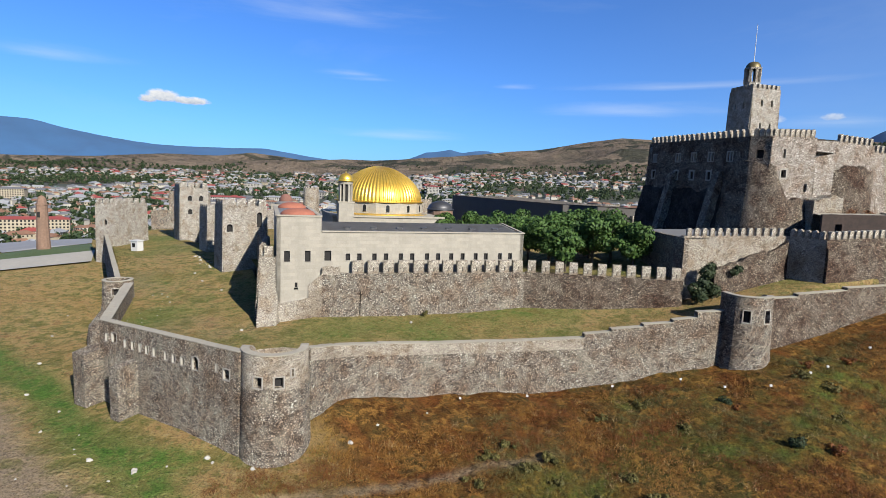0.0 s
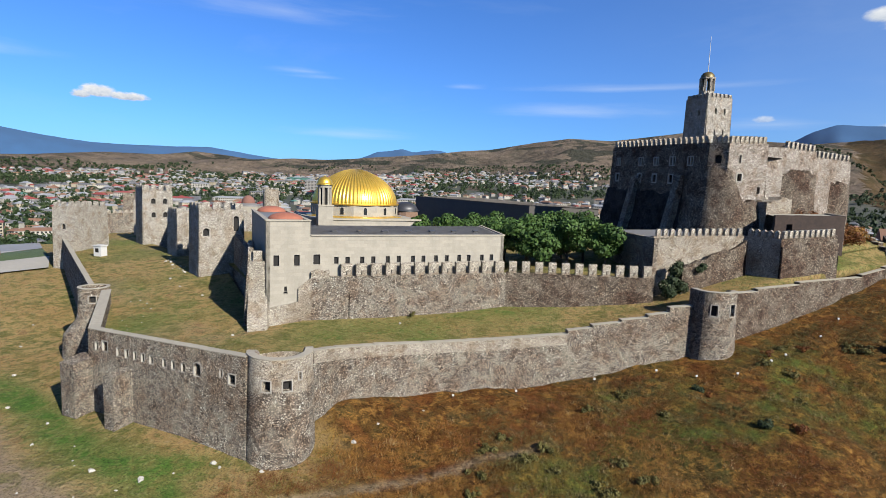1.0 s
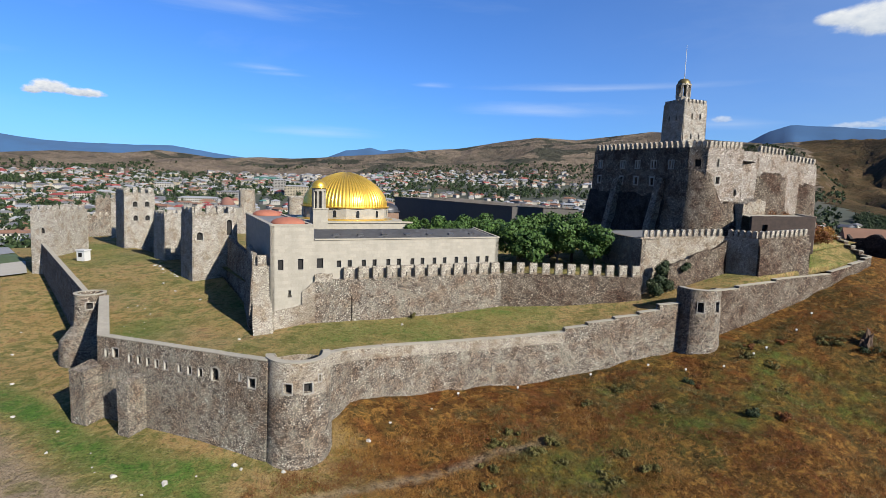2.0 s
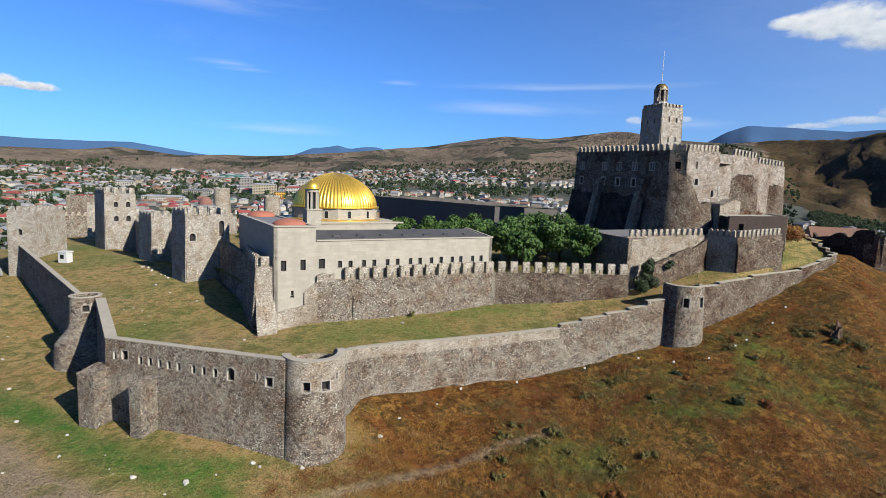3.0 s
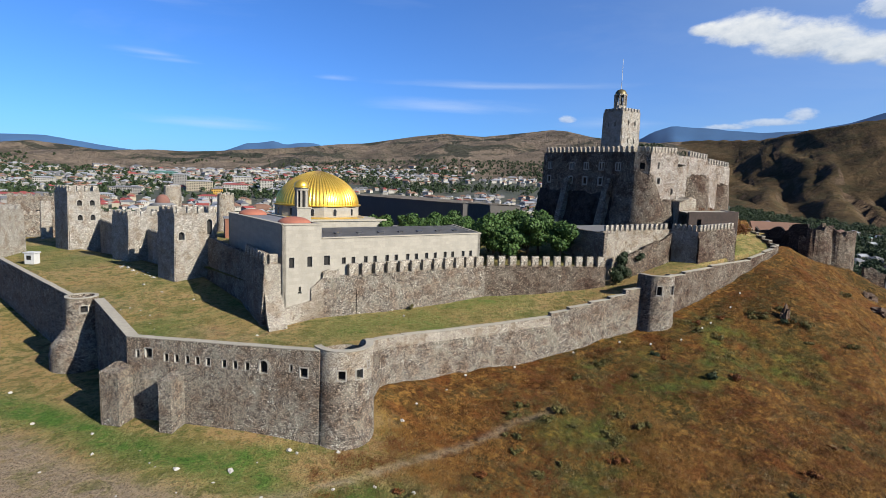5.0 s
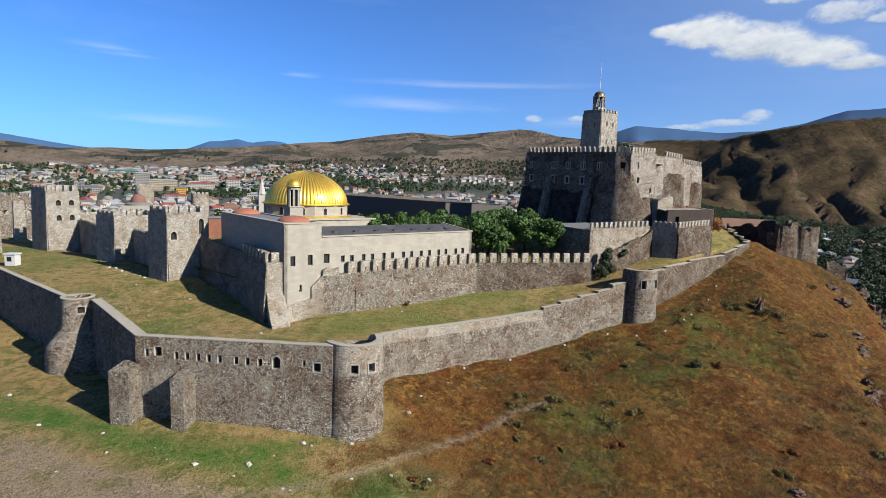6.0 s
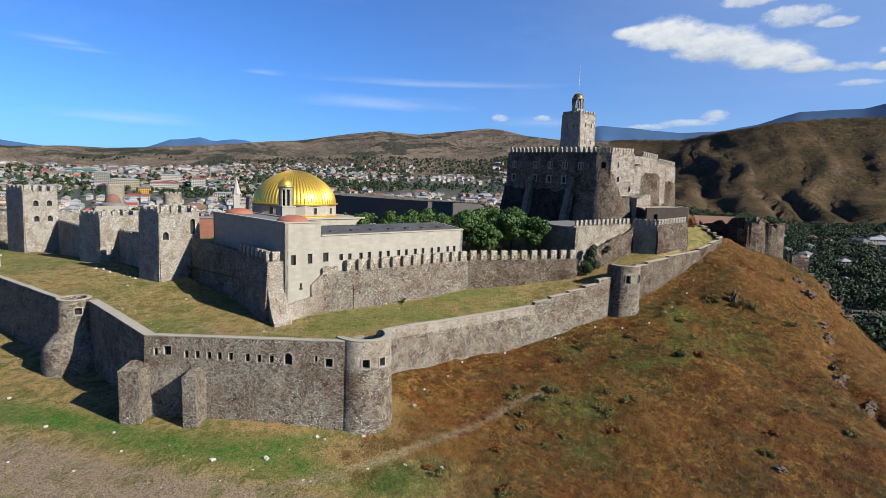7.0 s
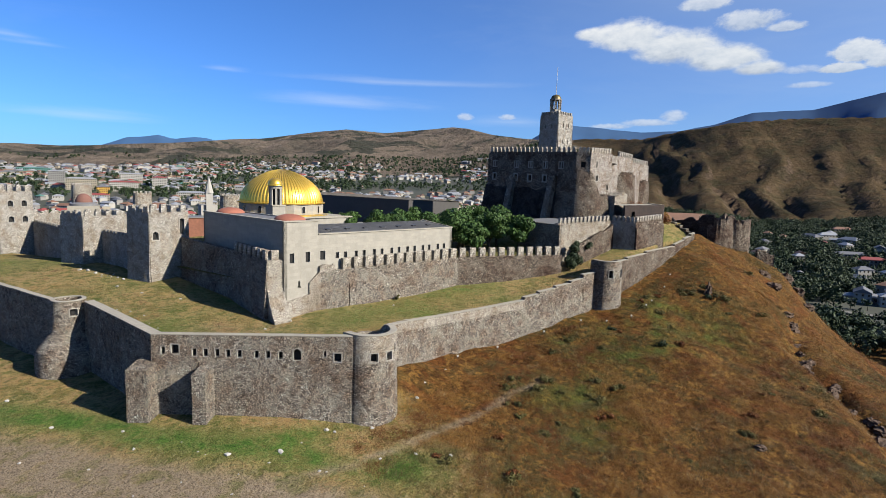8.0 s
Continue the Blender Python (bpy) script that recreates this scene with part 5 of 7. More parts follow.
# ---- the lower wall before the keep ----
low = thing("lower_wall", "sunlit crenellated wall with rounded merlons below the keep", "wall", kind="structure")
MERR = merlon_mesh(0.75, 1.35, 0.6, "round", STONE_PALE)
K0, K1, K2, K3, K4 = (38.8, 90.2), (55.6, 89.9), (58.6, 84.8), (70.2, 86.4), (76, 93)
wall_run("wall_run", (*K0, 13.0, 25.5), (*K1, 17.5, 26.1), 1.1, STONE_PALE, low, batter=0.03)
wall_run("wall_run", (*K1, 17.5, 26.1), (*K2, 17.5, 26.1), 1.1, STONE_PALE, low, batter=0.02)
wall_run("wall_run", (*K2, 17.5, 26.1), (*K3, 19, 26.7), 1.1, STONE_WARM, low, batter=0.02)
wall_run("wall_run", (*K3, 19, 26.7), (*K4, 20, 26.7), 1.1, STONE_WARM, low, batter=0.02)
battlements((*K0, 25.5), (*K1, 26.1), 13, MERR, low, inset=0.3)
battlements((*K1, 26.1), (*K2, 26.1), 5, MERR, low, inset=0.3)
battlements((*K2, 26.1), (*K3, 26.7), 10, MERR, low, inset=0.3)
wall_run("old_masonry", (43.2, 88.0, 13.0, 20.4), (55.3, 89.0, 17.0, 24.9), 0.7, STONE_WARM, low, batter=0.05, rough_top=0.4, wobble=0.2, step=0.9)
wall_run("old_masonry", (58.7, 84.45, 17.5, 25.0), (70.3, 86.05, 19, 25.4), 0.5, STONE_WARM, low, batter=0.02, rough_top=0.4, wobble=0.12, step=0.9)
shed = thing("lean_building", "shaded dark stone building with a flat grey roof", "building")
wall_run("side_wall", (36.9, 105.5, 15, 25.4), (38.5, 89.2, 15, 25.3), 0.8, STONE, shed)
wall_run("back_wall", (50, 106.5, 15, 25.6), (36.9, 105.5, 15, 25.4), 0.8, STONE, shed)
bm = bmesh.new()
bm.faces.new([bm.verts.new(v) for v in ((38.6, 89.7, 25.2), (55, 91, 25.5), (50, 106.2, 25.7), (37.2, 105.3, 25.4))])
part("roof", bm, LEAD, shed)

# ---- the keep ----
keep = thing("keep", "massive dark rubble keep with rounded merlons and a square watch tower", "castle")
MERK = merlon_mesh(0.85, 1.5, 0.6, "round", STONE_PALE)
Kc, Kl = (56.1, 103.7), (49.9, 136.1)
Kr, Kr2, Kr3, Kr4 = (67.0, 101.7), (73.6, 105.4), (84.0, 109.4), (96.6, 114.2)
K1_, K2_ = (56.05, 103.8), (58.3, 100.9)
lft = []
KEEP_WINDOWS = (3.0, 11.8, 17.2, 22.6, 28.1)
for u in KEEP_WINDOWS:
    lft += [(u - 0.42, 2.75, 0.55, 1.7), (u + 0.42, 2.75, 0.55, 1.7), (u, 6.6, 1.1, 1.6)]
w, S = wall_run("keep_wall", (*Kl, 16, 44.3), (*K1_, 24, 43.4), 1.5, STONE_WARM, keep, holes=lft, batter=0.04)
for u in KEEP_WINDOWS:
    for side in (-0.42, 0.42):
        surround(S, u + side, 2.75, 0.55, 1.7, w, bar=0.2)
    surround(S, u, 6.6, 1.1, 1.6, w, bar=0.32)
battlements((*Kl, 44.3), (*K1_, 43.4), 20, MERK, keep)
wall_run("keep_wall", (*K1_, 22, 43.4), (*K2_, 22, 43.2), 1.5, STONE, keep, batter=0.05, holes=[(1.85, 2.4, 1.3, 1.5)])
battlements((*K1_, 43.4), (*K2_, 43.2), 3, MERK, keep)
rgt = [(2.6, 2.2, 0.5, 1.6), (2.7, 5.9, 1.0, 1.4), (7.2, 8.4, 0.7, 1.4)]
w, S = wall_run("keep_wall", (*K2_, 22, 43.2), (*Kr, 24, 43.4), 1.5, STONE_KEEP, keep, holes=rgt, batter=0.02)
surround(S, *rgt[1], w, bar=0.26)
surround(S, *rgt[0], w, bar=0.12)
battlements((*K2_, 43.2), (*Kr, 43.4), 8, MERK, keep)
# sooty lower masonry, its west-side shade painted in as well
wall_run("old_masonry", (49.0, 136.2, 14, 34.0), (55.4, 105.0, 14, 33.0), 0.7, STONE_SOOT_SHADE, keep, batter=0.2, rough_top=0.7, wobble=0.3, step=1.2)


def bulge(name, c, levels, mat, label, a0, a1, jag=0.8, fall=0.0):
    """A round battered mass of old masonry with a ragged upper edge; levels: (radius, height), from the foot up; fall: how far it sinks eastwards."""
    bm = bmesh.new()
    prev = None
    k = 40
    for i in range(k + 1):
        a = radians(a0 + (a1 - a0) * i / k)
        row = []
        drop = 1 - fall * float(smooth(212, 185, math.degrees(a)))
        for j, (r, z) in enumerate(levels):
            z = levels[0][1] + (z - levels[0][1]) * drop
            p = Vector((c[0] + r * math.sin(a), c[1] + r * math.cos(a), z))
            p += noise.noise_vector(p * 0.4) * 0.25
            if j >= len(levels) - 2:
                p.z += noise.fractal(Vector((a * 3.1, c[0], 0)), 1.0, 2.0, 3) * jag
            row.append(bm.verts.new(p))
        if prev:
            for s in range(len(levels) - 1):
                bm.faces.new((prev[s], row[s], row[s + 1], prev[s + 1]))
        prev = row
    return part(name, bm, mat, keep, label)


bulge("corner_bastion", (62.2, 107.2), [(10.0, 14), (9.4, 20), (8.9, 26), (8.3, 32), (7.9, 36), (7.6, 38.7), (5.0, 39.0)], STONE_WARM, "rounded battered corner of weathered rubble", 120, 300, fall=0.27)
wall_run("keep_wall", (*Kr, 24, 43.0), (67.9, 104.2, 24, 43.0), 1.5, STONE_WARM, keep, batter=0.02)
wall_run("keep_wall", (67.9, 104.2, 24, 43.1), (*Kr2, 24, 43.3), 1.5, STONE_KEEP, keep, batter=0.03)
wall_run("keep_wall", (*Kr2, 24, 43.3), (*Kr3, 24, 43.0), 1.5, STONE_KEEP, keep, batter=0.03)
battlements((*Kr2, 43.3), (*Kr3, 43.0), 7, MERK, keep)
bulge("old_masonry", (76.6, 112.2), [(8.6, 20), (8.3, 27), (8.0, 33), (7.75, 38.0), (6.4, 38.3)], STONE_WARM, "rounded mass of brown rubble under paler repairs", 130, 235, 1.4)
wall_run("keep_wall", (*Kr3, 24, 42.0), (*Kr4, 24, 41.6), 1.5, STONE_KEEP, keep, batter=0.03)
battlements((*Kr3, 42.0), (*Kr4, 41.6), 8, MERK, keep)
bulge("old_masonry", (91.0, 117.8), [(7.4, 20), (7.1, 27), (6.9, 33), (6.7, 36.5), (5.4, 36.8)], STONE_WARM, "rounded mass of brown rubble under paler repairs", 120, 240, 1.2)
wall_run("keep_wall", (*Kr4, 20, 41.6), (88, 140, 20, 41.6), 1.5, STONE, keep)
wall_run("keep_wall", (88, 140, 20, 43.0), (*Kl, 16, 43.4), 1.5, STONE, keep)
bm = bmesh.new()
bm.faces.new([bm.verts.new((x, y, 41.0)) for x, y in (K1_, K2_, Kr, Kr2, Kr3, Kr4, (88, 140), Kl)])
part("keep_roof", bm, LEAD, keep)
for f in (0.33, 0.78):
    x, y = Kl[0] + (Kc[0] - Kl[0]) * f, Kl[1] + (Kc[1] - Kl[1]) * f
    bm = bmesh.new()
    vs = box(bm, (-1.0, -5.6, 18), (1.0, 0.5, 37), pose(x, y, 0, 0, 0, -82))
    for v in vs:
        if v.co.z > 30:
            p = pose(x, y, 0, 0, 0, -82).inverted() @ v.co
            if p.y < -1:
                p.y = -1.1
            v.co = pose(x, y, 0, 0, 0, -82) @ p
    part("buttress", bm, STONE, keep, "tall sloping stone buttress")
square_tower("watch_tower", (67.7, 125.2), -12.5, 7.4, 6.9, 40.5, 56.4, STONE_TOWER, "square stone watch tower with battlements and slit windows",
                      holes_front=((2.6, 2.6, 0.5, 1.3), (5.2, 2.6, 0.5, 1.3), (2.6, 7.6, 0.5, 1.3), (5.2, 7.6, 0.5, 1.3)), holes_right=((2.2, 3.0, 0.45, 1.2), (4.6, 3.0, 0.45, 1.2)), mer=(0.8, 1.0), merlons=(6, 6), taper=0.03)
lan = thing("lantern_turret", "small octagonal stone lantern with a bronze cap and a flagpole", "turret")
LX = (69.2, 128.6)
bm = bmesh.new()
lathe(bm, [(1.75, 56.0), (1.75, 58.0), (1.6, 58.1)], 8, Matrix.Translation((*LX, 0)))
part("lantern_base", bm, STONE_TOWER, lan)
for i in range(8):
    bm = bmesh.new()
    box(bm, (-0.25, -0.25, 58), (0.25, 0.25, 61.2), Matrix.Translation((*LX, 0)) @ Matrix.Rotation(radians(45 * i), 4, "Z") @ Matrix.Translation((0, -1.5, 0)))
    part("lantern_post", bm, STONE_TOWER, lan)
bm = bmesh.new()
lathe(bm, [(1.2, 60.9), (1.85, 60.9), (1.85, 61.3), (1.2, 61.3)], 8, Matrix.Translation((*LX, 0)))
part("lantern_head", bm, STONE_TOWER, lan)
bm = bmesh.new()
lathe(bm, [(1.6, 61.3), (1.5, 61.9), (1.0, 62.5), (0.05, 62.8)], 16, Matrix.Translation((*LX, 0)))
part("lantern_cap", bm, BRONZE, lan, "dull bronze cap", smooth=True)
bm = bmesh.new()
lathe(bm, [(0.09, 62.6), (0.05, 71.0)], 8, Matrix.Translation((*LX, 0)))
part("flagpole", bm, WHITE, lan, "thin white flagpole")

# ---- broken walls below the keep ----
def slab_ruin(name, a, b, thick, label, mat=STONE_WARM, jag=0.5):
    ob, S = wall_run(name, a, b, thick, mat, rough_top=jag, wobble=0.15, step=0.8)
    return tagged(ob, label, "ruin")


slab_ruin("ruined_wall", (65.2, 98.2, 24, 32.3), (71.5, 99.5, 24, 32.6), 3.0, "broken rubble wall stump below the keep", STONE_PALE)
# brown front, its base colour darkened to paint in the shade on it
BROWN_SHADE = plain("brown_front_shade", (0.04, 0.024, 0.017), 0.9, vary=0.5, scale=1.5, relief=0.06)
blk = thing("roofless_building", "low stone building with a flat top and a shade-darkened brown front below the keep", "building")
wall_run("front_wall", (62.6, 92.0, 24, 29.8), (74.0, 89.2, 23, 30.2), 0.8, BROWN_SHADE, blk, wobble=0.02, holes=[(2.5, 1.6, 1.0, 1.8)])
wall_run("end_wall", (74.0, 89.2, 23, 30.2), (76.5, 96.0, 23, 30.4), 0.8, STONE_PALE, blk, wobble=0.02)
bm = bmesh.new()
bm.faces.new([bm.verts.new(v) for v in ((62.6, 92.4, 29.6), (73.8, 89.6, 30.0), (76.3, 96, 30.2), (66, 99, 29.8))])
part("flat_roof", bm, COPING, blk)
# ---- trees and shrubs ----
def leaf_cloud(blobs, count, size, seed, flat=0.75):
    """Leaves as small crossed quads scattered through a few uneven lumps; returns verts and faces."""
    rng = np.random.default_rng(seed)
    b = np.array(blobs, float)
    pick = rng.choice(len(b), count, p=b[:, 3] ** 2 / (b[:, 3] ** 2).sum())
    d = rng.normal(size=(count, 3))
    d /= np.linalg.norm(d, axis=1)[:, None]
    rad = rng.uniform(0.45, 1.08, count) ** 0.6 * b[pick, 3]
    c = b[pick, :3] + d * rad[:, None] * np.array([1, 1, flat])
    face = d + rng.normal(size=(count, 3)) * 0.45
    u = np.cross(face, rng.normal(size=(count, 3)))
    u /= np.linalg.norm(u, axis=1)[:, None]
    v = np.cross(face, u)
    v /= np.linalg.norm(v, axis=1)[:, None]
    s = size * rng.uniform(0.6, 1.4, count)[:, None]
    q = np.stack([c - u * s, c - v * s * 0.6, c + u * s, c + v * s * 0.6], 1).reshape(-1, 3)
    f = np.arange(count * 4).reshape(-1, 4)
    return q, f


def raw(name, verts, faces, mats, index=None):
    me = bpy.data.meshes.new(name)
    me.from_pydata(verts.tolist() if isinstance(verts, np.ndarray) else verts, [], faces.tolist() if isinstance(faces, np.ndarray) else faces)
    for m in mats:
        me.materials.append(m)
    if index is not None:
        me.polygons.foreach_set("material_index", np.asarray(index, np.int32))
    return me


def limb(bm, a, b, r0, r1, segs=7):
    a, b = Vector(a), Vector(b)
    q = (b - a).to_track_quat("Z", "Y").to_matrix().to_4x4()
    lathe(bm, [(r0, 0), ((r0 + r1) / 2 * 1.03, (b - a).length / 2), (r1, (b - a).length)], segs, Matrix.Translation(a) @ q)


def tree(name, x, y, z, tall, wide, seed, label, mat=None, group="courtyard trees", leaves=3400, size=0.3):
    rng = random.Random(seed)
    root = thing(name, label, "tree", group)
    root.matrix_basis = Matrix.Translation((x, y, z))
    bm = bmesh.new()
    limb(bm, (0, 0, -0.5), (rng.uniform(-.3, .3), rng.uniform(-.3, .3), tall * 0.45), tall * 0.03, tall * 0.02)
    blobs = []
    for i in range(9):
        a, r = i * 2.4 + rng.uniform(-.3, .3), wide * rng.uniform(0.25, 0.7) * (1 if i else 0)
        h = tall * rng.uniform(0.38, 0.84)
        tip = (r * math.cos(a), r * math.sin(a), h)
        limb(bm, (0, 0, tall * rng.uniform(0.2, 0.42)), tip, tall * 0.014, tall * 0.004, 5)
        blobs.append((*tip, wide * rng.uniform(0.3, 0.52)))
    blobs.append((0, 0, tall * 0.86, wide * 0.4))
    part("trunk", bm, BARK, root, "branching brown trunk")
    q, f = leaf_cloud(blobs, leaves, size, seed)
    ob = new("crown", raw("crown", q, f, [mat or LEAF]))
    ob.parent = root
    return root


spots = [(13.5, 106, 10.2, 4.6), (17.5, 112, 9.4, 4.4), (19.5, 102.5, 9.6, 4.6), (24.0, 108, 10.4, 5.0), (27.2, 101.0, 9.8, 4.8), (31.8, 104.5, 10.4, 5.2), (33.6, 98.0, 8.8, 4.4), (9.5, 112, 8.8, 4.0), (25.0, 117, 9.4, 4.6), (6, 120, 10.6, 4.4), (12, 120, 10.8, 4.6), (17.5, 122, 11.0, 4.6), (0.5, 124, 9.8, 4.0), (29.5, 111, 10.2, 5.0), (22, 99.5, 8.2, 4.0)]
for i, (x, y, h, w) in enumerate(spots):
    tree("tree", x, y, float(court(x, y)) - 0.1, h, w, 20 + i, "leafy green courtyard tree behind the inner wall")
for i, (x, y, h, w) in enumerate(((2, 146, 4.2, 1.6), (6.5, 148, 3.6, 1.5), (11.5, 150, 3.8, 1.6))):
    tree("small_tree", x, y, 21.0, h, w, 50 + i, "small trimmed green tree beside the mosque", leaves=500, size=0.25, group="small courtyard trees")
bm = bmesh.new()
box(bm, (-4, 140, 17), (16, 156, 21.1))
tagged(part("garden_terrace", bm, PLASTER), "pale stone garden terrace with trimmed trees", "terrace", kind="structure")


def shrub(name, x, y, z, blobs, seed, label, mat, count=900, size=0.22):
    q, f = leaf_cloud(blobs, count, size, seed, 0.9)
    ob = new(name, raw(name, q, f, [mat]))
    ob.location = (x, y, z)
    return tagged(ob, label, "shrub", "shrubs")


shrub("ivy_shrub", 40.6, 86.9, 15.2, [(0, 0, 1.2, 1.3), (0.6, 0.2, 3.0, 1.2), (1.2, 0.5, 4.8, 1.2), (-0.9, 0, 2.2, 1.0), (2.2, 0.3, 2.0, 1.3), (1.8, 0.6, 5.8, 0.8)], 5, "dark green shrub climbing the old masonry", LEAF_DARK, 2200)
shrub("ivy_shrub", 46.2, 87.6, 19.6, [(0, 0, 0.6, 0.6), (0.8, 0.2, 1.1, 0.6)], 6, "dark green shrub rooted in the wall", LEAF_DARK, 350)
shrub("wall_shrub", -3.0, 87.9, 11.3, [(0, 0, 0.3, 0.4), (0.3, 0, 0.7, 0.3)], 7, "small green shrub at the wall foot", GREENGRASS, 160, 0.14)

# ---- dry grass on the slopes ----
rng = np.random.default_rng(4)
N = 230000
px, py = rng.uniform(-24, 126, N), rng.uniform(15, 92, N)
wall_y = np.interp(px, [-24, -16, -12.9, 19.9, 41, 47, 88, 122], [57.5, 60.5, 63.8, 76.3, 75.0, 77.5, 88, 96])
keepers = (py < wall_y - 0.6) & (rng.uniform(0, 1, N) < np.clip(1.25 - np.hypot(px + 10, py) / 150, 0.25, 1))
keepers &= fractal(px, py, 2.4, 3) + rng.uniform(-0.25, 0.25, N) > -0.05
keepers &= ravine(px, py) > 1.6
line_d = np.abs(py - np.interp(px, [-38, -27, -19, -13.6, -4.5, 4, 14], [51.1, 51.5, 52.4, 54.3, 57.4, 60.4, 62.0]))
keepers &= ~((line_d < 0.9) & (px < 12))
px, py = px[keepers], py[keepers]
pz = land(px, py)
jit = rng.normal(0, 0.035, len(px))
kind_n, kind_g = fractal(px, py, 8, 4) + jit, fractal(px + 300, py, 9, 4) + rng.normal(0, 0.035, len(px))
kind_g = kind_g + 0.2 * green_zone(px, py)
kind_n = kind_n + 0.12 * np.exp(-((px - 32) ** 2 + (py - 33) ** 2) / 260) - 0.1 * np.exp(-((px - 74) ** 2 + (py - 66) ** 2) / 200)
near_wall = smooth(14, 4, wall_y[keepers] - py) * smooth(60, 30, px)
hues = np.where(kind_g - near_wall * 0.1 > 0.10, 2, np.where(kind_n + near_wall * 0.14 > 0.07, 1, np.where(kind_g + kind_n * 0.4 > 0.0, 3, 0)))


def blades(name, label, x, y, z, each, tall, wide, loose, lean, hue, mats, seed):
    """Tufts of grass at the given places: each holds a few leaning blades."""
    rg = np.random.default_rng(seed)
    k = len(x)
    ang, tilt = rg.uniform(0, 6.283, (k, each)), rg.uniform(0.15, lean, (k, each))
    h = rg.uniform(0.5, 1.2, (k, each)) * np.asarray(tall)[:, None]
    bx, by = x[:, None] + rg.normal(0, loose, (k, each)), y[:, None] + rg.normal(0, loose, (k, each))
    wx, wy, z0 = np.cos(ang + 1.57) * wide, np.sin(ang + 1.57) * wide, z[:, None] - 0.08 + 0 * bx
    tip = np.stack([bx + np.cos(ang) * tilt * h + 0.12 * h, by + np.sin(ang) * tilt * h, z0 + h], -1)
    tri = np.stack([np.stack([bx - wx, by - wy, z0], -1), np.stack([bx + wx, by + wy, z0], -1), tip], 2).reshape(-1, 3)
    ob = new(name, raw(name, tri, np.arange(len(tri)).reshape(-1, 3), mats, np.repeat(hue, each)))
    return tagged(ob, label, "grass", kind="stuff")


lush_h = 0.28 * (0.6 + 1.6 * np.clip(fractal(px, py, 5, 3) + 0.35, 0, 1))
SLOPE_MATS = [STRAW, RUST, GREENGRASS, OLIVE, PALE_STRAW]
hues = np.where(rng.uniform(0, 1, len(px)) < 0.07, 4, hues)
blades("dry_grass", "tall dry straw and rust-brown grass on the slope", px, py, pz, 8, lush_h * 0.9, 0.022, 0.3, 2.2, hues, SLOPE_MATS, 41)
# taller tussocks, in drifts
pick = (fractal(px + 50, py + 90, 7, 4) + rng.uniform(-0.2, 0.2, len(px)) > 0.02) & (rng.uniform(0, 1, len(px)) < 0.26) & (np.hypot(px + 10, py) < 118)
tx, ty, tz, th = px[pick], py[pick], pz[pick], hues[pick]
blades("tussocks", "shaggy tussocks of straw, rust and olive grass", tx, ty, tz, 15, rng.uniform(0.3, 0.6, len(tx)) * (0.6 + 0.8 * np.clip(fractal(tx, ty, 11, 3) + 0.5, 0, 1)), 0.024, 0.3, 2.0, th, SLOPE_MATS, 42)
# short turf outside the corner of the walls, and in the ward
M = 90000
fx, fy = rng.uniform(-95, -8, M), rng.uniform(38, 130, M)
limit = np.interp(fx, [-92.5, -57.2, -54, -45.3, -22.4, -14, -8], [152, 97, 93, 71.5, 58, 59, 60])
bare = cover_of(fx, fy)
ok = (fy < limit - 0.8) & (rng.uniform(0, 1, M) > bare[2] * 1.1) & (fractal(fx, fy, 3.2, 4) + rng.uniform(-0.2, 0.2, M) > 0.0) & ~((fx > -45) & (fy > limit - 4) & (fx < -36))
green = bare[1][ok] + rng.uniform(-0.3, 0.3, ok.sum()) + fractal(fx[ok], fy[ok], 10, 3) * 0.8
tone = np.where(green > 0.42, 0, np.where(green > 0.1, 1, np.where(rng.uniform(0, 1, ok.sum()) < 0.5, 2, 3)))
fx, fy = fx[ok], fy[ok]
TURF_MATS = [TURF_GREEN, GREENGRASS, STRAW, PALE_STRAW]
blades("turf", "short green and straw-coloured turf below the walls", fx, fy, land(fx, fy) + 0.04, 4, rng.uniform(0.06, 0.16, len(fx)), 0.03, 0.18, 2.2, tone, TURF_MATS, 43)
M = 60000
fx, fy = rng.uniform(-56, 42, M), rng.uniform(62, 124, M)
ok = (fy > np.interp(fx, [-57, -52.6, -45, -22, -15.4, -8.9, -2.2, 8, 19.9, 42], [102, 96, 77, 63.5, 67.5, 74, 77, 78.6, 80, 82])) & (fy < np.interp(fx, [-56, -45, -33, -28, -19, 13, 38], [124, 108, 88, 80, 83, 90.5, 86]))
ok &= fractal(fx, fy, 3.2, 4) + rng.uniform(-0.2, 0.2, M) > 0.02
fx, fy = fx[ok], fy[ok]
tone = np.where(fractal(fx, fy, 9, 4) + rng.uniform(-0.12, 0.12, len(fx)) > 0.05, 0, np.where(rng.uniform(0, 1, len(fx)) < 0.5, 1, 2 + (rng.uniform(0, 1, len(fx)) < 0.5)))
blades("ward_turf", "short patchy turf between the walls", fx, fy, ward(fx, fy) + fractal(fx, fy, 5, 3) * 0.3 + 0.05, 4, rng.uniform(0.06, 0.16, len(fx)), 0.03, 0.18, 2.2, tone, TURF_MATS, 44)

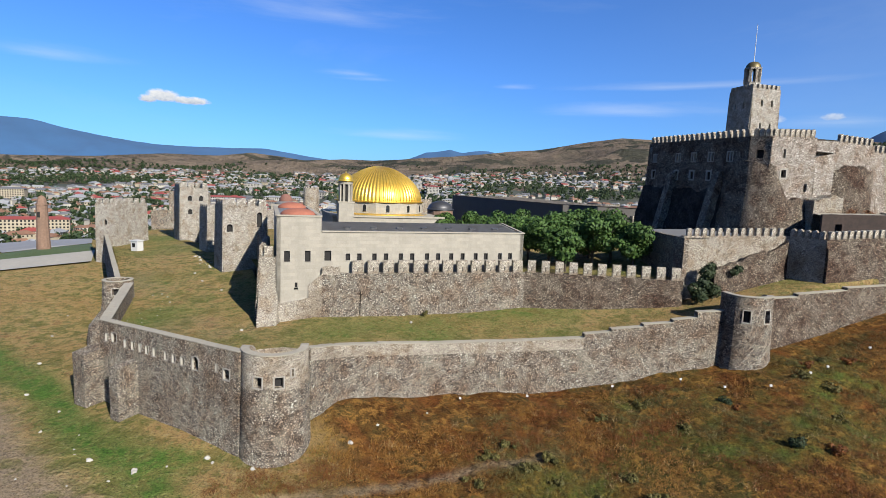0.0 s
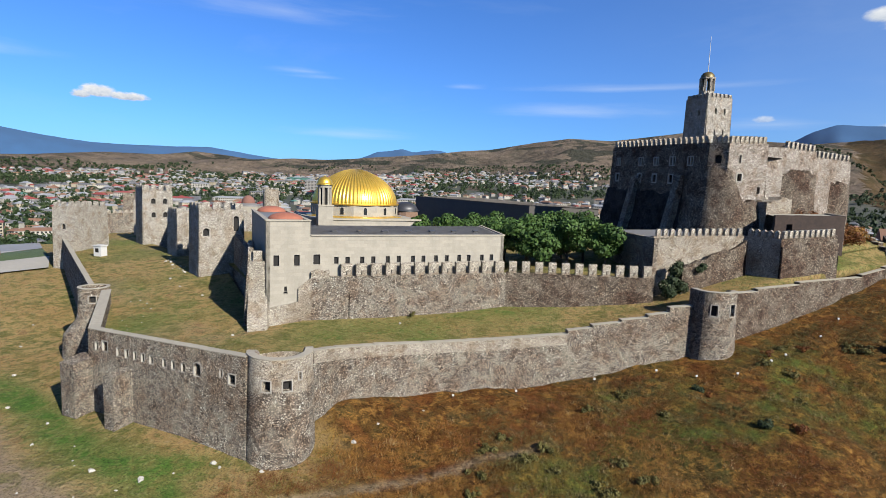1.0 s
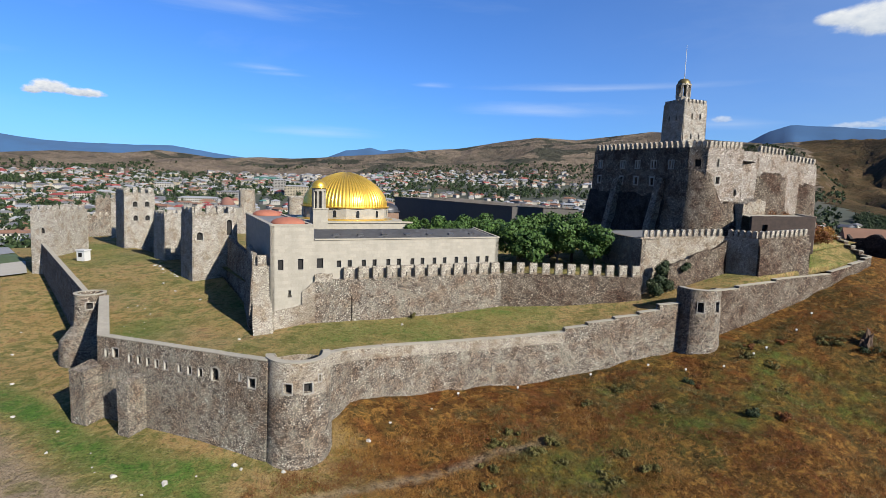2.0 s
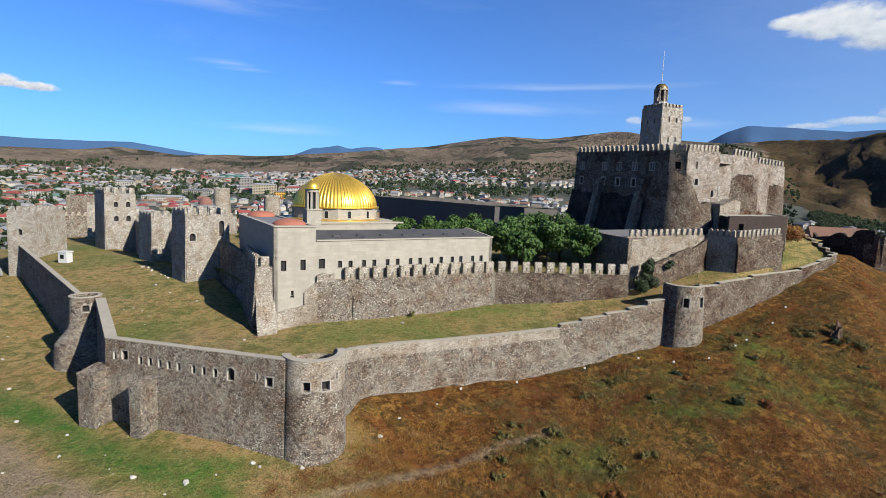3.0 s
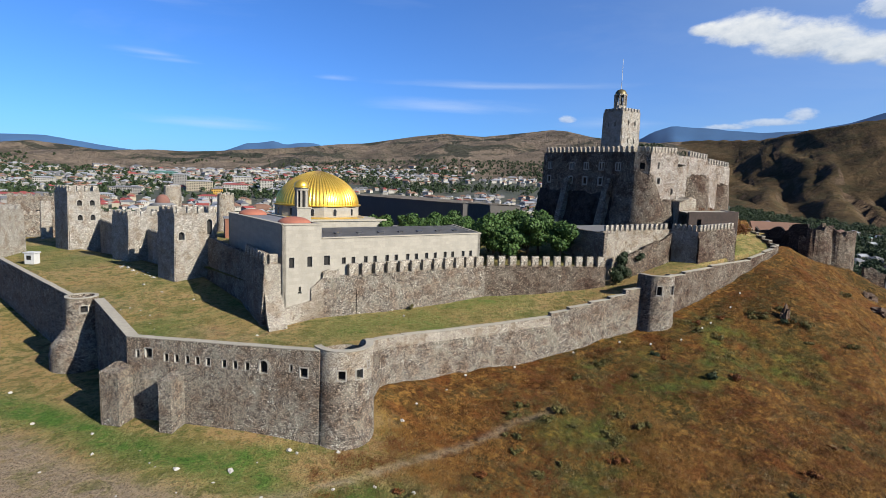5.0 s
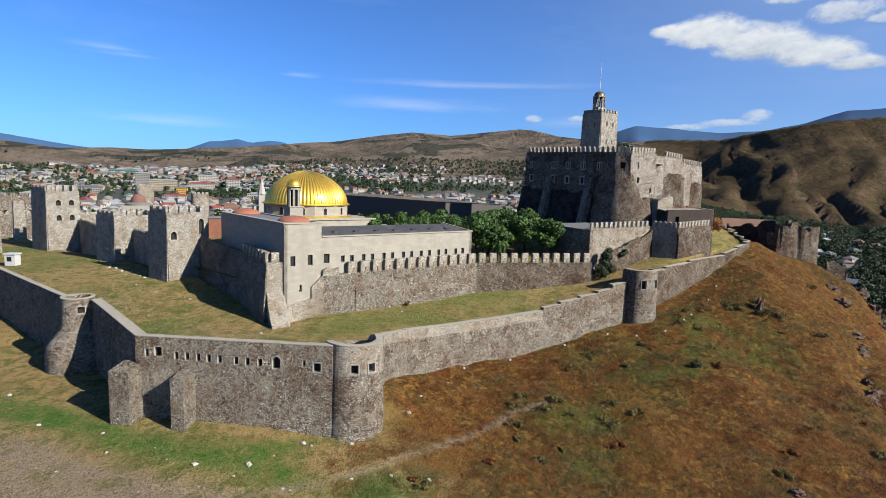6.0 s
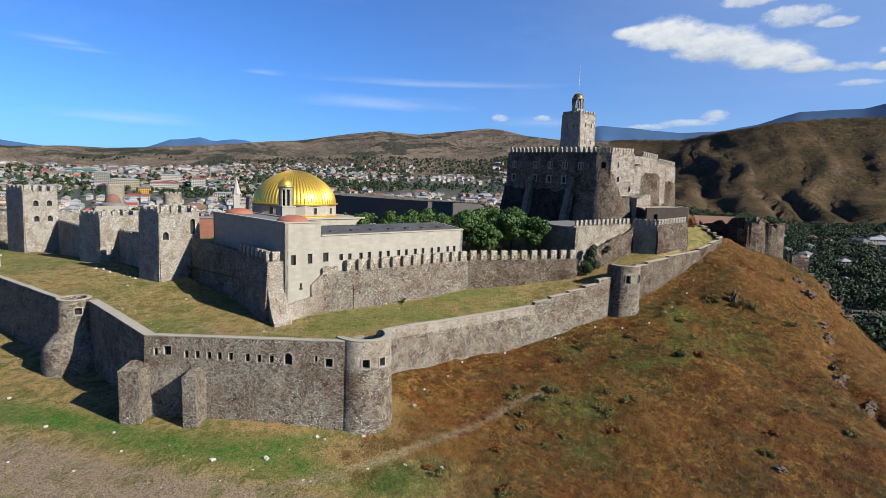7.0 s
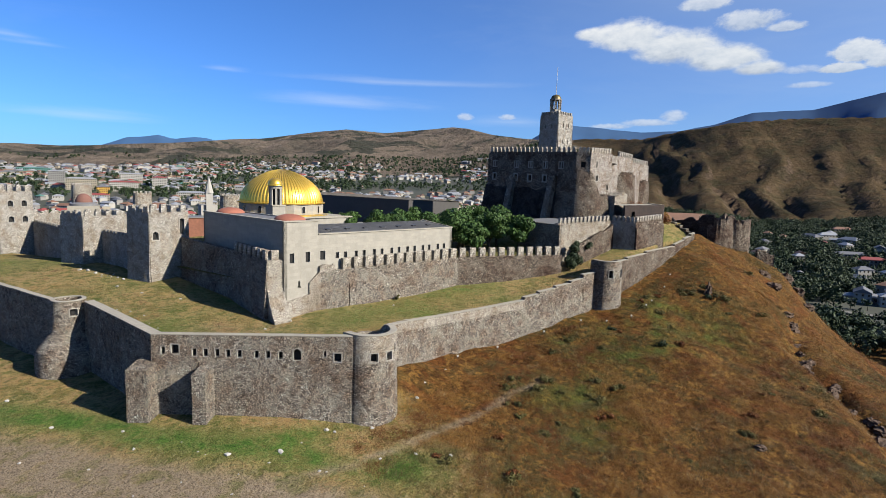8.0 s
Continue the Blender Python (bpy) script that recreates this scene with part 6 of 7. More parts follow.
# bushes on the slope
bushes = [(39.6, 59.6, 1.1), (12.2, 61.0, 0.8), (17.0, 53.6, 1.2), (36.8, 70.3, 0.8), (69.5, 67.4, 1.2), (20.4, 69.0, 0.7), (22, 54, 1.0), (14.5, 50.5, 1.1), (-14, 48.5, 0.9), (30, 66, 0.7), (66.0, 69.6, 1.3), (50.5, 74.6, 0.9), (54, 76, 0.9)]
rb = random.Random(77)
while len(bushes) < 64:
    x, y = rb.uniform(-18, 100), rb.uniform(34, 84)
    if y < float(np.interp(x, [-24, -16, -12.9, 19.9, 41, 47, 88, 122], [53, 56, 60, 73, 72, 75, 85, 92])) and float(fractal(np.array([x + 300.0]), np.array([y]), 9, 4)[0]) > rb.uniform(-0.12, 0.12):
        bushes.append((x, y, rb.uniform(0.35, 1.1)))
for i, (x, y, r) in enumerate(bushes):
    rr_ = random.Random(i)
    blobs = [(rr_.uniform(-r, r), rr_.uniform(-r, r), r * rr_.uniform(0.1, 0.45), r * rr_.uniform(0.3, 0.6)) for _ in range(6)]
    shrub("slope_bush", x, y, float(land(x, y)) - 0.1, blobs, 60 + i, ("dark green bush among dry grass", "olive-green bush among dry grass", "rust-brown bush among dry grass")[0 if i in (0, 3, 10) else 1 + (i % 4 == 3)],
          LEAF_DARK if i in (0, 3, 10) else (RUST if i % 4 == 3 else GREENGRASS), int(260 + 300 * r), 0.12)
for i, (x, y, z, h) in enumerate(((78.0, 98.0, 24.5, 6.0), (81.5, 97.0, 24.4, 5.0), (74.5, 99.0, 25.0, 6.3), (84.5, 97.5, 24.2, 3.6), (79.8, 95.0, 24.2, 4.4))):
    rr_ = random.Random(300 + i)
    blobs = [(rr_.uniform(-1.6, 1.6), rr_.uniform(-1.2, 1.2), h * rr_.uniform(0.1, 0.82), rr_.uniform(0.8, 1.3)) for _ in range(12)]
    shrub("autumn_bush", x, y, z, blobs, 200 + i, "orange-brown autumn bush beside the low building", STRAW if i % 2 else RUST, 1500, 0.17)


# ---- stones ----
def boulder_mesh(seed):
    bm = bmesh.new()
    bmesh.ops.create_icosphere(bm, subdivisions=2, radius=0.5)
    for v in bm.verts:
        v.co *= 1 + noise.noise(v.co * 2.2 + Vector((seed * 7.1, 0, 0))) * 0.7
        v.co.z *= 0.7
    return finish(bm, "boulder", [PALE_ROCK])


PALE_ROCK = plain("pale_boulder", (0.301, 0.286, 0.251), 0.9, vary=0.2, scale=3, relief=0.05)
DARK_ROCK = plain("brown_rock", (0.07, 0.04, 0.022), 0.95, vary=0.4, scale=1.5, relief=0.12)
rocks = [boulder_mesh(i) for i in range(4)]
for i, (x, y, r) in enumerate(((-56.6, 74.6, .7), (-47.6, 64.6, .6), (-38, 58.4, .9), (-32.3, 56.6, 1.0), (-25.8, 59.3, .9), (-25.0, 58.6, .6), (-21.7, 51.3, .6), (-17.2, 50.7, .6), (-10.8, 63.1, .9), (-13.2, 49, .7),
                               (-62.8, 85.7, .8), (-70.4, 99.5, .7), (-75.1, 110.8, .6), (-20.3, 57.4, .7), (-29.5, 57.8, .4), (-34, 55, .4), (-41, 60.5, .35), (-8, 66, .5), (-2, 70, .5), (-50, 88, .1))):
    ob = tagged(new("boulder", rocks[i % 4]), "pale boulder lying in the grass", "boulder", "loose boulders")
    ob.matrix_basis = Matrix.Translation((x, y, float(land(x, y)) + r * 0.06)) @ Matrix.Rotation(i * 1.7, 4, "Z") @ Matrix.Diagonal((r * 0.78, r * 0.62, r * 0.78, 1))
for i, (x, y, r) in enumerate(((-29.3, 79.9, .5), (-5, 85, .5), (-40, 100, .5), (-46, 106, .5), (-50, 112, .6), (-43, 74.8, 1.0), (-43.4, 76.2, .9), (-42.6, 77.2, .8), (-44.2, 78.0, .7), (-54, 124, .8), (-55.5, 127, .9), (-57, 128, .7), (-49, 117, .6))):
    ob = tagged(new("boulder", rocks[i % 4]), "pale stone lying on the ward turf", "boulder", "ward stones")
    ob.matrix_basis = Matrix.Translation((x, y, float(ward(x, y)) + r * 0.1)) @ Matrix.Rotation(i * 2.1, 4, "Z") @ Matrix.Diagonal((r, r * 0.8, r, 1))

rs = random.Random(92)
for i in range(46):
    x, y = rs.uniform(-78, -16), rs.uniform(46, 74)
    if y > float(np.interp(x, [-78, -54, -45.3, -22.4, -14], [110, 90, 67, 55.5, 57])):
        continue
    r = rs.uniform(0.18, 0.42)
    ob = tagged(new("boulder", rocks[i % 4]), "small pale stone lying in the grass", "boulder", "loose boulders")
    ob.matrix_basis = Matrix.Translation((x, y, float(land(x, y)) + r * 0.06)) @ Matrix.Rotation(i * 1.3, 4, "Z") @ Matrix.Diagonal((r, r * 0.8, r, 1))
rs = random.Random(91)
for i in range(34):
    u = rs.random()
    x, y = (-47.5 - 11 * u + rs.uniform(-1.6, 1.2), 115.5 + 16 * u + rs.uniform(-1.2, 1.2)) if i < 22 else (rs.uniform(-56, -44), rs.uniform(80, 100))
    r = rs.uniform(0.14, 0.38)
    ob = tagged(new("boulder", rocks[i % 4]), "pale stone lying on the ward turf", "boulder", "ward stones")
    ob.matrix_basis = Matrix.Translation((x, y, float(ward(x, y)) + r * 0.1)) @ Matrix.Rotation(i * 2.1, 4, "Z") @ Matrix.Diagonal((r, r * 0.8, r, 1))

# rocky outcrops on the right-hand slope
def outcrop(x, y, sx, sy, sz, seed):
    """A crag set into the slope, broken into facets."""
    bm = bmesh.new()
    bmesh.ops.create_icosphere(bm, subdivisions=3, radius=1)
    for v in bm.verts:
        p = v.co.copy()
        q = p * 2.1 + Vector((seed, 0, 0))
        k = 1 + noise.noise(q) * 0.55 + abs(noise.noise(q * 2.3)) * 0.5 + noise.cell(q * 1.8) * 0.18
        v.co = Vector((p.x * sx, p.y * sy, p.z * sz)) * k + Vector((x, y, float(land(x, y)) - sz * 0.25))
    return tagged(part("rock_outcrop", bm, DARK_ROCK), "rough brown rock outcrop in the dry slope", "rock", "rock outcrops")


crags = [(67.2, 70.2, 0.9, 0.6, 2.2), (100, 74, 2.0, 1.6, 1.2), (104, 79, 1.8, 1.3, 1.4), (117.5, 80.5, 2.2, 1.6, 1.8), (116.5, 76, 1.8, 1.4, 1.6), (30.5, 35.3, 0.8, 0.6, 0.5), (117, 85.5, 1.6, 1.4, 1.6), (110, 70, 2.0, 1.5, 1.2)]
rc = random.Random(5)
for (ax, ay), (bx, by) in zip(RAVINE, RAVINE[1:]):
    for _ in range(4):
        u = rc.random()
        crags.append((ax + (bx - ax) * u + rc.uniform(-1.6, 1.6), ay + (by - ay) * u + rc.uniform(-1.6, 1.6), rc.uniform(0.7, 1.8), rc.uniform(0.6, 1.2), rc.uniform(0.6, 1.3)))
for i, a in enumerate(crags):
    outcrop(*a, i * 3.3)

# floodlights along the outer wall
def floodlight(x, y, z):
    root = thing("floodlight", "small white floodlight on a short post in the grass", "lamp", "wall floodlights")
    root.matrix_basis = Matrix.Translation((x, y, z))
    bm = bmesh.new()
    lathe(bm, [(0.04, -0.2), (0.04, 0.4)], 8)
    post = part("post", bm, METAL_GREY, root)
    bm = bmesh.new()
    box(bm, (-0.15, -0.08, 0.36), (0.15, 0.1, 0.62))
    part("lamp_head", bm, WHITE, root, "white lamp head")
    return root


lamp = floodlight(2.4, 73.4, float(land(2.4, 73.4)))
for x, y in ((11.7, 74.4), (23.8, 75.6), (33.1, 75.1), (38.1, 72.8), (42.9, 70.6), (49.2, 72.3), (52.3, 73.4), (60.9, 77.1), (66.1, 79.8)):
    copy_thing(lamp, Matrix.Translation((x, y, float(land(x, y)))))

# ---- kiosk, chimney-like minaret, plaza ----
kiosk = thing("guard_kiosk", "small white guard kiosk with a window on the turf", "kiosk")
m = Matrix.Translation((-77.6, 141.5, float(ward(-77.6, 141.5)))) @ Matrix.Rotation(radians(-20), 4, "Z")
bm = bmesh.new()
box(bm, (-1.1, -0.9, 0), (1.1, 0.9, 2.5), m)
part("kiosk_body", bm, WHITE, kiosk)
bm = bmesh.new()
box(bm, (-1.3, -1.1, 2.5), (1.3, 1.1, 2.75), m)
part("kiosk_roof", bm, WHITE, kiosk)
bm = bmesh.new()
box(bm, (-0.6, -0.93, 1.0), (0.4, -0.85, 2.0), m)
part("kiosk_window", bm, GLASS, kiosk, "dark window pane")

mina = thing("brick_minaret", "weathered brown brick minaret stump beside the plaza", "minaret")
m = Matrix.Translation((-120.5, 168.5, 0))
bm = bmesh.new()
lathe(bm, [(1.95, 5), (1.85, 8), (1.65, 14), (1.5, 21.5), (1.65, 21.7), (1.65, 22.2)], 14, m, wobble=0.18)
part("shaft", bm, BRICK, mina)
bm = bmesh.new()
lathe(bm, [(1.35, 22.0), (1.25, 23.0), (0.85, 24.2), (0.05, 24.8)], 14, m, wobble=0.1)
part("cap", bm, BRICK, mina, "rounded brick cap")
# near-black block painted as the shade inside an opening
bm = bmesh.new()
box(bm, (-0.4, -1.72, 18.2), (0.4, -1.0, 19.8), m)
part("opening", bm, UNLIT_BLACK, mina, "near-black fill for unlit depth")
bm = bmesh.new()
box(bm, (-2.4, -2.4, 4.5), (2.4, 2.4, 8.2), m)
part("plinth", bm, BRICK, mina)

ASPHALT = plain("pale_worn_paving", (0.171, 0.173, 0.181), 0.85, vary=0.15, scale=0.6, relief=0.01)
PAVING = plain("cream_paving", (0.251, 0.236, 0.201), 0.88, vary=0.15, scale=1.0, relief=0.01)
LAWN = plain("mown_lawn", (0.038, 0.065, 0.014), 0.95, vary=0.3, scale=1.5, relief=0.05)


def strip(name, outline, mat, lift, label, category):
    ob = terrace(name, outline, lambda x, y: land(x, y) + lift, 4.0, label, 0.0)
    ob.data.materials.clear()
    ob.data.materials.append(mat)
    return tagged(ob, label, category, kind="structure")


strip("road_plaza", [(-127, 160.6), (-119, 189), (-147, 235), (-160, 240), (-190, 235), (-165, 203)], ASPHALT, 0.5, "wide pale asphalt plaza", "road")
strip("lawn_strip", [(-120, 151.2), (-104.3, 167.2), (-119, 189), (-127, 160.6), (-140, 150), (-128, 142)], LAWN, 0.35, "mown green lawn strip beside the plaza", "lawn")
strip("pavement", [(-111, 139.7), (-95.2, 150.8), (-104.3, 167.2), (-120, 151.2), (-132, 142), (-122, 131)], PAVING, 0.45, "cream paved walk along the lawn", "pavement")

# walls and towers further back on the town side
far = thing("rear_wall", "old crenellated rear wall with arched merlons", "wall", kind="structure")
wall_run("wall_run", (-114, 219, 10, 18.2), (-88, 229, 10, 18.6), 0.9, STONE, far)
MERS = merlon_mesh(1.2, 1.3, 0.7, "round", STONE_PALE)
battlements((-114, 219, 18.2), (-88, 229, 18.6), 14, MERS, far)
square_tower("rear_tower", (-116, 238), -20, 16, 9, 8, 24.0, STONE, "grey rear tower of the old fortress", mer=(1.4, 1.2), merlons=(6, 4), holes_front=((9, 5, 1.2, 1.4), (12, 5, 1.2, 1.4)))
square_tower("gate_pier", (-90.4, 189.0), -20, 2.6, 3.0, 9, 24.0, STONE_TOWER, "slim pale gate pier beside the path", mer=(0.9, 0.8), merlons=(2, 2))
for x, y, r, top in ((-68, 295, 3.9, 28.2), (-43.5, 297, 4.0, 25.0), (-8, 262, 4.6, 25.5)):
    rear = round_tower("rear_round_tower", (x, y), r, 5, top, STONE_PALE, "round grey tower of the lower fortress", floor=0.8, group="rear towers", coping=False, segs=28)
    rear = rear[0] if isinstance(rear, tuple) else rear
    for i in range(11):
        a = 2 * math.pi * i / 11
        share("merlon", MER3, rear, Matrix.Translation((x + (r - 0.4) * math.cos(a), y + (r - 0.4) * math.sin(a), top)) @ Matrix.Rotation(a + math.pi / 2, 4, "Z"))
wall_run("wall_run", (-80, 185, 10, 22.2), (-46, 190, 10, 21.5), 0.9, STONE_TOWER, far)
battlements((-80, 185, 22.2), (-46, 190, 21.5), 14, MER3, far)

pav = thing("domed_pavilion", "pale pavilion with a red-brown dome", "pavilion")
m = Matrix.Translation((-62.5, 225, 0))
bm = bmesh.new()
box(bm, (-4.6, -4.6, 10), (4.6, 4.6, 22.3), m)
part("body", bm, PLASTER, pav)
bm = bmesh.new()
lathe(bm, [(4.4, 22.3), (4.4, 22.9), (2.8, 23.5)], 24, m)
part("eaves", bm, LEAD, pav)
bm = bmesh.new()
lathe(bm, [(2.65 * math.cos(a), 23.4 + 3.2 * math.sin(a)) for a in np.linspace(0, 1.52, 9)], 24, m)
part("dome", bm, DULL_TILE, pav, smooth=True)

bath = thing("bath_dome", "dark lead dome on a brick drum beside the mosque", "building")
m = Matrix.Translation((0.4, 225.0, 0))
bm = bmesh.new()
lathe(bm, [(5.2, 8), (5.2, 22.6)], 12, m)
part("drum", bm, BRICK, bath)
bm = bmesh.new()
lathe(bm, [(5.6, 22.4), (5.6, 22.8)] + [(5.0 * math.cos(a), 22.8 + 3.3 * math.sin(a)) for a in np.linspace(0, 1.53, 9)], 24, m)
part("dome", bm, METAL_GREY, bath, "dark lead dome", smooth=True)

hall = thing("museum_hall", "long hall with shade-dark walls and a pale flat roof", "building")
# both walls take the dark colour painted for the side in shade
wall_run("side_wall", (6.5, 262, 6, 28.0), (36.5, 165, 10, 28.0), 0.8, HALL_SHADE, hall, wobble=0, rough_top=0)
wall_run("end_wall", (36.5, 165, 10, 28.0), (62, 173, 10, 27.4), 0.8, HALL_SHADE, hall, wobble=0, rough_top=0)
bm = bmesh.new()
bm.faces.new([bm.verts.new(v) for v in ((6.3, 262.5, 28.02), (36.3, 164.7, 28.02), (62.5, 172.6, 27.45), (40, 270, 28))])
bmesh.ops.solidify(bm, geom=bm.faces[:], thickness=-0.5)
part("roof", bm, plain("tan_flat_roof", (0.21, 0.176, 0.13), 0.9, vary=0.2, scale=0.4), hall, "tan flat roof")
bm = bmesh.new()
box(bm, (0, 0, 24.0), (20, 10, 25.0), pose(60, 171, 0, 0, 0, 17))
part("canopy", bm, COPING, hall, "pale roof canopy")
for i in range(3):
    bm = bmesh.new()
    box(bm, (i * 9 + 0.5, 0.5, 14), (i * 9 + 1.1, 1.1, 24.0), pose(60, 171, 0, 0, 0, 17))
    part("canopy_post", bm, COPING, hall)

# ---- broken towers on the far shoulder of the hill ----
def broken_tower(x, y, r, foot, top, a0, a1, seed, label):
    bm = bmesh.new()
    prev = None
    for i in range(25):
        a = radians(a0 + (a1 - a0) * i / 24)
        t_ = top + noise.fractal(Vector((i * 0.35, seed, 0)), 1.0, 2.0, 3) * 2.0 - 0.5
        row = []
        for rad, z in ((r * 1.1, foot), (r * 1.03, (foot + t_) / 2), (r, t_), (r - 1.0, t_ - 0.2), (r - 1.0, foot)):
            p = Vector((x + rad * math.sin(a), y + rad * math.cos(a), z))
            row.append(bm.verts.new(p + noise.noise_vector(p * 0.5) * 0.5))
        if prev:
            for s in range(4):
                bm.faces.new((prev[s], row[s], row[s + 1], prev[s + 1]))
        prev = row
    return tagged(part("broken_tower", bm, STONE_WARM), label, "ruin", "broken towers")


broken_tower(105.6, 95.4, 4.7, 13, 27.0, 70, 330, 1.0, "broken round tower of brown rubble on the hill shoulder")
broken_tower(111.6, 93.6, 4.5, 9, 26.2, 70, 320, 4.0, "broken round tower of brown rubble above the drop")
# turned from the sun; its shade is painted into the stone colour
slab_ruin("ruined_wall", (96.6, 104.0, 19, 25.2), (101.4, 93.2, 16, 27.2), 1.4, "broken wall leading to the ruined towers, painted shade-dark", STONE_SOOT_SHADE, 0.8)
slab_ruin("ruined_wall", (115.2, 87.5, 10, 17.3), (119.0, 84.6, 8, 15.4), 1.6, "low crumbling rubble stump at the brink", STONE_WARM, 0.9)
up = thing("upper_wall", "stepped rubble wall climbing the hill shoulder", "wall", kind="structure")
for i in range(5):
    p, q = (87.5 + i * 0.6, 89.3 + i * 2.4), (88.1 + i * 0.6, 91.7 + i * 2.4)
    wall_run("wall_run", (*p, 18, 22.6 + i * 0.75), (*q, 18, 22.6 + i * 0.75), 0.9, STONE_WARM, up, rough_top=0.1)
    coping_run((*p, 22.6 + i * 0.75), (*q, 22.6 + i * 0.75), 0.8, up, thick=0.2, piece=5)

bb = thing("brick_house", "low red brick house in the castle garden", "building")
m = Matrix.Translation((-33.5, 168, 0)) @ Matrix.Rotation(radians(6), 4, "Z")
bm = bmesh.new()
box(bm, (-4.5, -3, 13), (4.5, 3, 21.9), m)
part("wall", bm, RED_BRICK, bb)
bm = bmesh.new()
box(bm, (-4.8, -3.3, 21.9), (4.8, 3.3, 22.2), m)
part("roof", bm, LEAD, bb)

VALLEY_ROAD = plain("dusty_road", (0.118, 0.108, 0.091), 0.9, vary=0.2, scale=0.3, relief=0.01)
strip("road_valley", [(EYE[0] + r * math.sin(radians(a)), EYE[1] + r * math.cos(radians(a))) for a, r in ((60, 404), (64, 398), (68, 396), (74, 398), (80, 404), (80, 410), (74, 404), (68, 402), (64, 404), (60, 410))], VALLEY_ROAD, 1.2, "pale road through the valley trees", "road")
# ---- the town in the valley ----
WALLS = [plain("pale_house_plaster", (0.281, 0.266, 0.231), 0.9, vary=0.2, scale=0.3, relief=0), plain("cream_house_plaster", (0.251, 0.216, 0.155), 0.9, vary=0.2, scale=0.3, relief=0), plain("grey_house_plaster", (0.181, 0.171, 0.155), 0.9, vary=0.2, scale=0.3, relief=0)]
ROOFS = [plain("zinc_roof", (0.251, 0.256, 0.261), 0.55, metal=0.2, vary=0.2, scale=0.3, relief=0), plain("rusty_roof", (0.16, 0.083, 0.05), 0.8, vary=0.3, scale=0.3, relief=0), plain("red_roof", (0.191, 0.035, 0.028), 0.7, vary=0.2, scale=0.3, relief=0),
         plain("slate_roof", (0.1, 0.1, 0.105), 0.7, vary=0.25, scale=0.3, relief=0), plain("green_roof", (0.06, 0.151, 0.121), 0.7, vary=0.2, scale=0.3, relief=0)]


def house_shapes(w, d, h, hip):
    """Walls with window recesses, and a pitched roof."""
    bm = bmesh.new()

    def side(p, q):
        e = Vector(q) - Vector(p)
        length = e.length
        e.normalize()
        nn = Vector((e.y, -e.x))
        hs = []
        k = max(2, int(length / 3.2))
        for st in range(max(1, int(h / 3))):
            for i in range(k):
                c = (i + 0.5) * length / k
                hs.append((c - 0.55, c + 0.55, 0.9 + st * 3, 2.3 + st * 3))

        def S(u, v, dd):
            r_ = Vector(p) + e * u - nn * dd
            return Vector((r_.x, r_.y, v if v > 0 else -3))
        pane = bmesh.new()
        shell(bm, [0, length], [-3, h], S, 0.25, hs, pane)
        for f in pane.faces:
            g = bm.faces.new([bm.verts.new(v.co) for v in f.verts])
            g.material_index = 1
        pane.free()
    c = [(-w / 2, -d / 2), (w / 2, -d / 2), (w / 2, d / 2), (-w / 2, d / 2)]
    for i in range(4):
        side(c[i], c[(i + 1) % 4])
    walls = bm
    bm = bmesh.new()
    o = 0.6
    rise = d * 0.28
    ridge = (w / 2 - (d / 2 if hip else -o))
    ridge = max(0.5, ridge)
    v = [bm.verts.new(p) for p in ((-w / 2 - o, -d / 2 - o, h - .15), (w / 2 + o, -d / 2 - o, h - .15), (w / 2 + o, d / 2 + o, h - .15), (-w / 2 - o, d / 2 + o, h - .15), (-ridge, 0, h + rise), (ridge, 0, h + rise))]
    for f in ((0, 1, 5, 4), (2, 3, 4, 5), (1, 2, 5), (3, 0, 4), (0, 3, 2, 1)):
        bm.faces.new([v[i] for i in f])
    return walls, bm


kinds, plains = [], []
for (w, d, h, hip) in ((11, 8, 3.6, False), (13, 9, 6.4, True), (16, 10, 6.4, False), (10, 9, 5.5, True), (24, 11, 6.4, True)):
    a, b = house_shapes(w, d, h, hip)
    am, bmh = finish(a, "wall", [WALLS[0], GLASS]), finish(b, "roof", [ROOFS[0]])
    kinds.append((am, bmh))
    a = bmesh.new()
    box(a, (-w / 2, -d / 2, -3), (w / 2, d / 2, h))
    for i in range(int(w / 3.5)):
        u = -w / 2 + 1.8 + i * 3.5
        for sgn in (-1, 1):
            q = [a.verts.new((u + dx, sgn * (d / 2 + 0.03), zz)) for dx, zz in ((-.6, h - 2.4), (.6, h - 2.4), (.6, h - 1.0), (-.6, h - 1.0))]
            a.faces.new(q).material_index = 1
    plains.append(finish(a, "far_walls", [WALLS[0], GLASS]))
shades = {}


def dressed(k, wi, ri):
    """The wall and roof meshes of one kind of house in one pair of colours."""
    if (k, wi, ri) not in shades:
        a, b = kinds[k][0].copy(), kinds[k][1].copy()
        a.materials[0], b.materials[0] = WALLS[wi], ROOFS[ri]
        shades[(k, wi, ri)] = (a, b)
    return shades[(k, wi, ri)]


rng = random.Random(11)
cells = {}


def free(x, y, gap):
    """True where no other house stands within the gap."""
    i, j = int(x // 24), int(y // 24)
    for a in (i - 1, i, i + 1):
        for b in (j - 1, j, j + 1):
            for px_, py_ in cells.get((a, b), ()):
                if math.hypot(px_ - x, py_ - y) < gap:
                    return False
    cells.setdefault((i, j), []).append((x, y))
    return True


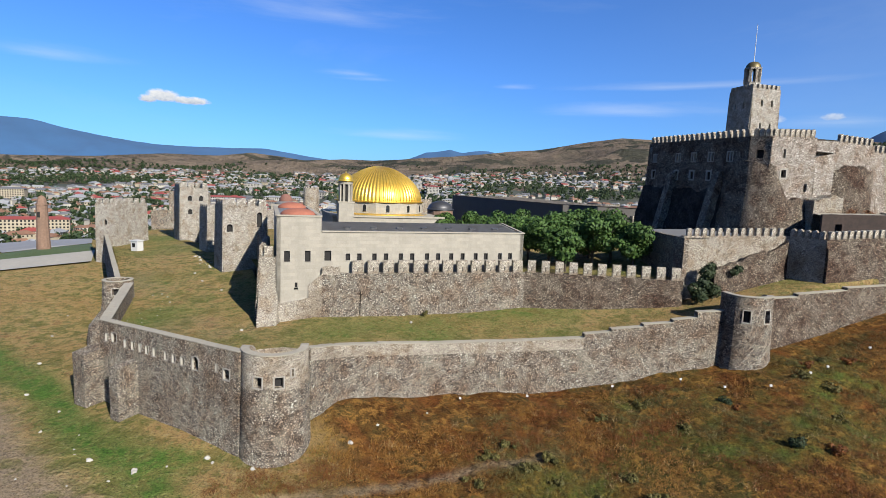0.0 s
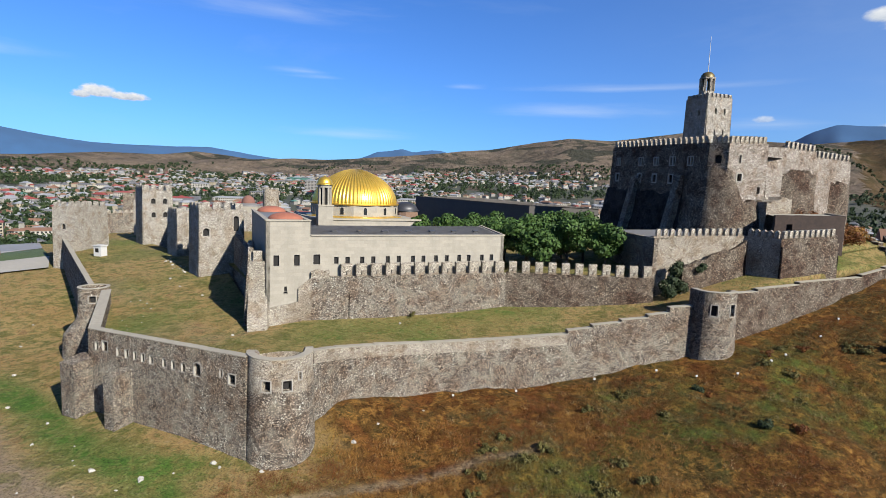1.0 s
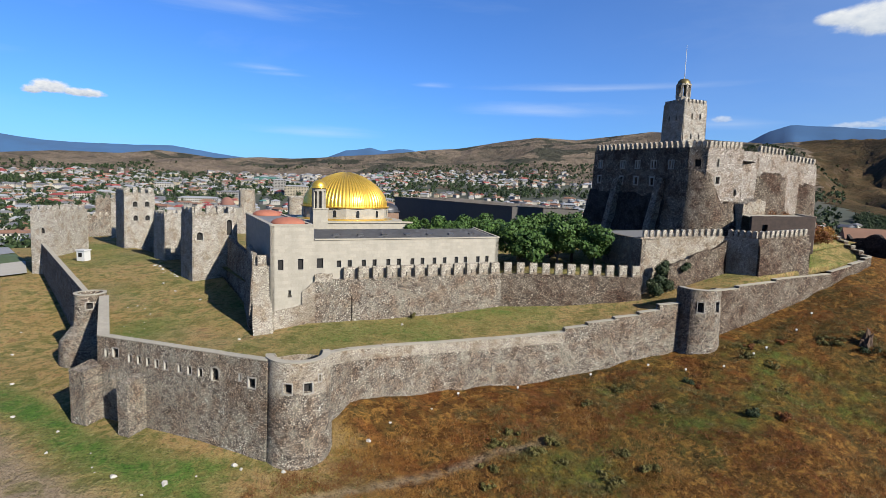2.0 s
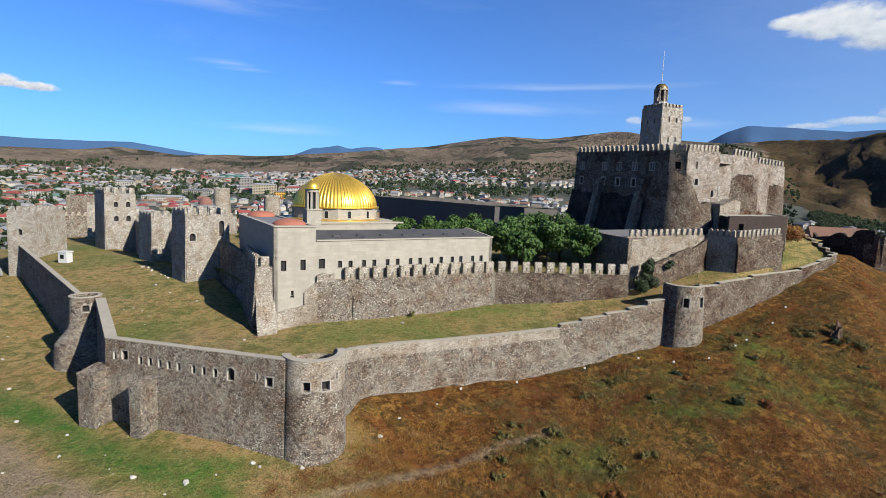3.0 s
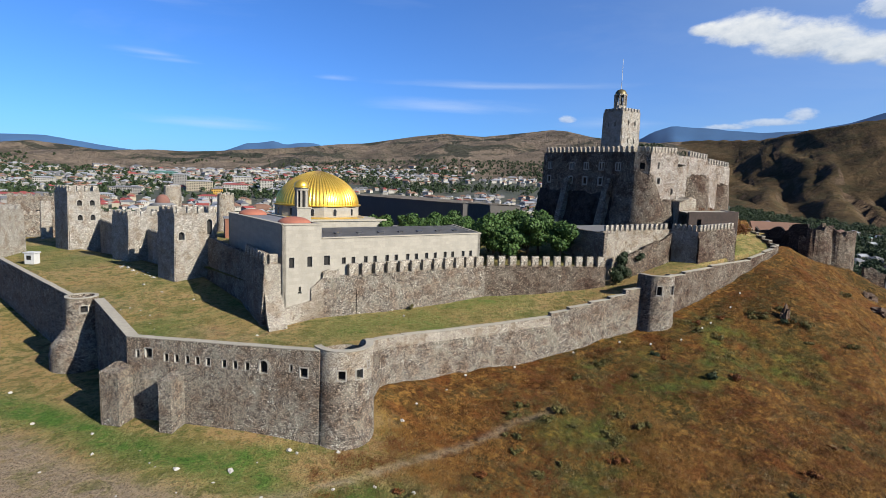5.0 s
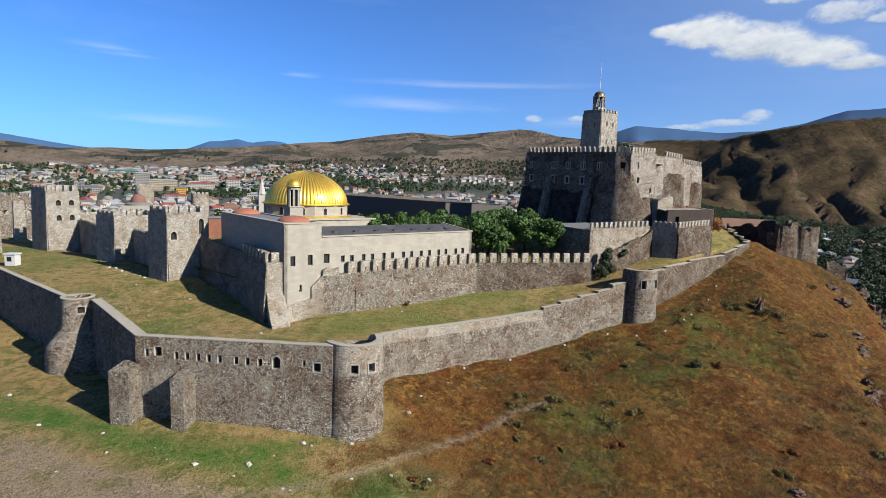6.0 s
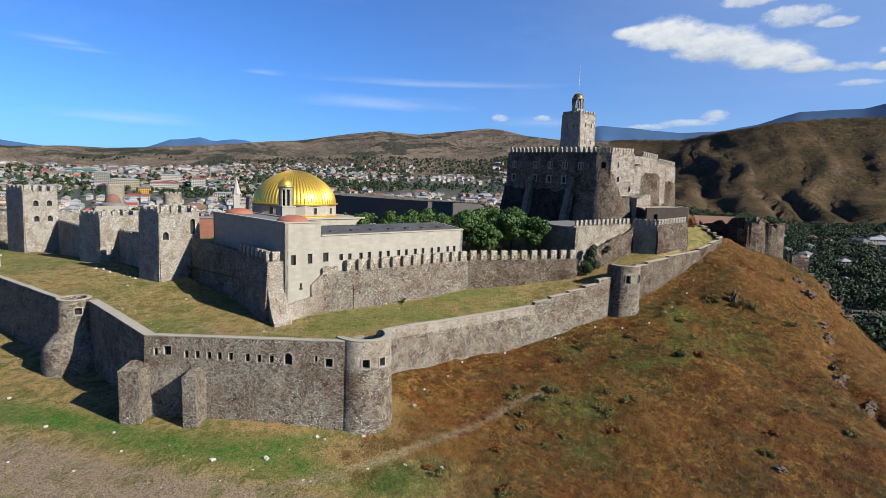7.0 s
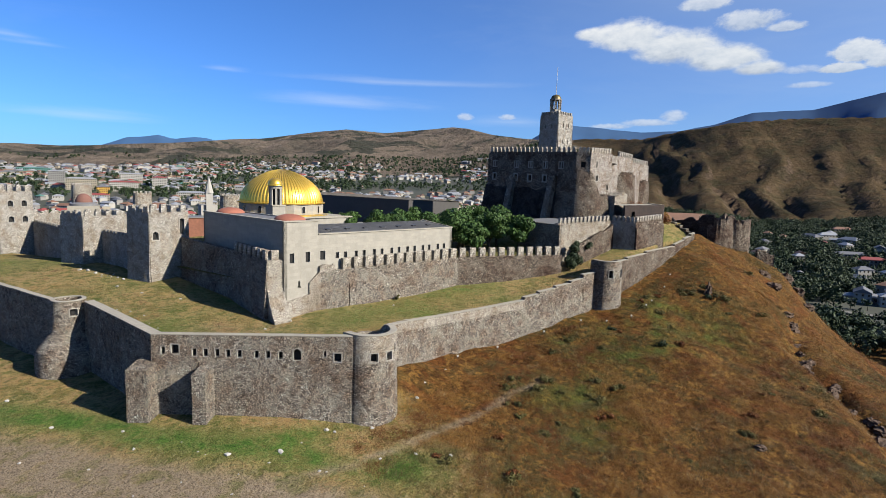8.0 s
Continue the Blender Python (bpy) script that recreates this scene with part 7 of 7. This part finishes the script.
cand = np.random.default_rng(21)
K = 26000
ca = np.where(cand.uniform(0, 1, K) < 0.9, cand.uniform(-44, 45, K), cand.uniform(45, 78, K))
cr = np.where(ca > 45, 430 + 560 * cand.uniform(0, 1, K), 350 + 1450 * cand.uniform(0, 1, K) ** 0.8)
cx, cy = EYE[0] + cr * np.sin(np.radians(ca)), EYE[1] + cr * np.cos(np.radians(ca))
patch = fractal(cx, cy, 260, 3) + cand.uniform(-0.1, 0.1, K)
good = (np.hypot(cx - 5, cy - 110) > 240) & ~((cx < -90) & (cy < 300) & (cx > -205)) & (patch > np.where(cr > 1200, 0.02, -0.10)) & ~((ca > 36) & (cr > 900)) & ~((ca > 45) & (cand.uniform(0, 1, K) < 0.9))
sites = []
for x, y, r in zip(cx[good], cy[good], cr[good]):
    if len(sites) < 2500 and free(x, y, 16.5):
        sites.append((float(r), float(x), float(y)))
sites.sort()
zs = land(np.array([s[1] for s in sites]), np.array([s[2] for s in sites]))
far_v, far_f, far_m, base = [], [], [], 0
far_mats = [*WALLS, *ROOFS, GLASS]
for i, ((r, x, y), z) in enumerate(zip(sites, zs)):
    k, wi = rng.choice((0, 1, 1, 2, 3, 3, 4)), rng.choice((0, 0, 0, 1, 2))
    ri = rng.choices((0, 1, 2, 3, 4), (7, 5, 1.6, 6, 0.2))[0]
    turn = rng.uniform(0, 6.28)
    m = Matrix.Translation((x, y, float(z) + 0.2)) @ Matrix.Rotation(turn, 4, "Z")
    if i < 280:
        a, b = dressed(k, wi, ri)
        root = thing("house", ("low town house with %s walls and a %s roof" % (("pale", "cream", "grey")[wi], ("zinc", "rusty brown", "red", "slate grey", "green")[ri])), "house", "town houses")
        root.matrix_basis = m
        for nm, me in (("wall", a), ("roof", b)):
            ob = new(nm, me)
            ob.parent = root
    else:
        for me, first in ((plains[k], wi), (kinds[k][1], 3 + ri)):
            for v in me.vertices:
                far_v.append(tuple(m @ v.co))
            for p in me.polygons:
                far_f.append([base + j for j in p.vertices])
                far_m.append(8 if (first < 3 and p.material_index == 1) else first)
            base += len(me.vertices)
ob = new("far_houses", raw("far_houses", far_v, far_f, far_mats, far_m))
tagged(ob, "many small pale houses with zinc, rust and red roofs", "houses", kind="stuff")


root = thing("house", "low white house with a rusty roof behind the ruined towers", "house", "town houses")
root.matrix_basis = Matrix.Translation((107, 107, 21.2)) @ Matrix.Rotation(radians(-38), 4, "Z")
for nm, me in zip(("wall", "roof"), dressed(0, 0, 1)):
    ob = new(nm, me)
    ob.parent = root

# ---- larger buildings of the town ----
def block(x, y, turn, w, d, storeys, wall, roof, label):
    """A flat block with rows of windows and a low roof."""
    z = float(land(x, y))
    root = thing("apartment_block", label, "building", "apartment blocks")
    root.matrix_basis = Matrix.Translation((x, y, z)) @ Matrix.Rotation(radians(turn), 4, "Z")
    h = storeys * 3.1
    bm = bmesh.new()
    box(bm, (-w / 2, -d / 2, -4), (w / 2, d / 2, h))
    body = part("body", bm, wall, root)
    bm = bmesh.new()
    box(bm, (-w / 2 - 0.7, -d / 2 - 0.7, h), (w / 2 + 0.7, d / 2 + 0.7, h + 0.5))
    v = [bm.verts.new(p) for p in ((-w / 2 - .7, -d / 2 - .7, h + .5), (w / 2 + .7, -d / 2 - .7, h + .5), (w / 2 + .7, d / 2 + .7, h + .5), (-w / 2 - .7, d / 2 + .7, h + .5), (-w / 2 + d / 2, 0, h + 2.6), (w / 2 - d / 2, 0, h + 2.6))]
    for f in ((0, 1, 5, 4), (2, 3, 4, 5), (1, 2, 5), (3, 0, 4)):
        bm.faces.new([v[i] for i in f])
    part("roof", bm, roof, root)
    bm = bmesh.new()
    box(bm, (-0.75, -0.12, 0), (0.75, 0.1, 1.6))
    me = finish(bm, "window", [GLASS])
    k = int(w / 3)
    for s in range(storeys):
        for i in range(k):
            share("window", me, body, Matrix.Translation((-w / 2 + (i + 0.5) * w / k, -d / 2, s * 3.1 + 0.9)))
    return root


def polar(a, r):
    return EYE[0] + r * math.sin(radians(a)), EYE[1] + r * math.cos(radians(a))


YELLOW = plain("yellow_house_plaster", (0.348, 0.202, 0.035), 0.9, vary=0.15, scale=0.3, relief=0)
for a, r, turn, w, d, st, wall, roof, lab in (
        (-34.6, 640, 30, 66, 13, 5, WALLS[1], ROOFS[2], "cream apartment block with rows of windows and a red roof"),
        (-36.5, 1000, 20, 42, 14, 6, WALLS[1], ROOFS[3], "cream six-storey block among trees"),
        (-29.0, 620, 25, 40, 14, 3, WALLS[0], ROOFS[1], "low white school building with a rusty roof"),
        (-27.5, 900, 20, 50, 20, 2, WALLS[0], ROOFS[0], "low white hall with a zinc roof"),
        (-23.6, 1050, 10, 26, 14, 4, WALLS[0], ROOFS[2], "white four-storey house with a red roof"),
        (-19.5, 1000, 5, 60, 14, 3, WALLS[0], ROOFS[2], "long white block with a red roof"),
        (-17.3, 1250, 0, 32, 14, 5, WALLS[0], ROOFS[0], "tall white apartment block"),
        (-14.2, 1000, 5, 62, 16, 3, WALLS[0], ROOFS[0], "long white public building"),
        (-11.3, 1080, 5, 44, 14, 4, WALLS[2], ROOFS[3], "grey four-storey town block"),
        (-6.9, 1200, 0, 24, 14, 9, WALLS[2], ROOFS[0], "tall grey concrete block"),
        (-5.2, 1150, 0, 46, 14, 6, WALLS[1], ROOFS[0], "cream six-storey block with a zinc roof"),
        (-3.7, 1060, 0, 18, 12, 4, YELLOW, ROOFS[3], "bright yellow plastered town building"),
        (-4.4, 960, 0, 34, 14, 3, WALLS[0], ROOFS[2], "pale town house with a broad red roof"),
        (-2.0, 1120, 0, 46, 14, 5, WALLS[0], ROOFS[2], "white five-storey block with a red roof"),
        (-1.3, 1260, 0, 40, 14, 6, WALLS[0], ROOFS[0], "white stepped town apartment block"),
        (0.9, 1150, -5, 24, 16, 7, WALLS[0], ROOFS[2], "tall white house with a red roof"),
        (3.4, 1000, -10, 44, 14, 3, WALLS[0], ROOFS[0], "long pale town building with a zinc roof"),
        (11, 900, -12, 60, 16, 3, WALLS[0], ROOFS[0], "long pale building on the slope"),
        (18, 960, -10, 50, 14, 3, WALLS[1], ROOFS[1], "long cream building with a rusty roof"),
        (-8.2, 1500, 0, 60, 30, 3, ROOFS[4], ROOFS[4], "large green market hall"),
        (-24, 700, 10, 24, 12, 3, WALLS[0], ROOFS[1], "white town house with a rusty roof"),
        (67.6, 610, -50, 24, 12, 2, WALLS[2], ROOFS[2], "long house with a red roof in the valley trees"),
        (66.2, 640, -40, 30, 12, 2, WALLS[2], ROOFS[3], "long slate-roofed house in the valley trees"),
        (67.9, 452, -60, 16, 10, 1, WALLS[2], ROOFS[0], "grey house with a pale zinc roof beside the valley road"),
        (66.2, 450, -60, 8, 7, 1, WALLS[0], ROOFS[0], "small pale house beside the valley road")):
    x, y = polar(a, r)
    block(x, y, turn, w, d, st, wall, roof, lab)
ch = thing("town_church", "small white church with a pointed spire", "church")
ch.matrix_basis = Matrix.Translation((-13.9, 300, 12.5)) @ Matrix.Scale(0.78, 4)
bm = bmesh.new()
box(bm, (-5, -9, -14), (5, 9, 9))
part("nave", bm, WALLS[0], ch)
bm = bmesh.new()
box(bm, (-2, -2, 0), (2, 2, 17), Matrix.Translation((0, -9, 0)))
part("belfry", bm, WALLS[0], ch)
bm = bmesh.new()
lathe(bm, [(2.8, 17), (0.05, 28)], 8, Matrix.Translation((0, -9, 0)))
part("spire", bm, WALLS[0], ch, "white pointed spire")

# ---- woods and gardens of the valley ----
rng = np.random.default_rng(8)


def wood(name, x, y, sizes, mat, label, leaves=46, seed=1, leaf=0.17):
    """Many far trees in one mesh: each a tapered trunk and a lumpy crown of leaf clumps."""
    z = land(x, y)
    shapes = []
    for s in range(6):
        rr_ = np.random.default_rng(seed * 10 + s)
        blobs = [(rr_.uniform(-.28, .28), rr_.uniform(-.28, .28), rr_.uniform(0.42, 0.85), rr_.uniform(0.2, 0.34)) for _ in range(5)]
        q, f = leaf_cloud(blobs, leaves, leaf, seed * 10 + s, 0.95)
        tr = np.array([(-.03, 0, -.2), (.03, 0, -.2), (.012, 0, .6), (-.012, 0, .6), (0, -.03, -.2), (0, .03, -.2), (0, .012, .6), (0, -.012, .6)])
        q = np.vstack([tr, q])
        f = np.vstack([np.array([(0, 1, 2, 3), (4, 5, 6, 7)]), f + 8])
        shapes.append((q, f))
    vs, fs, base = [], [], 0
    for i in range(len(x)):
        q, f = shapes[i % 6]
        t_ = (i * 2.399) % 6.283
        c, s_ = math.cos(t_), math.sin(t_)
        p = q * sizes[i]
        vs.append(np.column_stack([x[i] + p[:, 0] * c - p[:, 1] * s_, y[i] + p[:, 0] * s_ + p[:, 1] * c, z[i] + p[:, 2]]))
        fs.append(f + base)
        base += len(q)
    ob = new(name, raw(name, np.vstack(vs), np.vstack(fs), [mat]))
    return tagged(ob, label, "trees", kind="stuff")


k = 14000
a, r = rng.uniform(-46, 46, k), 300 + 1650 * rng.uniform(0, 1, k) ** 0.85
x, y = EYE[0] + r * np.sin(np.radians(a)), EYE[1] + r * np.cos(np.radians(a))
ok = (fractal(x, y, 220, 3) + rng.uniform(-.12, .12, k) > -0.05) & (np.hypot(x - 5, y - 110) > 205) & ~((x < -85) & (y < 300) & (x > -205))
wood("town_trees", x[ok], y[ok], rng.uniform(6, 11, ok.sum()), LEAF_WOOD, "dark green trees scattered between the houses", leaves=26, seed=3, leaf=0.215)
k = 5200
a, r = rng.uniform(47, 71.5, k), 300 + 720 * rng.uniform(0, 1, k) ** 0.75
x, y = EYE[0] + r * np.sin(np.radians(a)), EYE[1] + r * np.cos(np.radians(a))
ok = (fractal(x, y, 160, 3) + rng.uniform(-.15, .15, k) > -0.22) & (np.hypot(x - 5, y - 110) > 215) & ~((r > 372) & (r < 418))
town = np.array([(s_[1], s_[2]) for s_ in sites] + [polar(a_, r_) for a_, r_ in ((67.6, 610), (66.2, 640), (67.7, 450), (65.9, 452))])
away = np.array([town[:, 0] - EYE[0], town[:, 1] - EYE[1]])
away = (away / np.hypot(*away)).T
for shift, gap in ((0, 11), (10, 10), (22, 9)):
    p = town - away * shift
    for i in range(0, k, 400):
        ok[i:i + 400] &= np.hypot(x[i:i + 400, None] - p[None, :, 0], y[i:i + 400, None] - p[None, :, 1]).min(1) > gap
wood("valley_trees", x[ok], y[ok], rng.uniform(6, 12, ok.sum()), LEAF_WOOD, "dense dark green trees along the valley floor", seed=5, leaves=104, leaf=0.092)
# thickets on the hills
k = 2200
a, r = rng.uniform(-42, 36, k), rng.uniform(1500, 2300, k)
x, y = EYE[0] + r * np.sin(np.radians(a)), EYE[1] + r * np.cos(np.radians(a))
ok = fractal(x, y, 500, 4) > 0.08
wood("hill_thickets", x[ok], y[ok], rng.uniform(6, 10, ok.sum()), LEAF_DARK, "dark thickets on the bare hills", leaves=24, seed=7, leaf=0.24)

# ---- far mountains ----
AZ_FAR = ([-75, -60, -40, -35.6, -32.9, -29.9, -26.7, -23, -19.7, -17, -15, -13.5, -11, -6, -2.9, -0.8, 0.5, 1.8, 3, 4.6, 6.1, 8, 30, 36, 39.7, 41.5, 43.4, 48.8, 52.4, 55.3, 58.4, 63, 67.8, 76, 95],
          [3.5, 4.2, 4.4, 4.11, 3.61, 3.1, 2.78, 2.75, 2.85, 3.0, 2.7, 2.5, 2.25, 1.6, 2.5, 3.35, 3.5, 3.8, 3.45, 3.72, 3.7, 2.5, 2.0, 3.6, 5.8, 6.4, 6.15, 5.65, 5.75, 6.3, 7.3, 7.45, 8.5, 8.7, 8])
aa = np.linspace(-75, 95, 340)
vs, fs = [], []
rows = 14
for j in range(rows):
    u = j / (rows - 1)
    r = 3900 + 650 * u
    topz = EYE[2] + r * np.tan(np.radians(np.interp(aa, *AZ_FAR)))
    xx, yy = EYE[0] + r * np.sin(np.radians(aa)), EYE[1] + r * np.cos(np.radians(aa))
    zz = -60 + (topz + 60) * u ** 0.8 + (fractal(xx, yy, 500, 5, True) * 130 * math.sin(math.pi * min(u, 0.97)) + fractal(xx, yy, 160, 4) * 14 * u)
    vs.append(np.column_stack([xx, yy, zz]))
idx = np.arange(rows * 340).reshape(rows, 340)
fs = np.stack([idx[:-1, :-1], idx[:-1, 1:], idx[1:, 1:], idx[1:, :-1]], -1).reshape(-1, 4)
me = raw("backdrop_mountains", np.vstack(vs), fs, [HAZE_BLUE])
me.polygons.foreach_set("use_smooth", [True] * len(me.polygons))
tagged(new("backdrop_mountains", me), "distant forested mountain range painted haze blue", "mountains", kind="structure")
